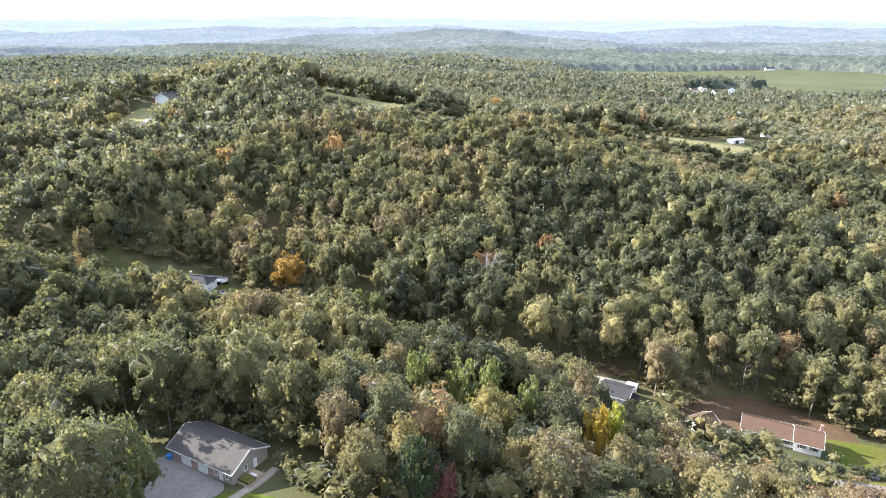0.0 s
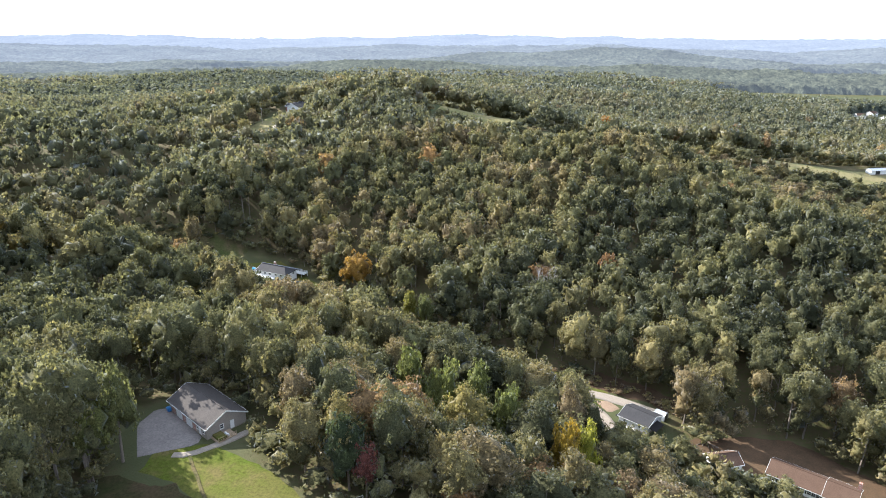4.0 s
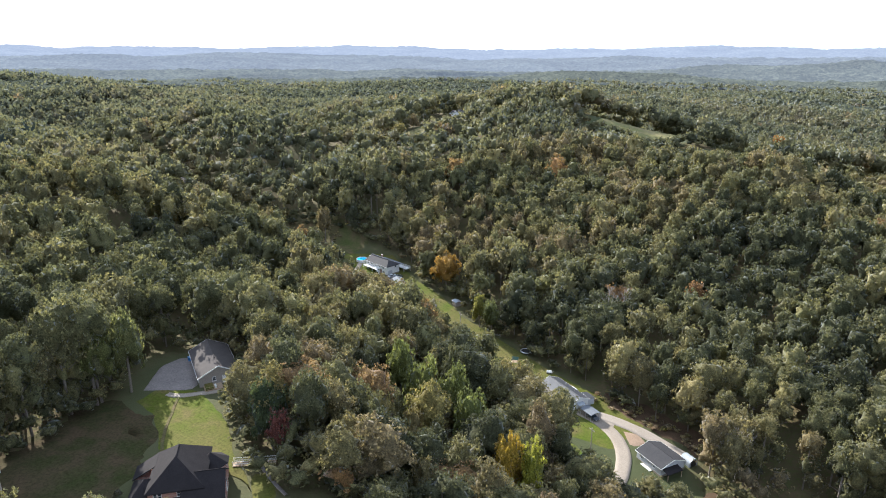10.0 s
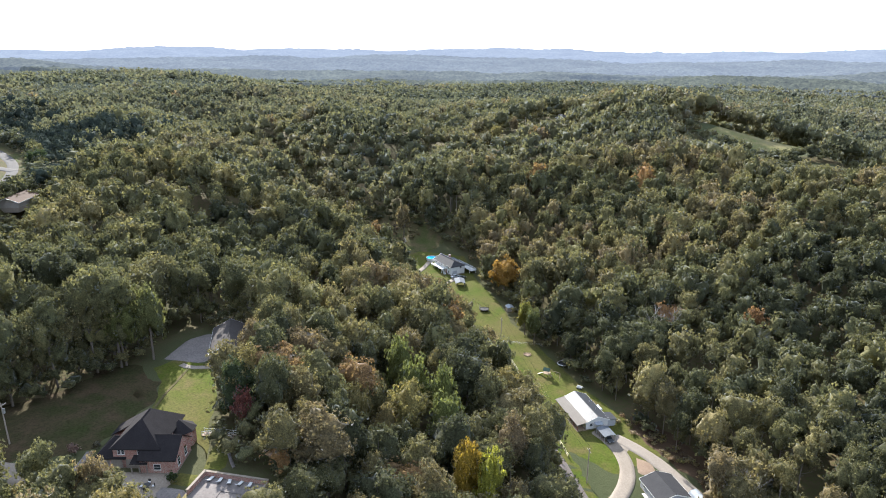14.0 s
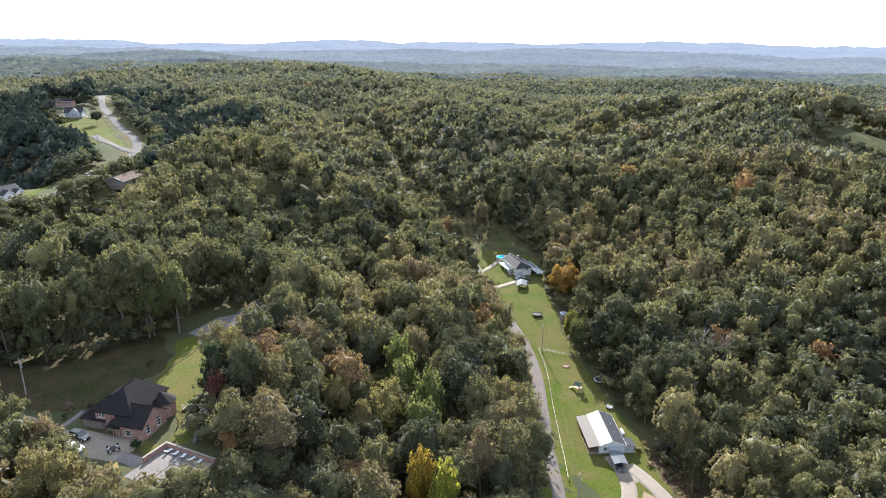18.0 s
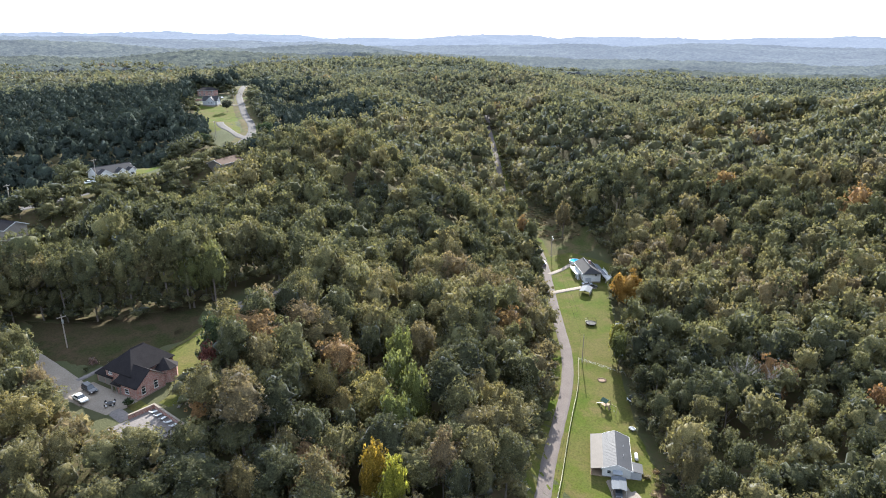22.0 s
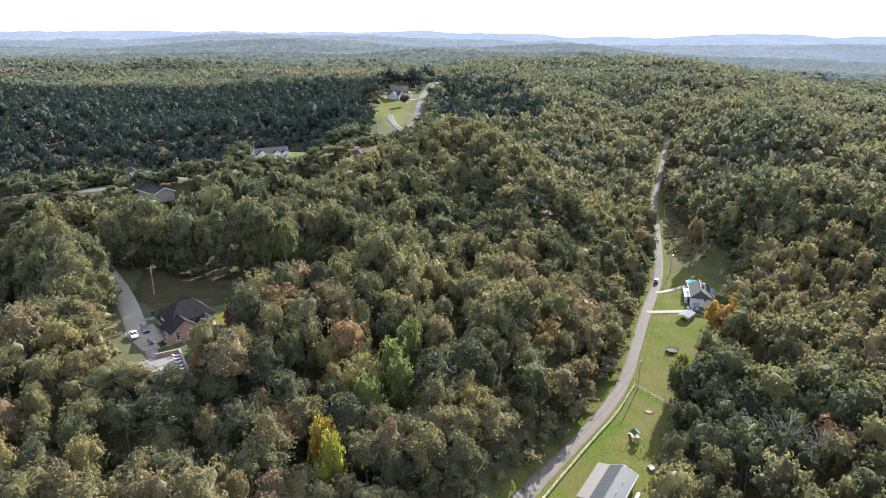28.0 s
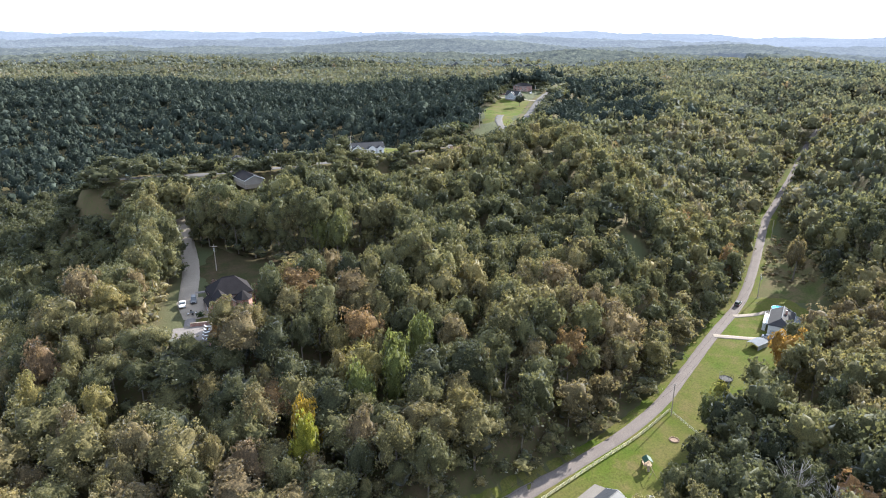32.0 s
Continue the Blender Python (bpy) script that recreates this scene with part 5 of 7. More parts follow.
# ---- the white house with the pool ----
def white_house():
    h = thing("white_house", "two-storey white house with dark roof above the lawn", "house", -100.2, 243.6, -11.5, 4.3)
    house_block(h, 0, 0, 15.4, 7.6, 4.3, 1.7, M_WHITE, M_GREYROOF, hip=(0.0, 3.2), over=0.5)
    part("ridge_cap", block(-8.1, 4.4, -0.14, 0.14, 6.20, 6.32), M_GREYMETAL, h, "pale metal ridge cap")
    # raised white deck along the back, with its clutter
    part("back_deck", block(-5.8, 9.6, 6.5, 9.4, 0.9, 1.08), M_TRIM, h, "white boarded deck behind the house")
    for x in (-5.6, -0.6, 4.4, 9.4):
        part("deck_post", block(x - 0.08, x + 0.08, 9.2, 9.36, -1.5, 0.9), M_TRIM, h)
    rail_run(h, (-5.7, 9.3, 1.08), (9.5, 9.3, 1.08), 0.95, M_TRIM, 9, 3)
    rail_run(h, (9.5, 6.6, 1.08), (9.5, 9.3, 1.08), 0.95, M_TRIM, 3, 3)
    f, r, b = (wall_frame(s, 0, 0, 15.4, 7.6) for s in "frb")
    for a in (1.0, 3.6, 6.2, 9.4, 12.2):
        window(h, f, a, 2.7, 1.2, 1.1)
    for a in (8.2, 12.6):
        window(h, f, a, 0.7, 1.2, 1.1)
    door(h, f, 10.6, 0.95, 2.0, M_REDWOOD, 0.1)
    window(h, r, 4.8, 2.7, 1.1, 1.1)
    door(h, r, 0.8, 2.5, 1.95, M_GREYWALL, 0.05, 4, "garage_door")
    for a in (2, 6, 10):
        window(h, b, a, 2.7, 1.1, 1.0)
    part("belt_board", panel(*f, 0, 15.4, 2.15, 2.35, 0.0, 0.05), M_TRIM, h)
    part("belt_board", panel(*r, 0, 7.6, 2.15, 2.35, 0.0, 0.05), M_TRIM, h)
    part("chimney", block(-2.2, -1.4, 0.8, 1.6, 4.6, 7.0), M_BRICK, h)
    # deck and stair on the lawn side
    part("deck", block(-7.4, 2.4, -6.0, -3.82, 1.9, 2.1), M_TRIM, h, "white deck with railing")
    for x in (-7.2, -4.0, -0.8, 2.2):
        part("deck_post", block(x - 0.08, x + 0.08, -5.95, -5.8, -1.0, 1.9), M_TRIM, h)
    rail_run(h, (-7.3, -5.92, 2.1), (2.3, -5.92, 2.1), 0.95, M_TRIM, 8, 3)
    for i in range(8):
        part("stair_tread", block(2.45 + 0.28 * i, 2.75 + 0.28 * i, -5.9, -4.7, 1.75 - 0.24 * i, 1.82 - 0.24 * i), M_TRIM, h)
    # white-roofed porch behind
    part("porch_roof", slab([(-6.0, 4.2, 4.0), (8.4, 4.2, 4.0), (9.0, 6.4, 3.6), (-6.0, 6.4, 3.6)], 0.08), M_GREYMETAL, h, "grey metal porch roof")
    for x in (-5.8, -1.0, 3.8, 8.4):
        part("porch_post", block(x - 0.07, x + 0.07, 6.1, 6.25, -1.0, 3.58), M_TRIM, h)
    p = thing("above_ground_pool", "round above-ground pool with bright blue water and white wall", "pool", -114.2, 244.6)
    n = 28
    bm = bmesh.new()
    ang = [6.2832 * i / n for i in range(n)]
    rings = [(2.75, -0.6), (2.75, 1.3), (2.62, 1.3), (2.62, 0.2)]
    vs = [[bm.verts.new((rr * math.cos(a), rr * math.sin(a), zz)) for a in ang] for rr, zz in rings]
    for a, b2 in zip(vs[:-1], vs[1:]):
        for i in range(n):
            bm.faces.new((a[i], a[(i + 1) % n], b2[(i + 1) % n], b2[i]))
    part("pool_wall", bm, M_TRIM, p)
    part("water", cyl(2.615, 2.615, 0.2, 1.12, n), M_WATER, p, "clear blue water")
    for i in range(10):
        a = 6.2832 * i / 10
        part("upright", rod((2.8 * math.cos(a), 2.8 * math.sin(a), -0.5), (2.8 * math.cos(a), 2.8 * math.sin(a), 1.35), 0.06, 5), M_STEEL, p)
    part("ladder", block(2.3, 3.3, -0.35, 0.35, -0.4, 1.5), M_TRIM, p)
    c = thing("open_shed", "open shed with grey metal gable roof on the lawn", "shed", -83.2, 234.2, -38)
    for s in (-1, 1):
        part("roof_slope", slab([(-3.4, s * 2.3, 1.9), (3.4, s * 2.3, 1.9), (3.4, 0, 2.55), (-3.4, 0, 2.55)], 0.06), M_GREYMETAL, c)
        for x in (-3.1, 0, 3.1):
            part("post", block(x - 0.06, x + 0.06, s * 2.1 - 0.06, s * 2.1 + 0.06, -0.3, 1.88), M_WOOD, c)
        part("beam", block(-3.3, 3.3, s * 2.1 - 0.05, s * 2.1 + 0.05, 1.72, 1.84), M_WOOD, c)
    part("back_wall", block(-3.1, 3.1, 2.0, 2.06, -0.1, 1.7), M_GREYWALL, c)
    s = thing("garden_shed", "little shed with white roof at the edge of the woods", "shed", -49.3, 230.8, -30)
    house_block(s, 0, 0, 3.2, 2.6, 1.9, 0.4, M_TAUPE, M_WHITEMETAL, over=0.2, trim=False)
    door(s, wall_frame("f", 0, 0, 3.2, 2.6), 1.1, 0.9, 1.75, M_WOOD)


# ---- the brick house on the shelf ----
def brick_house():
    h = thing("brick_house", "large red brick house with steep charcoal hip roofs", "house", -8.2, 61.2, 47, 28.25)
    h.scale = (0.89, 0.89, 0.93)
    # main block: its ridge runs back from the front
    m = new("main_block")
    m.parent = h
    m.matrix_basis = pose(9.0, 7.2, 0, 0, 0, 90)
    m["label"] = "two-storey brick block under a steep hip roof"
    house_block(m, 0, 0, 13.4, 10.4, 5.4, 4.2, M_BRICK, M_DARKROOF, hip=(4.6, 4.6), over=0.5, trim=False)
    house_block(h, 3.0, 4.6, 6.4, 8.2, 2.9, 2.5, M_BRICK, M_DARKROOF, hip=(2.6, 0.0), over=0.45, trim=False)
    house_block(h, 14.3, 3.0, 7.8, 8.8, 3.7, 3.1, M_BRICK, M_DARKROOF, over=0.4, trim=False)
    fl = wall_frame("l", 0, 0, 13.4, 10.4)       # the main block's front in its own frame
    for a in (1.0, 5.4):
        window(m, fl, a, 3.5, 0.75, 1.2)
        window(m, fl, a + 0.85, 3.5, 0.75, 1.2)
    door(m, fl, 2.6, 2.6, 2.2, M_TAUPE, 0.1, 4, "garage_door")
    fr = wall_frame("f", 3.0, 4.6, 6.4, 8.2)
    door(h, fr, 0.5, 2.5, 2.2, M_TAUPE, 0.1, 4, "garage_door")
    door(h, fr, 3.3, 2.5, 2.2, M_TAUPE, 0.1, 4, "garage_door")
    r = wall_frame("r", 14.3, 3.0, 7.8, 8.8)
    for a in (1.3, 5.2):
        window(h, r, a, 1.0, 1.3, 1.7)
        part("arch_light", panel(*r, a + 0.2, a + 1.1, 2.75, 3.2, 0.0, 0.05), M_GLASS, h)
    f = wall_frame("f", 14.3, 3.0, 7.8, 8.8)
    window(h, f, 3.0, 1.0, 1.6, 1.4)
    # entry porch
    part("porch_roof", slab([(8.4, -1.9, 2.7), (12.2, -1.9, 2.7), (12.2, 0.5, 3.4), (8.4, 0.5, 3.4)], 0.14), M_DARKROOF, h)
    for x in (8.6, 10.3, 12.0):
        part("porch_column", block(x - 0.11, x + 0.11, -1.8, -1.58, 0, 2.6), M_TAUPE, h)
    part("porch_floor", block(8.3, 12.3, -1.9, -0.95, -0.5, 0.18), M_CONCRETE, h)
    part("porch_beam", block(8.4, 12.2, -1.82, -1.6, 2.35, 2.56), M_TAUPE, h)
    # bay with its own roof
    ang = [6.2832 * (i + 0.5) / 8 for i in range(8)]
    bx, by = 15.3, 10.6
    part("bay", solid(bmesh.new(), [(bx + 2.9 * math.cos(a), by + 2.9 * math.sin(a), -1.5) for a in ang], [(bx + 2.9 * math.cos(a), by + 2.9 * math.sin(a), 3.9) for a in ang]), M_BRICK, h)
    bm = bmesh.new()
    low = [bm.verts.new((bx + 3.3 * math.cos(a), by + 3.3 * math.sin(a), 3.75)) for a in ang]
    tip = bm.verts.new((bx - 0.6, by, 6.0))
    for i in range(8):
        bm.faces.new((low[i], low[(i + 1) % 8], tip))
    bm.faces.new(low[::-1])
    part("bay_roof", bm, M_DARKROOF, h, "charcoal roof over the many-sided bay")
    part("roof_vent", cyl(0.24, 0.24, 6.4, 7.4, 8, 7.6, 8.3), M_BLACK, h)
    part("roof_vent", cyl(0.16, 0.16, 7.0, 7.7, 8, 7.3, 6.0), M_BLACK, h)
    part("rear_wing_wall", block(-0.4, 4.2, 9.2, 13.2, -1.5, 3.0), M_BRICK, h)
    part("rear_wing_roof", slab([(-0.9, 13.7, 2.9), (-0.9, 8.6, 2.9), (4.0, 8.6, 5.6), (4.0, 13.7, 5.6)], 0.16), M_DARKROOF, h)
    # footbridge from the bay to the trees
    b = thing("footbridge", "wooden footbridge with white rails behind the brick house", "bridge", -2.6, 84.4, 40, 28.6)
    part("planks", block(-4.2, 4.2, -0.7, 0.7, -0.15, 0.0), M_WOOD, b)
    for s in (-0.65, 0.65):
        rail_run(b, (-4.1, s, 0), (4.1, s, 0), 1.05, M_TRIM, 5, 2)
    for x in (-3.2, 0, 3.2):
        part("leg", block(x - 0.1, x + 0.1, -0.6, 0.6, -3.0, -0.15), M_WOOD, b)
    # pool terrace with a low wall
    t = thing("terrace", "pale stone terrace with low brick walls below the house", "terrace", 16.2, 76.2, 35, 27.9)
    part("paving", block(-6.6, 6.6, -6.0, 4.6, -3.0, 0.35), M_LOT, t)
    for q in ((-6.6, 6.6, 4.6, 5.0), (-7.0, -6.6, -1.2, 5.0)):
        part("wall", block(*q, -2.0, 1.35), M_BRICK, t)
        part("coping", block(q[0] - 0.06, q[1] + 0.06, q[2] - 0.06, q[3] + 0.06, 1.353, 1.45), M_CONCRETE, t)
    part("wall", block(6.2, 6.6, -6.0, 4.58, 0.353, 0.95), M_CONCRETE, t)
    for q in ((-1.5, 5.5, 0.9, 1.3), (-1.5, -1.1, -3.6, 0.9), (5.1, 5.5, -3.6, 0.9), (-1.1, 5.1, -3.6, -3.2)):
        part("kerb", block(*q, 0.353, 0.50), M_LOT, t)
    part("pool_cover", block(-1.08, 5.08, -3.18, 0.88, 0.354, 0.42), M_LOT, t)
    for i in range(5):
        l = thing("lounger", "grey cushioned lounger on the terrace", "lounger", 16.2 + (-5.0 + 2.1 * i) * 0.82 - 3.3 * 0.57, 76.2 + (-5.0 + 2.1 * i) * 0.57 + 3.3 * 0.82, 35 + 80 + 14 * (i % 3), 28.25, "terrace loungers")
        part("seat", block(-0.2, 1.1, -0.3, 0.3, 0.25, 0.38), M_CUSHION, l)
        part("backrest", solid(bmesh.new(), [(-0.2, -0.3, 0.27), (-0.2, 0.3, 0.27), (-0.75, 0.3, 0.75), (-0.75, -0.3, 0.75)], [(-0.14, -0.3, 0.38), (-0.14, 0.3, 0.38), (-0.68, 0.3, 0.84), (-0.68, -0.3, 0.84)]), M_CUSHION, l)
        for x, y in ((-0.15, -0.26), (-0.15, 0.26), (1.0, -0.26), (1.0, 0.26)):
            part("leg", block(x - 0.03, x + 0.03, y - 0.03, y + 0.03, 0.0, 0.25), M_BLACK, l)


# ---- the taupe outbuilding at the parking lot ----
def outbuilding():
    h = thing("outbuilding", "taupe outbuilding with grey shingle roof at the parking lot", "garage", -43.2, 105.7, -28.5, 27.75)
    house_block(h, 0.0, 0.0, 16.4, 9.2, 2.9, 2.3, M_TAUPE, M_PALEROOF, over=0.4)
    f, r = wall_frame("f", 0, 0, 16.4, 9.2), wall_frame("r", 0, 0, 16.4, 9.2)
    for a in (3.2, 7.6):
        door(h, f, a, 2.6, 2.1, M_TRIM, 0.1, 4, "garage_door")
    for a in (1.2, 5.9, 10.4):
        part("brick_panel", panel(*f, a, a + 1.6, 0.3, 2.5, 0.0, 0.04), M_BRICK, h)
    door(h, f, 13.2, 0.9, 2.0, M_TRIM, 0.1)
    window(h, f, 12.1, 1.1, 0.8, 1.0)
    window(h, f, 14.8, 1.1, 0.8, 1.0)
    window(h, r, 3.0, 1.2, 0.9, 1.1)
    door(h, r, 5.4, 0.9, 2.0, M_TRIM, 0.2)
    part("raised_bed", block(8.4, 11.4, -3.8, 0.4, -0.6, 0.55), M_WOOD, h, "wooden deck with planters")
    part("white_bench", block(9.4, 10.9, -1.4, -1.0, 0.553, 1.0), M_TRIM, h)
    part("planting", block(8.6, 11.2, -3.6, -1.7, 0.553, 1.1), M_LAWN, h)
    rail_run(h, (11.35, -3.7, 0.55), (11.35, 0.3, 0.55), 0.9, M_WOOD, 4, 2)
    b = thing("rubbish_bin", "blue plastic rubbish bin beside the outbuilding", "bin", -52.6, 105.2, -31)
    part("body", solid(bmesh.new(), [(-0.4, -0.35, -0.05), (0.4, -0.35, -0.05), (0.4, 0.35, -0.05), (-0.4, 0.35, -0.05)], [(-0.5, -0.45, 1.1), (0.5, -0.45, 1.1), (0.5, 0.45, 1.1), (-0.5, 0.45, 1.1)]), M_BLUE, b)
    part("lid", block(-0.54, 0.54, -0.5, 0.5, 1.1, 1.18), M_BLUE, b)


# ---- houses along the ridge road and on the hills ----
def ridge_houses():
    g = thing("grey_house", "grey-roofed white house with two front gables on the ridge", "house", -182.5, 36.6, 128, 45.0)
    house_block(g, 0, 0, 17.5, 9.6, 3.0, 2.6, M_WHITE, M_GREYROOF, over=0.5)
    f = wall_frame("f", 0, 0, 17.5, 9.6)
    for cx, w in ((-6.4, 6.0), (1.6, 4.6), (6.2, 3.6)):
        m = new("gable_wing")
        m.parent = g
        m.matrix_basis = pose(cx, -5.4, 0, 0, 0, 90)
        house_block(m, 0, 0, 3.2, w, 3.0, w * 0.36, M_WHITE, M_GREYROOF, over=0.35)
        fl = wall_frame("l", 0, 0, 3.2, w)
        window(m, fl, w / 2 - 0.8, 1.0, 1.6, 1.3)
    for a in (6.4, 13.2):
        window(g, f, a, 1.0, 1.1, 1.3)
    b = thing("brown_roofed_house", "low house with brown roof beside the ridge road", "house", -200.5, 87.0, 143, 44.2)
    house_block(b, 0, 0, 16.5, 8.6, 2.7, 1.8, M_TAUPE, M_BROWNROOF, over=0.6)
    for a in (2, 6, 11):
        window(b, wall_frame("b", 0, 0, 16.5, 8.6), a, 1.0, 1.3, 1.1)
    d = thing("dark_roofed_house", "low dark-roofed taupe house beside the ridge road", "house", -100.5, 15.0, 55, 43.6)
    house_block(d, 0, 0, 15.5, 8.4, 2.6, 1.8, M_TAUPE, M_DARKROOF, over=0.6)
    for a in (2, 6, 11):
        window(d, wall_frame("b", 0, 0, 15.5, 8.4), a, 1.0, 1.3, 1.1)
    w = thing("white_cottage", "white two-storey cottage among trees by the ridge road", "house", -128.0, -10.0, 40, 42.5)
    house_block(w, 0, 0, 9.0, 7.0, 4.8, 1.6, M_WHITE, M_DARKROOF, over=0.4)
    for a in (1.2, 4.0, 6.6):
        for z in (1.0, 3.3):
            window(w, wall_frame("b", 0, 0, 9.0, 7.0), a, z, 1.0, 1.2)
            window(w, wall_frame("r", 0, 0, 9.0, 7.0), a * 0.7, z, 1.0, 1.2)
    s = thing("blue_grey_house", "blue-grey gabled house on the grassy hilltop", "house", -392, 72, 75, 56.8)
    house_block(s, 0, 0, 11.0, 8.0, 3.4, 3.0, M_GREYWALL, M_GREYROOF, over=0.5)
    m = new("gable_wing")
    m.parent = s
    m.matrix_basis = pose(1.0, -4.8, 0, 0, 0, 90)
    house_block(m, 0, 0, 3.0, 6.0, 3.4, 2.8, M_GREYWALL, M_GREYROOF, over=0.4)
    for a in (1.5, 3.4):
        window(m, wall_frame("l", 0, 0, 3.0, 6.0), a, 1.2, 1.0, 1.3)
    r = thing("red_brick_house", "red brick house with dark roof on the hilltop", "house", -455, 66, 75, 58.2)
    house_block(r, 0, 0, 14.0, 10.0, 5.0, 2.0, M_BRICK, M_DARKROOF, hip=(3.0, 3.0), over=0.5)
    for a in (1.5, 5, 9, 11.5):
        window(r, wall_frame("f", 0, 0, 14.0, 10.0), a, 3.0, 1.1, 1.3)
        window(r, wall_frame("f", 0, 0, 14.0, 10.0), a, 0.8, 1.1, 1.3)
    w = thing("garden_wall", "long low red brick wall across the hilltop yard", "wall", -420, 62, 75, None)
    part("wall", block(-13, 13, -0.2, 0.2, -1.5, 1.3), M_BRICK, w)
    part("coping", block(-13.05, 13.05, -0.26, 0.26, 1.303, 1.4), M_STONE, w)
    # the house on the north hill
    n = thing("hill_house", "large two-storey hill house with grey roof and dark gables", "house", -183, 449, 76, 53.0)
    house_block(n, 0, 0, 21.0, 10.5, 4.6, 2.2, M_WHITE, M_GREYROOF, over=0.6)
    for cx in (-6.5, 0.0, 6.5):
        m = new("gable_wing")
        m.parent = n
        m.matrix_basis = pose(cx, 6.2, 0, 0, 0, 90)
        house_block(m, 0, 0, 2.6, 5.6, 4.6, 2.1, M_REDWOOD if cx else M_TAUPE, M_GREYROOF, over=0.5)
    for side in "fb":
        for a in (1.6, 5.4, 9.2, 13.0, 17.4):
            window(n, wall_frame(side, 0, 0, 21.0, 10.5), a, 1.0, 1.5, 1.2)
            window(n, wall_frame(side, 0, 0, 21.0, 10.5), a, 3.2, 1.5, 1.0)
    k = thing("hill_garage", "pale garage with light roof below the hill house", "garage", -168.5, 350.5, 30, None)
    house_block(k, 0, 0, 9.5, 7.0, 2.6, 1.2, M_WHITE, M_WHITEMETAL, over=0.4)
    door(k, wall_frame("f", 0, 0, 9.5, 7.0), 1.0, 3.2, 2.2, M_GREYWALL, 0.1, 4, "garage_door")
    k = thing("barn", "small barn with blue-grey metal roof in the wooded clearing", "barn", -101.5, 182.0, 28, None)
    house_block(k, 0, 0, 9.0, 6.0, 2.4, 1.2, M_WHITE, M_GREYMETAL, over=0.3)
    door(k, wall_frame("r", 0, 0, 9.0, 6.0), 1.6, 2.6, 2.1, M_BLACK, 0.1)
    window(k, wall_frame("f", 0, 0, 9.0, 6.0), 3.0, 1.0, 1.0, 1.0)
    # farm on the north ridge
    q = thing("long_shed", "long white shed on the north ridge", "shed", 201, 446, 22, None)
    house_block(q, 0, 0, 11.0, 5.0, 2.8, 0.9, M_WHITE, M_WHITEMETAL, over=0.3, trim=False)
    door(q, wall_frame("f", 0, 0, 11.0, 5.0), 3.0, 3.0, 2.3, M_BLACK)
    q = thing("pale_house", "pale house with brown roof among trees on the ridge", "house", 240, 476, 30, None)
    house_block(q, 0, 0, 14.0, 8.0, 3.4, 2.0, M_WHITE, M_BROWNROOF, over=0.5)
    for a in (2, 6, 10):
        window(q, wall_frame("f", 0, 0, 14.0, 8.0), a, 1.1, 1.3, 1.3)
    for i, (dx, dy, yaw, L) in enumerate(((0, 0, 20, 13), (22, 12, 60, 11), (-24, 16, 10, 9), (10, -26, 25, 16), (38, -20, 75, 9), (-6, 34, 40, 10))):
        q = thing("farm_house", "white farm building in the far valley", "house", 342 + dx, 830 + dy, yaw, None, "far valley buildings")
        house_block(q, 0, 0, L, 7.5, 3.2 + 0.4 * (i % 3), 2.2, M_WHITE, (M_GREYROOF, M_WHITEMETAL, M_BROWNROOF)[i % 3], over=0.4)
        for a in (1.5, L / 2, L - 2.5):
            window(q, wall_frame("f", 0, 0, L, 7.5), a, 1.0, 1.3, 1.3)
    for i, (x, y, yaw, L) in enumerate(((440, 792, 10, 16), (414, 786, 40, 9), (-40, 1075, 15, 20), (640, 1320, 0, 18), (170, 900, 30, 12), (120, 870, 60, 10), (-840, 1530, 20, 16), (-700, 60, 80, 18), (-760, 20, 60, 14), (-640, 330, 30, 14))):
        q = thing("farm_house", "pale farm building on the far hills", "house", x, y, yaw, None, "far hill buildings")
        house_block(q, 0, 0, L, 8.0, 3.6, 2.2, M_WHITE, (M_WHITEMETAL, M_GREYROOF)[i % 2], over=0.4)


farmhouse()
grey_garage()
brown_house()
white_house()
brick_house()
outbuilding()
ridge_houses()


# ---- paving, drives and paths ----
def paved(name, label, a, b, n, m, lift, mat, category="driveway", ragged=0.1):
    return tagged(sheet_between(name, a, b, n, m, lift, mat, ragged), label, category, kind="structure")


tagged(ribbon("driveway", [(26, 185.6), (33, 184), (40, 179.5), (44.5, 173), (47, 165), (48, 153)], 4.0, 0.24, M_CONCRETE), "pale concrete driveway to the farmhouse", "driveway", kind="structure")
tagged(ribbon("driveway_branch", [(31, 187), (38, 187.2), (46, 186), (54, 183.2), (60, 181.5)], 4.0, 0.28, M_GRAVEL), "gravel branch of the driveway to the garage", "driveway", kind="structure")
paved("drive_apron", "wide concrete apron before the carport", [(24.5, 189.0), (31, 188.6), (38, 186.4)], [(24.0, 183.4), (32, 181.6), (38.5, 178.6)], 10, 6, 0.26, M_CONCRETE)
paved("bare_earth", "bare earth patch between the drives", [(39, 184), (42, 180), (45, 177)], [(44, 185), (47, 183), (49, 181)], 8, 5, 0.22, M_DIRT, "earth", 0.7)
paved("earth_bank", "bare leaf-strewn bank north of the drive", [(30, 192), (44, 189.5), (57, 186), (66, 181)], [(28, 204), (44, 200), (58, 196), (70, 188)], 20, 9, 0.15, M_LITTER, "earth", 1.2)
paved("brown_house_yard", "patchy lawn round the brown-roofed house", [(108, 143), (122, 141), (134, 143)], [(106, 160), (120, 157), (133, 151)], 14, 14, 0.14, M_LAWN, "lawn", 0.8)
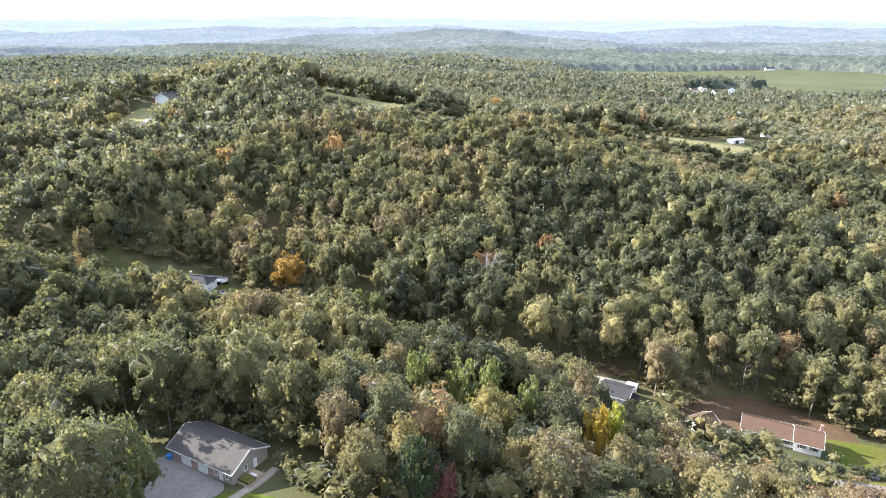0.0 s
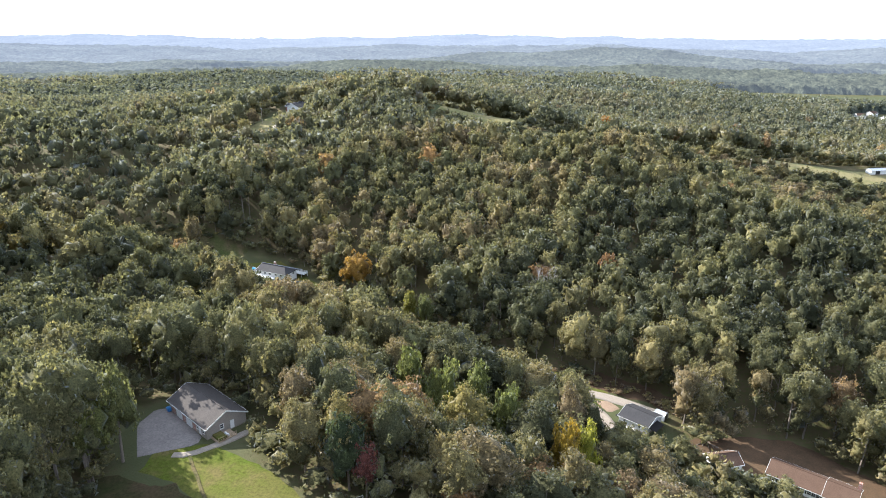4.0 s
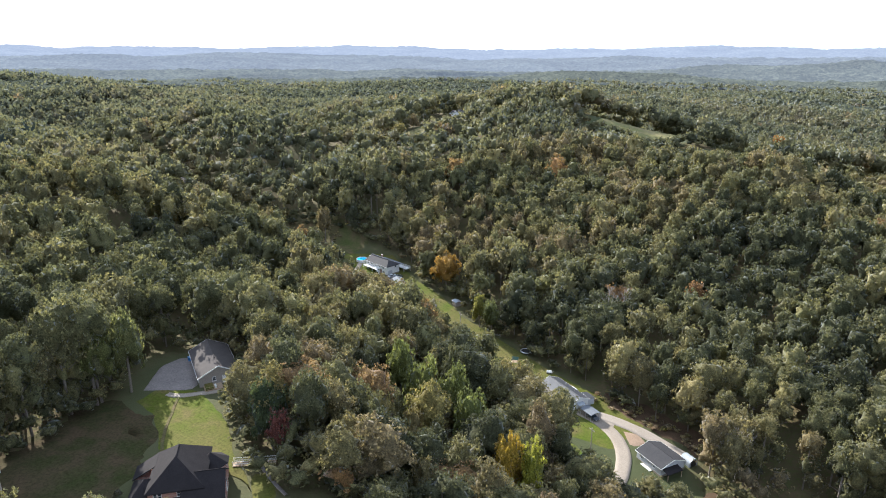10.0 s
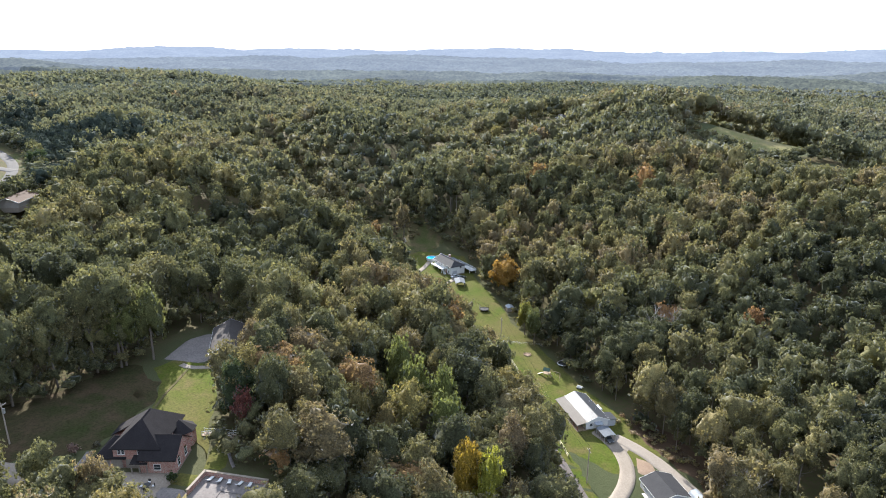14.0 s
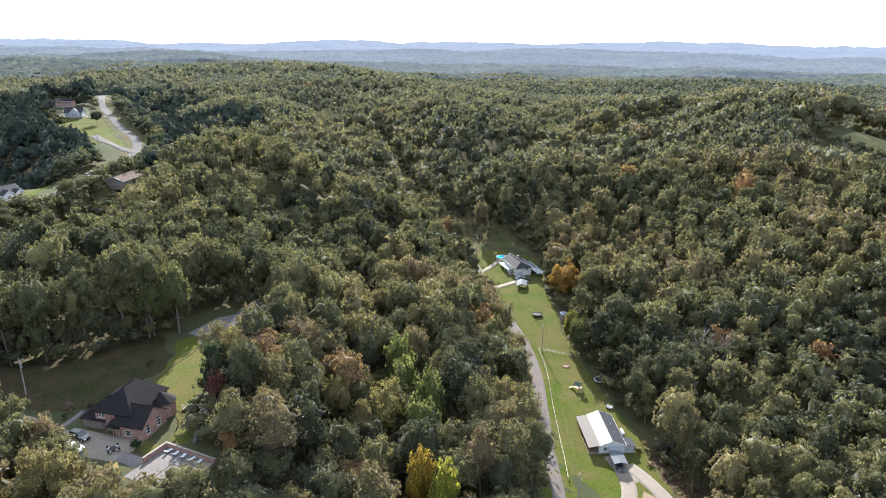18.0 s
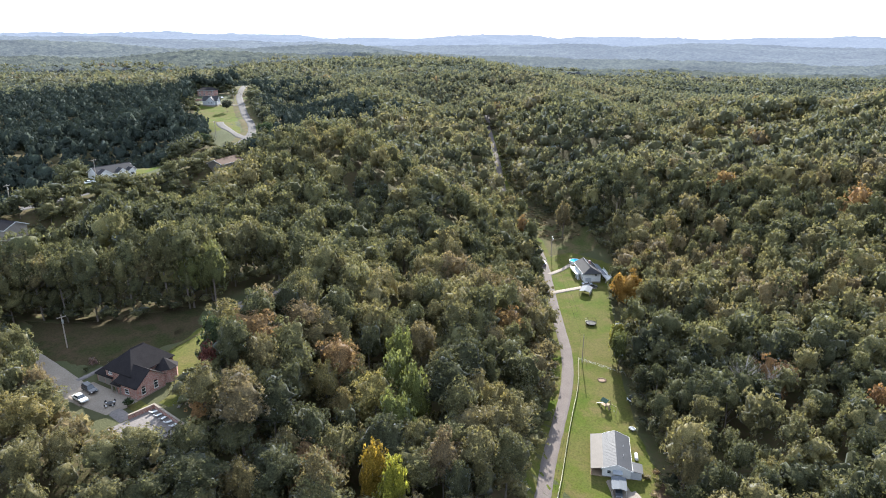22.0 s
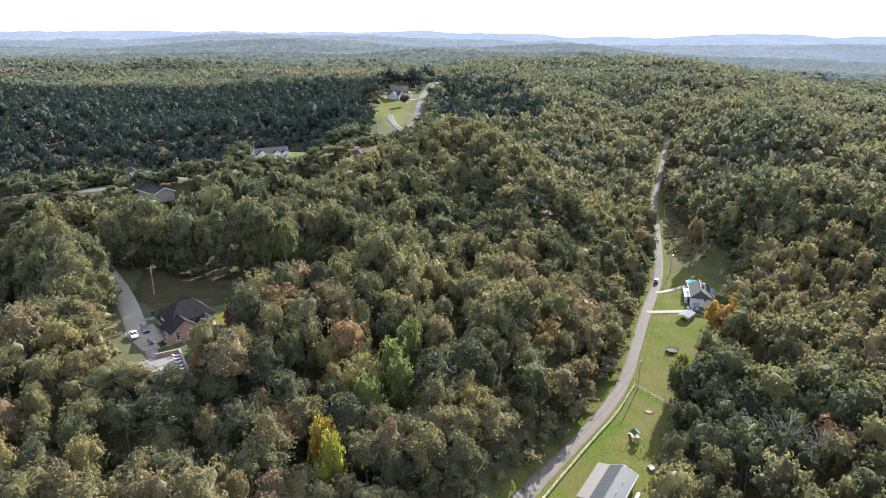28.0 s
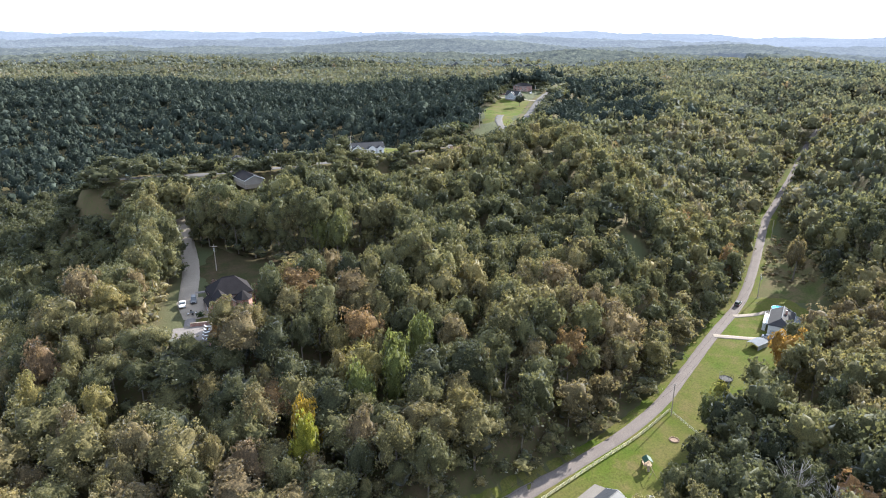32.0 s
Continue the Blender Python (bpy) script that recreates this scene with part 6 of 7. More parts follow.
paved("side_yard", "leaf-strewn bare ground behind the brown-roofed house", [(66, 162), (90, 158), (108, 152), (120, 155)], [(67, 171), (84, 179), (98, 181), (122, 162)], 20, 10, 0.13, M_LITTER, "lawn", 0.8)
tagged(ribbon("north_drive", [(-107, 228), (-109.5, 235), (-112.5, 241.5)], 2.4, 0.26, M_CONCRETE), "concrete drive to the white house", "driveway", kind="structure")
tagged(ribbon("south_drive", [(-87, 220), (-88, 228), (-89, 235.5)], 2.6, 0.26, M_CONCRETE), "concrete drive to the open shed", "driveway", kind="structure")
paved("white_house_pad", "concrete pad beside the white house", [(-92, 234.5), (-87, 233.5)], [(-90.5, 245), (-85, 241.5)], 6, 6, 0.25, M_CONCRETE, "paving")
tagged(ribbon("house_drive", [(-75, -6), (-58, 12), (-42, 27), (-34, 34.5), (-24, 43), (-14, 50.5), (-5, 57), (1, 62)], 5.6, 0.24, M_CONCRETE), "pale concrete drive to the brick house", "driveway", kind="structure")
paved("forecourt", "concrete forecourt before the brick house", [(-8.6, 60.2), (4.8, 74.2)], [(-2.5, 53.8), (8.6, 66.2)], 8, 8, 0.30, M_CONCRETE, "paving")
paved("stone_walk", "pale stone walk down to the terrace", [(5.2, 68.5), (10.5, 72.5)], [(7.2, 65.6), (12.8, 69.6)], 5, 4, 0.34, M_LOT, "paving")
paved("parking_lot", "old sun-dappled asphalt parking lot", [(-48.6, 88.6), (-40.0, 94.6), (-38.2, 97.6)], [(-56.5, 99), (-56.5, 105.5), (-53.0, 107.6)], 10, 10, 0.22, M_LOT, "parking lot")
tagged(ribbon("garden_path", [(-42, 91.4), (-38.6, 92.2), (-36, 95.5), (-33.5, 98.6), (-31.5, 102.5)], 1.7, 0.24, M_GRAVEL), "gravel path along the outbuilding", "path", kind="structure")
tagged(ribbon("worn_path", [(-38.6, 92.0), (-33, 86.4), (-27, 80), (-20, 75.5)], 0.7, 0.20, M_DRYLAWN), "worn footpath across the lawn", "path", kind="structure")
# sheet with part of the woods' shade in its colour
paved("shaded_lawn", "leaf-strewn dry grass, coloured darker for the shade of the woods", [(-50, 34), (-49, 50), (-48, 64), (-52, 76), (-52, 84)], [(-29, 41), (-20, 50), (-12, 62), (-25, 77), (-38, 84)], 18, 10, 0.11, M_SHADELAWN, "lawn", 2.2)
paved("terrace_lawn", "strip of lawn below the brick house", [(6, 76), (-2, 82)], [(10, 79.5), (2, 85)], 6, 5, 0.13, M_LAWN, "lawn", 0.3)
paved("meadow", "rough shaded meadow beyond the white house", [(-128, 237), (-160, 241), (-200, 248)], [(-126, 265), (-165, 271), (-204, 256)], 20, 10, 0.11, M_DRYLAWN, "meadow", 1.0)
paved("ridge_lawn", "mown lawn by the ridge road", [(-150, 22), (-176, 46), (-205, 60)], [(-164, 12), (-190, 26), (-214, 50)], 12, 6, 0.12, M_LAWN, "lawn", 0.6)
paved("hilltop_lawn", "green lawn on the hilltop bend", [(-270, 95), (-335, 93), (-400, 89)], [(-290, 74), (-345, 58), (-402, 58)], 14, 8, 0.14, M_LAWN, "lawn", 1.0)
tagged(ribbon("hilltop_drive", [(-262, 98), (-276, 91), (-292, 85), (-308, 81), (-318, 80)], 5.0, 0.26, M_RIDGEROAD), "grey drive off the ridge road", "driveway", kind="structure")
tagged(ribbon("hilltop_walk", [(-385, 97), (-392, 82), (-398, 62), (-404, 45), (-405, 25)], 2.6, 0.26, M_CONCRETE), "pale drive across the hilltop yard", "driveway", kind="structure")
tagged(ribbon("hill_drive", [(-230, 345), (-205, 352), (-185, 358), (-174, 362), (-176, 385), (-180, 420), (-178, 440)], 3.6, 0.25, M_GRAVEL), "pale gravel drive up to the hill house", "driveway", kind="structure")
paved("hill_lawn", "dry lawn before the hill house", [(-190, 364), (-198, 400), (-198, 432)], [(-166, 362), (-168, 398), (-168, 436)], 14, 7, 0.14, M_PASTURE, "lawn", 1.0)


# ---- fences, poles and wires ----
def plank_fence():
    h = new("fence")
    tagged(h, "weathered pale plank fence along the road", "fence")
    line = resample([(28, 168.5), (21, 173), (11, 179), (-4, 188.3), (-17, 197), (-33, 205)], 2.4)
    line[:, 1] += 0.3
    for i, (x, y) in enumerate(line):
        z = gz(x, y) + 0.12
        part("post", block(x - 0.08, x + 0.08, y - 0.08, y + 0.08, z - 0.4, z + 1.35), M_YELLOWRAIL, h)
        if i:
            px, py = line[i - 1]
            pz = gz(px, py) + 0.12
            for k in (0.40, 0.80, 1.18):
                part("rail", slab([(px, py, pz + k), (x, y, z + k), (x, y + 0.07, z + k), (px, py + 0.07, pz + k)], 0.17), M_YELLOWRAIL, h)
    w = new("wire_fence")
    tagged(w, "low wire fence on wooden posts across the lawn", "fence")
    pts = [(-33 + 2.2 * k, 205.6 + 1.75 * k) for k in range(7)]
    for i, (x, y) in enumerate(pts):
        z = gz(x, y) + 0.1
        part("post", cyl(0.06, 0.05, z - 0.3, z + 1.2, 6, x, y), M_POLE, w)
        if i:
            px, py = pts[i - 1]
            for k in (0.5, 0.8, 1.1):
                part("wire", rod((px, py, gz(px, py) + 0.1 + k), (x, y, z + k), 0.02, 3), M_STEEL, w)


def utility_pole(x, y, height, yaw=0.0, transformer=False, label="tall weathered wooden utility pole"):
    p = thing("utility_pole", label, "utility pole", x, y, yaw, None, "utility poles")
    part("shaft", cyl(0.17, 0.11, -0.5, height, 9), M_POLE, p)
    part("crossarm", block(-0.06, 0.06, -1.1, 1.1, height - 0.75, height - 0.6), M_POLE, p)
    for y0 in (-1.0, -0.4, 0.4, 1.0):
        part("insulator", cyl(0.05, 0.03, height - 0.6, height - 0.42, 6, 0.0, y0), M_STEEL, p)
    if transformer:
        part("transformer", cyl(0.26, 0.26, height - 2.3, height - 1.3, 12, 0.42, 0.0), M_STEEL, p, "grey steel transformer can")
    return (x, y, gz(x, y) + height - 0.5)


def tube(points, r, n=3):
    """One bent tube through the points."""
    bm = bmesh.new()
    rings = []
    for i, q in enumerate(points):
        d = (points[min(i + 1, len(points) - 1)] - points[max(i - 1, 0)]).normalized()
        u = d.cross(Vector((0, 0, 1))).normalized()
        w = d.cross(u)
        rings.append([bm.verts.new(q + r * (math.cos(6.2832 * k / n) * u + math.sin(6.2832 * k / n) * w)) for k in range(n)])
    for a, b in zip(rings[:-1], rings[1:]):
        for k in range(n):
            bm.faces.new((a[k], a[(k + 1) % n], b[(k + 1) % n], b[k]))
    bm.faces.new(rings[0][::-1])
    bm.faces.new(rings[-1])
    return bm


def wires(name, a, b, sag, offs=(-0.9, 0.9)):
    for o in offs:
        d = (Vector(b) - Vector(a)).to_2d().normalized()
        side = Vector((-d.y, d.x, 0)) * o
        pts = [Vector(a).lerp(Vector(b), i / 12) + side - Vector((0, 0, sag * 4 * (i / 12) * (1 - i / 12))) for i in range(13)]
        w = thing(name, "thin black overhead power line between poles", "power line", 0, 0, 0, 0.0, "power lines")
        part("cable", tube(pts, 0.022), M_CABLE, w)


plank_fence()
pa = utility_pole(-31.6, 206.0, 10.8, 60, label="wooden utility pole at the end of the plank fence")
pb = utility_pole(-128.0, 238.5, 10.5, 70, True)
pc = utility_pole(38.0, 163.5, 10.8, 60)
pd = utility_pole(-196, 250.5, 10.5, 75)
wires("power_line", pa, pb, 1.6)
wires("power_line", pc, pa, 1.4)
wires("power_line", pb, pd, 1.2)
utility_pole(-28.6, 50.1, 9.8, 30, True, "pale utility pole with transformer by the drive")
qs = [utility_pole(x, y, 10.5, 40, k % 2 == 0) for k, (x, y) in enumerate(((-136, 8), (-172, 32), (-222, 60), (-262, 80), (-318, 112), (-352, 112), (-402, 88), (-446, 112)))]
for a, b in zip(qs[:-1], qs[1:]):
    wires("power_line", a, b, 1.0)
utility_pole(-192, 405, 10.5, 10)
utility_pole(120, 402, 10.5, 10)


# ---- vehicles ----
CAR_PAINTS = {"white": paint("white_car_paint", (0.75, 0.75, 0.74)), "black": paint("black_car_paint", (0.02, 0.022, 0.028)), "silver": paint("silver_car_paint", (0.38, 0.39, 0.41)),
              "dark": paint("dark_grey_car_paint", (0.07, 0.075, 0.085))}
M_TAIL = paint("red_lamp", (0.35, 0.02, 0.02))


def car(x, y, yaw, tone_name, label, suv=False, lift=0.3):
    c = thing("car", label, "car", x, y, yaw, gz(x, y) + lift, "parked cars")
    hgt, L = (1.75, 4.8) if suv else (1.45, 4.6)
    body = CAR_PAINTS[tone_name]
    prof = [(-L / 2, 0.35), (-L / 2 + 0.05, 0.85), (-L / 2 + 0.9, 0.95), (L / 2 - 1.2, 0.95), (L / 2 - 0.1, 0.80), (L / 2, 0.40)]
    bm = bmesh.new()
    solid(bm, [(px, -0.9, z) for px, z in prof], [(px, 0.9, z) for px, z in prof])
    bmesh.ops.bevel(bm, geom=bm.edges[:], offset=0.07, segments=1, affect="EDGES")
    part("body", bm, body, c)
    back = -L / 2 + (0.15 if suv else 0.7)
    low = [(back, -0.84, 0.95), (L / 2 - 1.25, -0.84, 0.95), (L / 2 - 1.25, 0.84, 0.95), (back, 0.84, 0.95)]
    high = [(back + (0.25 if suv else 0.6), -0.66, hgt - 0.06), (L / 2 - 2.1, -0.66, hgt - 0.06), (L / 2 - 2.1, 0.66, hgt - 0.06), (back + (0.25 if suv else 0.6), 0.66, hgt - 0.06)]
    part("cabin_glass", solid(bmesh.new(), low, high), M_GLASS, c, "dark tinted glass")
    part("roof", solid(bmesh.new(), [(q[0], q[1] * 1.02, hgt - 0.058) for q in high], [(q[0] * 0.96, q[1] * 0.92, hgt) for q in high]), body, c)
    for px in (-L / 2 + 0.85, L / 2 - 0.9):
        for s in (-1, 1):
            w = part("wheel", rod((px, s * 0.74, 0.33), (px, s * 0.93, 0.33), 0.33, 14), M_RUBBER, c)
            part("rim", rod((px, s * 0.90, 0.33), (px, s * 0.945, 0.33), 0.2, 10), M_STEEL, w)
    for s in (-1, 1):
        part("headlight", block(L / 2 - 0.12, L / 2 + 0.02, s * 0.66 - 0.18, s * 0.66 + 0.18, 0.6, 0.75), M_STEEL, c)
        part("tail_light", block(-L / 2 - 0.02, -L / 2 + 0.1, s * 0.68 - 0.15, s * 0.68 + 0.15, 0.62, 0.8), M_TAIL, c)


car(-3.4, 60.6, 38, "black", "black SUV parked on the concrete forecourt", True)
car(0.4, 59.4, 38, "white", "white saloon car parked on the concrete forecourt")
car(30.6, 184.3, -27, "dark", "dark car under the carport")
car(-118.6, 230.4, 160, "dark", "dark car on the road by the white house", True)
car(-90.5, 238.6, 75, "silver", "silver car beside the white house")
car(-87.8, 239.6, 75, "dark", "dark car beside the white house")
car(-218, 74, 30, "white", "white car beside the ridge road")
car(-212, 72, 30, "silver", "silver car beside the ridge road")
car(-168, 30, 120, "white", "white car on the drive of the grey house")
car(-434, 78, 10, "white", "white car by the red brick house")
car(112.6, 139.5, 60, "dark", "dark car on the lawn near the brown-roofed house")


# ---- yard things ----
def trampoline(x, y, net):
    t = thing("trampoline", "round trampoline with net on thin poles" if net else "round trampoline with a dark mat in the shade", "trampoline", x, y, 15)
    n = 20
    part("mat", cyl(1.75, 1.75, 0.80, 0.83, n), M_RUBBER, t)
    bm, bm2 = bmesh.new(), bmesh.new()
    for i in range(n):
        a, b = 6.2832 * i / n, 6.2832 * (i + 1) / n
        rod((1.95 * math.cos(a), 1.95 * math.sin(a), 0.82), (1.95 * math.cos(b), 1.95 * math.sin(b), 0.82), 0.17, 6, bm)
    part("edge_pad", bm, M_RUBBER if net else M_STEEL, t)
    for i in range(6):
        a = 6.2832 * i / 6
        p = Vector((2.1 * math.cos(a), 2.1 * math.sin(a), 0))
        part("leg", rod(p - Vector((0, 0, 0.1)), p + Vector((0, 0, 0.8)), 0.03, 5), M_STEEL, t)
        if net:
            part("net_pole", rod(p + Vector((0, 0, 0.8)), p + Vector((0, 0, 2.5)), 0.03, 5), M_BLACK, t)
    if net:
        for i in range(24):
            a, b = 6.2832 * i / 24, 6.2832 * (i + 1) / 24
            for z in (1.2, 1.8, 2.4):
                rod((2.1 * math.cos(a), 2.1 * math.sin(a), z), (2.1 * math.cos(b), 2.1 * math.sin(b), z), 0.02, 3, bm2)
            rod((2.1 * math.cos(a), 2.1 * math.sin(a), 0.85), (2.1 * math.cos(a), 2.1 * math.sin(a), 2.4), 0.012, 3, bm2)
        part("net", bm2, M_BLACK, t)
    else:
        bm2.free()


trampoline(-56.2, 222.4, True)
trampoline(-5.8, 210.6, False)


def playset():
    p = thing("playset", "wooden playset with board canopy, slide and swings", "playset", -4.8, 200.2, 20)
    for x in (-1.0, 1.0):
        for y in (-1.0, 1.0):
            part("post", block(x - 0.06, x + 0.06, y - 0.06, y + 0.06, -0.1, 2.6), M_WOOD, p)
    part("platform", block(-1.1, 1.1, -1.1, 1.1, 1.3, 1.4), M_WOOD, p)
    for s in (-1, 1):
        part("canopy", slab([(-1.2, s * 1.2, 2.5), (1.2, s * 1.2, 2.5), (1.2, 0, 3.3), (-1.2, 0, 3.3)], 0.05), M_GREENPLAY, p, "dark green canopy")
    part("slide", solid(bmesh.new(), [(-1.1, -0.35, 1.3), (-1.1, 0.35, 1.3), (-3.4, 0.35, 0.05), (-3.4, -0.35, 0.05)], [(-1.1, -0.35, 1.42), (-1.1, 0.35, 1.42), (-3.4, 0.35, 0.17), (-3.4, -0.35, 0.17)]), M_YELLOWRAIL, p, "yellow slide")
    part("swing_beam", rod((1.0, 0, 2.4), (4.6, 0, 2.4), 0.07, 6), M_WOOD, p)
    for s in (-1, 1):
        part("swing_leg", rod((4.6, 0, 2.4), (4.9, s * 1.2, -0.1), 0.06, 6), M_WOOD, p)
    for x in (2.0, 3.4):
        sw = part("swing_seat", block(x - 0.25, x + 0.25, -0.12, 0.12, 0.5, 0.54), M_GREENPLAY, p)
        for d in (-0.22, 0.22):
            part("chain", rod((x + d, 0, 0.54), (x + d, 0, 2.36), 0.015, 3), M_STEEL, sw)
    part("ladder", solid(bmesh.new(), [(1.1, -0.4, 1.3), (1.1, 0.4, 1.3), (1.7, 0.4, 0.0), (1.7, -0.4, 0.0)], [(1.2, -0.4, 1.3), (1.2, 0.4, 1.3), (1.8, 0.4, 0.0), (1.8, -0.4, 0.0)]), M_WOOD, p)


playset()


def fire_pit(x, y):
    """A ring of stones round ashes."""
    t = thing("fire_pit", "ring of grey stones round a bare fire pit on the lawn", "fire pit", x, y)
    part("ashes", cyl(1.15, 1.05, 0.02, 0.17, 16), M_DIRT, t, "bare ashes")
    for k in range(12):
        a = 6.2832 * k / 12
        c, n = math.cos(a), math.sin(a)
        part("stone", cyl(0.30 + 0.05 * (k % 3), 0.20, 0.0, 0.34 + 0.04 * (k % 2), 6, 1.25 * c, 1.25 * n), M_DIRT, t)


def garden_cart(x, y, yaw):
    c = thing("garden_cart", "small white garden cart behind the farmhouse", "cart", x, y, yaw)
    part("tray", block(-0.9, 0.9, -0.55, 0.55, 0.42, 0.50), M_TRIM, c)
    for q in ((-0.9, 0.9, -0.55, -0.50), (-0.9, 0.9, 0.50, 0.55), (-0.9, -0.85, -0.5, 0.5), (0.85, 0.9, -0.5, 0.5)):
        part("side", block(*q, 0.503, 0.85), M_TRIM, c)
    for px in (-0.6, 0.6):
        for py in (-0.62, 0.62):
            bm = bmesh.new()
            rod((px, py - 0.06, 0.26), (px, py + 0.06, 0.26), 0.26, 12, bm)
            part("wheel", bm, M_RUBBER, c)
    part("handle", rod((0.9, 0, 0.46), (1.6, 0, 0.9), 0.03, 6), M_STEEL, c)


fire_pit(-19.3, 207.0)
garden_cart(7.6, 202.1, 20)


def patio_set(x, y, yaw):
    t = thing("patio_table", "round dark patio table before the brick house", "table", x, y, yaw, gz(x, y) + 0.3)
    part("tabletop", cyl(0.7, 0.7, 0.70, 0.74, 16), M_BLACK, t)
    part("pedestal", cyl(0.08, 0.06, 0.0, 0.70, 8), M_BLACK, t)
    part("foot", cyl(0.35, 0.3, 0.0, 0.05, 12), M_BLACK, t)
    for k in range(4):
        a = radians(yaw + 90 * k + 30)
        c = thing("patio_chair", "dark metal patio chair", "chair", x + 1.15 * math.cos(a), y + 1.15 * math.sin(a), math.degrees(a), gz(x, y) + 0.3, "patio chairs")
        part("seat", block(-0.25, 0.25, -0.25, 0.25, 0.42, 0.47), M_CUSHION, c)
        part("backrest", block(0.22, 0.27, -0.25, 0.25, 0.47, 0.95), M_BLACK, c)
        for px in (-0.22, 0.22):
            for py in (-0.22, 0.22):
                part("leg", block(px - 0.02, px + 0.02, py - 0.02, py + 0.02, 0.0, 0.42), M_BLACK, c)


patio_set(4.6, 66.4, 20)

paved("courtyard_lawn", "small shaded lawn between house and terrace", [(2.6, 72.4), (7.6, 76.6)], [(5.4, 69.2), (10.2, 73.2)], 6, 5, 0.16, M_LAWN, "lawn", 0.3)
tagged(ribbon("front_walk", [(-14.6, 61.6), (-12.4, 60.2), (-10.8, 58.4), (-9.0, 56.6)], 1.1, 0.30, M_LOT), "pale curved stone walk beside the brick house", "path", kind="structure")
tagged(ribbon("edge_path", [(-5.5, 86.5), (-1.0, 84.6), (4.0, 82.8), (9.6, 81.4)], 0.6, 0.26, M_LOT), "narrow stone edging along the lawn", "path", kind="structure")


def shrub(x, y, radius, colour, label, seed):
    """A low garden bush: a few stems under a loose crown."""
    t = thing("shrub", label, "shrub", x, y, 40 * seed)
    cv, cf = crown(700 + seed, 9, 420, 0.085)
    part_mesh = mesh_from("foliage", cv * np.array((radius, radius, radius * 0.9)) + np.array((0, 0, radius * 0.95)), cf, leaf_material("shrub_leaves", "", colour), True)
    ob = new("foliage", part_mesh)
    ob.parent = t
    for k in range(3):
        part("stem", rod((0.1 * k - 0.1, 0, -0.2), (0.5 * radius * math.cos(2.1 * k), 0.5 * radius * math.sin(2.1 * k), radius), 0.03, 5), M_BARK, t)


shrub(-16.0, 59.0, 1.3, (0.22, 0.15, 0.13), "pale pinkish garden shrub beside the walk", 1)
shrub(-13.2, 57.8, 0.8, (0.09, 0.10, 0.05), "low green garden shrub beside the walk", 2)
shrub(-14.9, 63.2, 0.9, (0.10, 0.09, 0.06), "low brownish garden shrub beside the house", 3)
shrub(6.0, 70.6, 1.3, (0.05, 0.07, 0.03), "dark round shrub at the corner of the brick house", 4)

for line, wide in (([(-84, 471), (-55, 472), (-28, 473)], 22), ([(-8, 436), (6, 441), (20, 447)], 20), ([(68, 424), (80, 428), (94, 434)], 20), ([(126, 435), (156, 432), (186, 430), (210, 440)], 24)):
    tagged(ribbon("pasture", line, wide, 0.15, M_PASTURE, 3.0, 0.8), "pale sunburnt pasture between woods on the north ridge", "field", kind="structure")


# ---- trees that stand out ----
def lone_tree(x, y, height, radius, colour, label, seed, base=0.30, pointed=0.0):
    t = thing("tree", label, "tree", x, y, 37 * seed % 360)
    cv, cf = crown(500 + seed, 17, 1500, 0.052, pointed)
    half = height * (1 - base) / 2
    cv = cv * np.array((radius, radius, half)) + np.array((0, 0, height - half))
    tv, tf = stem(520 + seed, height * 0.95, 0.016 * height, 7)
    for nm, v, f, mat in (("trunk", tv, tf, M_BARK), ("crown", cv, cf, leaf_material("leaves_" + label.split()[0], "", colour) if colour else M_LEAF)):
        ob = new(nm, mesh_from(nm, v, f, mat, True))
        ob.parent = t
    return t


lone_tree(-50.2, 87.2, 48.5 - gz(-50.2, 87.2), 4.3, (0.130, 0.136, 0.058), "tall slender broadleaf tree beside the parking lot", 1, 0.12)
lone_tree(-51.4, 80.6, 48.5 - gz(-51.4, 80.6), 4.3, (0.130, 0.140, 0.052), "tall slender broadleaf tree at the edge of the lawn", 2, 0.15)
lone_tree(-55.6, 86.0, 47.5 - gz(-55.6, 86.0), 4.0, (0.130, 0.138, 0.055), "olive broadleaf tree at the edge of the parking lot", 3, 0.15)
lone_tree(0.4, 88.6, 12.0, 2.5, (0.155, 0.062, 0.052), "dark red maple beside the brick house lawn", 4, 0.2)
lone_tree(-3.5, 90.0, 16.0, 4.4, (0.055, 0.070, 0.035), "dark green cedar beside the lawn", 5, 0.05, 0.5)
lone_tree(33.8, 121.8, 22.5, 4.2, (0.30, 0.21, 0.035), "golden yellow tree on the slope", 6, 0.15, 0.8)
lone_tree(38.5, 125.0, 21.5, 3.7, (0.24, 0.24, 0.040), "yellow green tree on the slope", 7, 0.15, 0.8)
lone_tree(4.0, 133.0, 22.0, 4.6, (0.135, 0.150, 0.052), "bright green tulip tree on the slope", 8, 0.1, 0.5)
lone_tree(11.0, 136.0, 22.0, 4.3, (0.135, 0.150, 0.052), "bright green tulip tree on the slope", 9, 0.1, 0.5)
lone_tree(20.0, 129.0, 22.0, 4.6, (0.135, 0.150, 0.052), "bright green tulip tree on the slope", 10, 0.1, 0.5)
lone_tree(-5.8, 135.4, 22.0, 4.4, (0.135, 0.150, 0.052), "bright green tulip tree on the slope", 11, 0.1, 0.5)
lone_tree(-61.0, 240.0, 17.5, 6.6, (0.27, 0.165, 0.045), "golden orange tree at the edge of the lawn", 12, 0.08)
lone_tree(-79.0, 262.0, 16.0, 4.2, (0.23, 0.20, 0.045), "yellow tree behind the white house", 13, 0.1)
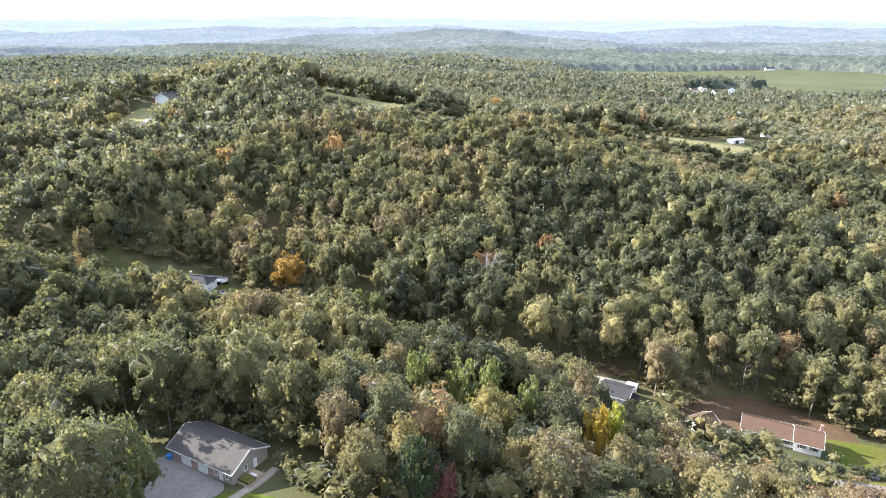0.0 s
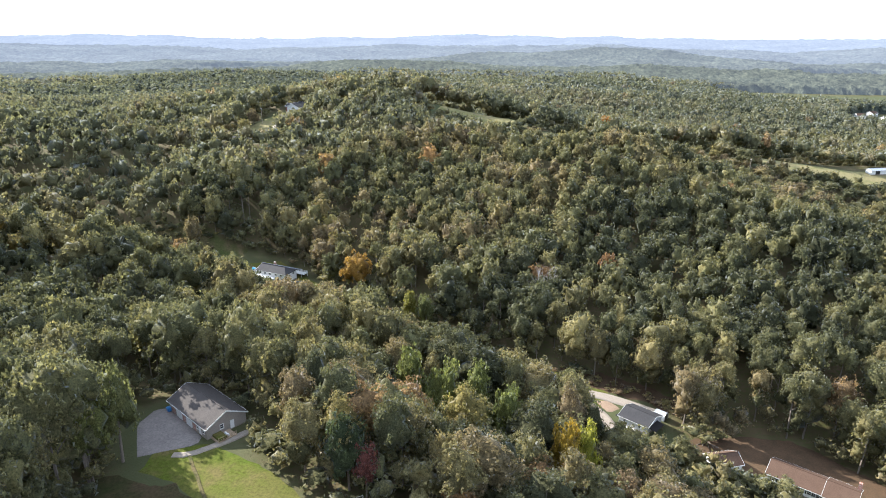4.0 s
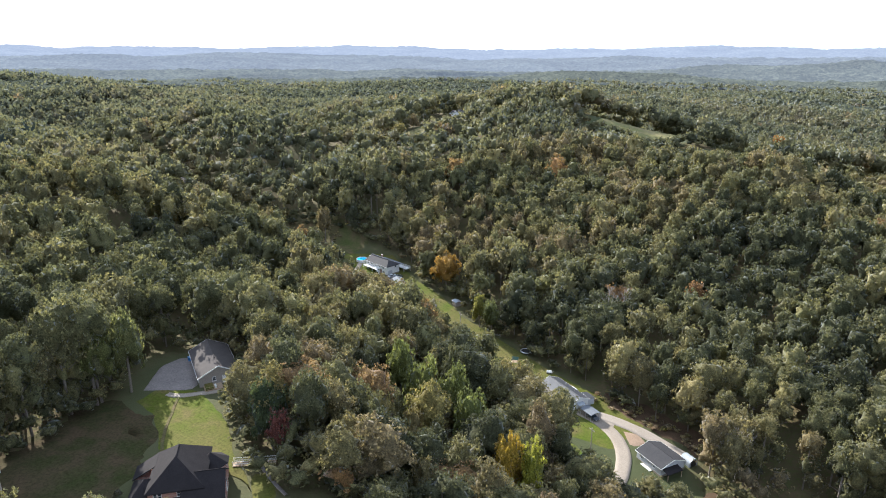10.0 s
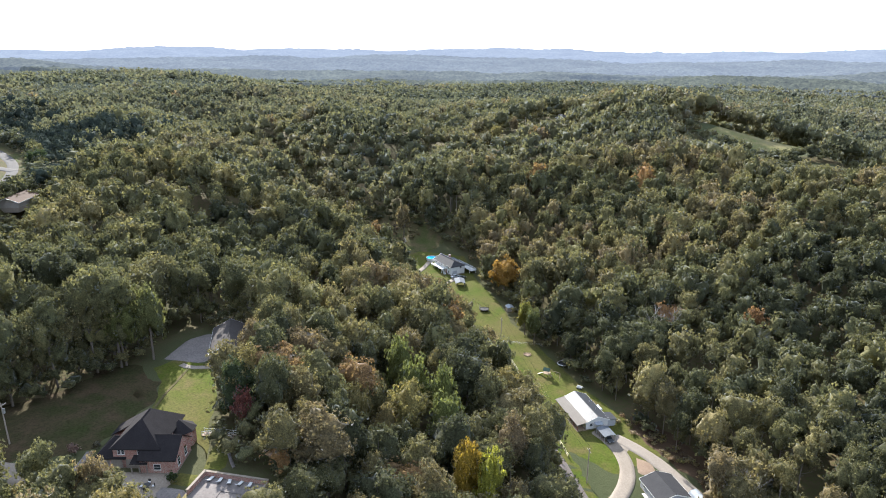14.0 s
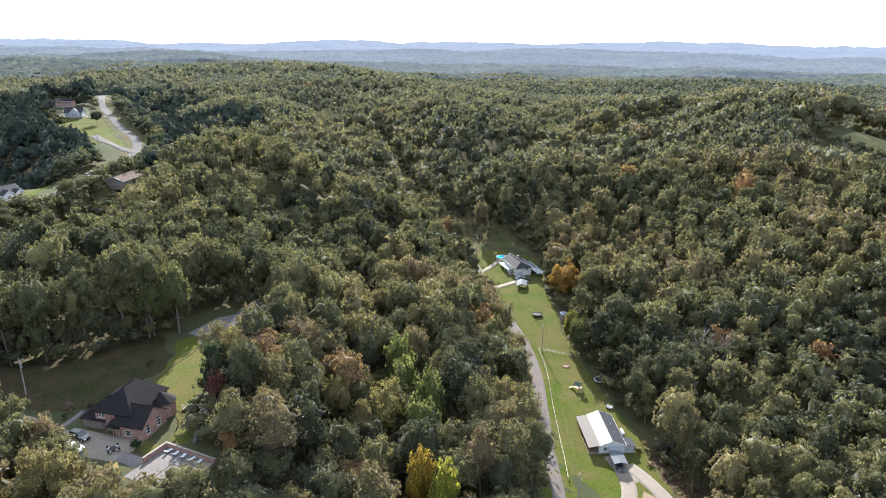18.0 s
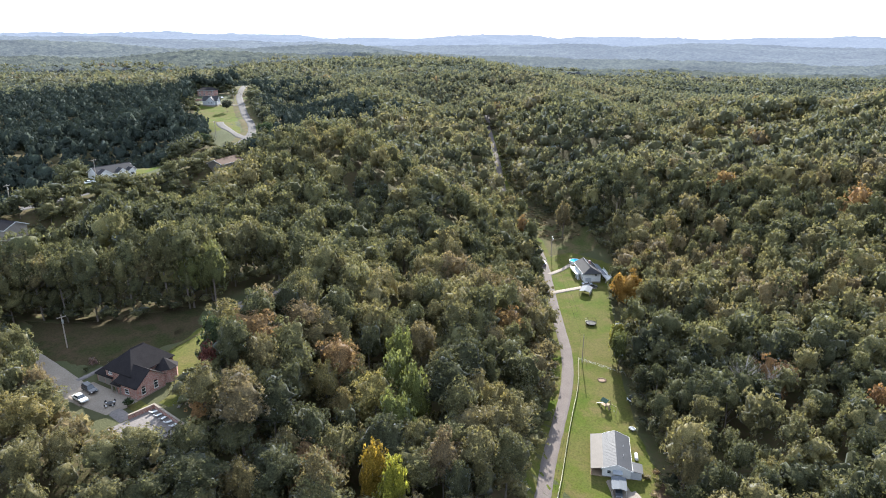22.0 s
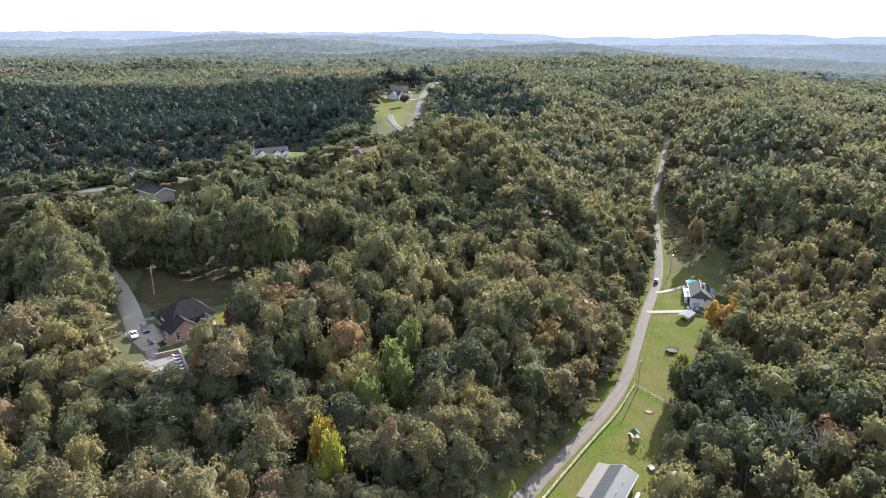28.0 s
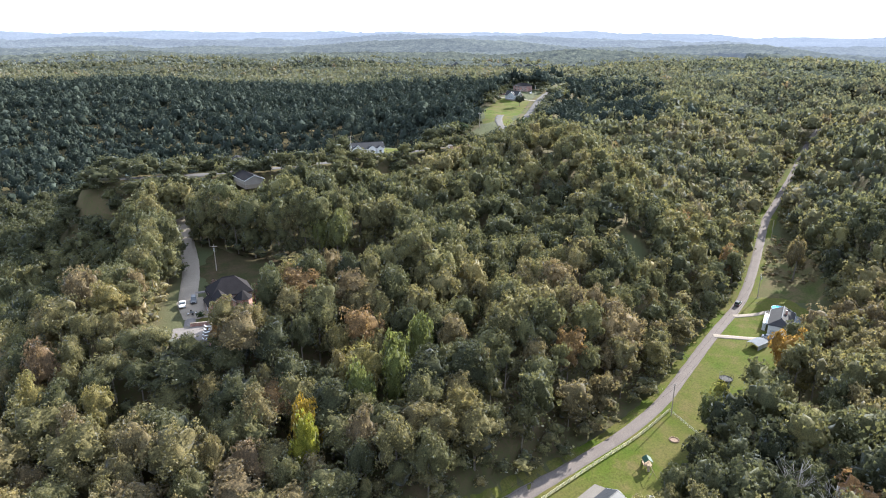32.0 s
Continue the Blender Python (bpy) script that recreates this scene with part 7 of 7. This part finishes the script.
lone_tree(37.0, 457.0, 16.0, 5.0, (0.27, 0.13, 0.035), "orange tree on the north ridge", 14, 0.1)
lone_tree(-30.5, 218.6, 14.0, 3.0, (0.17, 0.165, 0.045), "yellow green tree on the lawn near the shed", 15, 0.05)
lone_tree(-23.5, 215.5, 15.0, 3.6, (0.11, 0.122, 0.05), "olive broadleaf tree at the edge of the lawn", 16, 0.08)
lone_tree(-148.0, 254.0, 20.0, 4.0, None, "tall broadleaf tree in the meadow", 17, 0.1)
lone_tree(-242.0, 74.0, 8.5, 4.4, (0.050, 0.070, 0.035), "round dark green tree beside the ridge road", 18, 0.05)
lone_tree(-262.0, 108.0, 10.0, 5.0, (0.050, 0.070, 0.035), "round dark green tree beside the ridge road", 19, 0.05)
lone_tree(-362.0, 84.0, 9.0, 4.0, (0.060, 0.065, 0.045), "round dark tree on the hilltop lawn", 20, 0.15)
lone_tree(-181.0, 362.0, 11.0, 4.0, None, "round tree on the hill lawn", 21, 0.1)
lone_tree(-191.0, 392.0, 12.0, 4.0, None, "round tree on the hill lawn", 22, 0.1)


def bare_tree(x, y, height, seed):
    """A dead tree: trunk, limbs and twigs."""
    rng = random.Random(seed)
    t = thing("bare_tree", "leafless pale grey tree among the green woods", "tree", x, y)
    part("trunk", tube([Vector((0, 0, -0.5)), Vector((0.2, 0.1, height * 0.5)), Vector((0.1, 0.3, height))], 0.11, 6), M_DEAD, t)
    for i in range(16):
        z = height * rng.uniform(0.35, 0.9)
        a = rng.uniform(0, 6.28)
        d = Vector((math.cos(a), math.sin(a), rng.uniform(1.2, 2.2))).normalized() * 1.25
        L = (height - z) * 0.42 + 1.5
        o = Vector((0.2, 0.15, z))
        limb = part("limb", tube([o, o + d * L * 0.5, o + d * L + Vector((0, 0, 0.4))], 0.042, 4), M_DEAD, t)
        for k in range(3):
            b = rng.uniform(0, 6.28)
            q = o + d * L * rng.uniform(0.4, 0.9)
            part("twig", tube([q, q + Vector((math.cos(b), math.sin(b), 0.8)) * L * 0.3, q + Vector((math.cos(b), math.sin(b), 1.0)) * L * 0.55], 0.02, 3), M_DEAD, limb)


M_DEAD = surface("dead_wood", (0.25, 0.225, 0.20), (0.36, 0.33, 0.30), 2.0, 0.9)
for k, (x, y, z) in enumerate(((16.7, 230.0, 19), (69.0, 176.5, 15), (72.5, 178.0, 16), (20.5, 236.0, 17))):
    bare_tree(x, y, z, 600 + k)
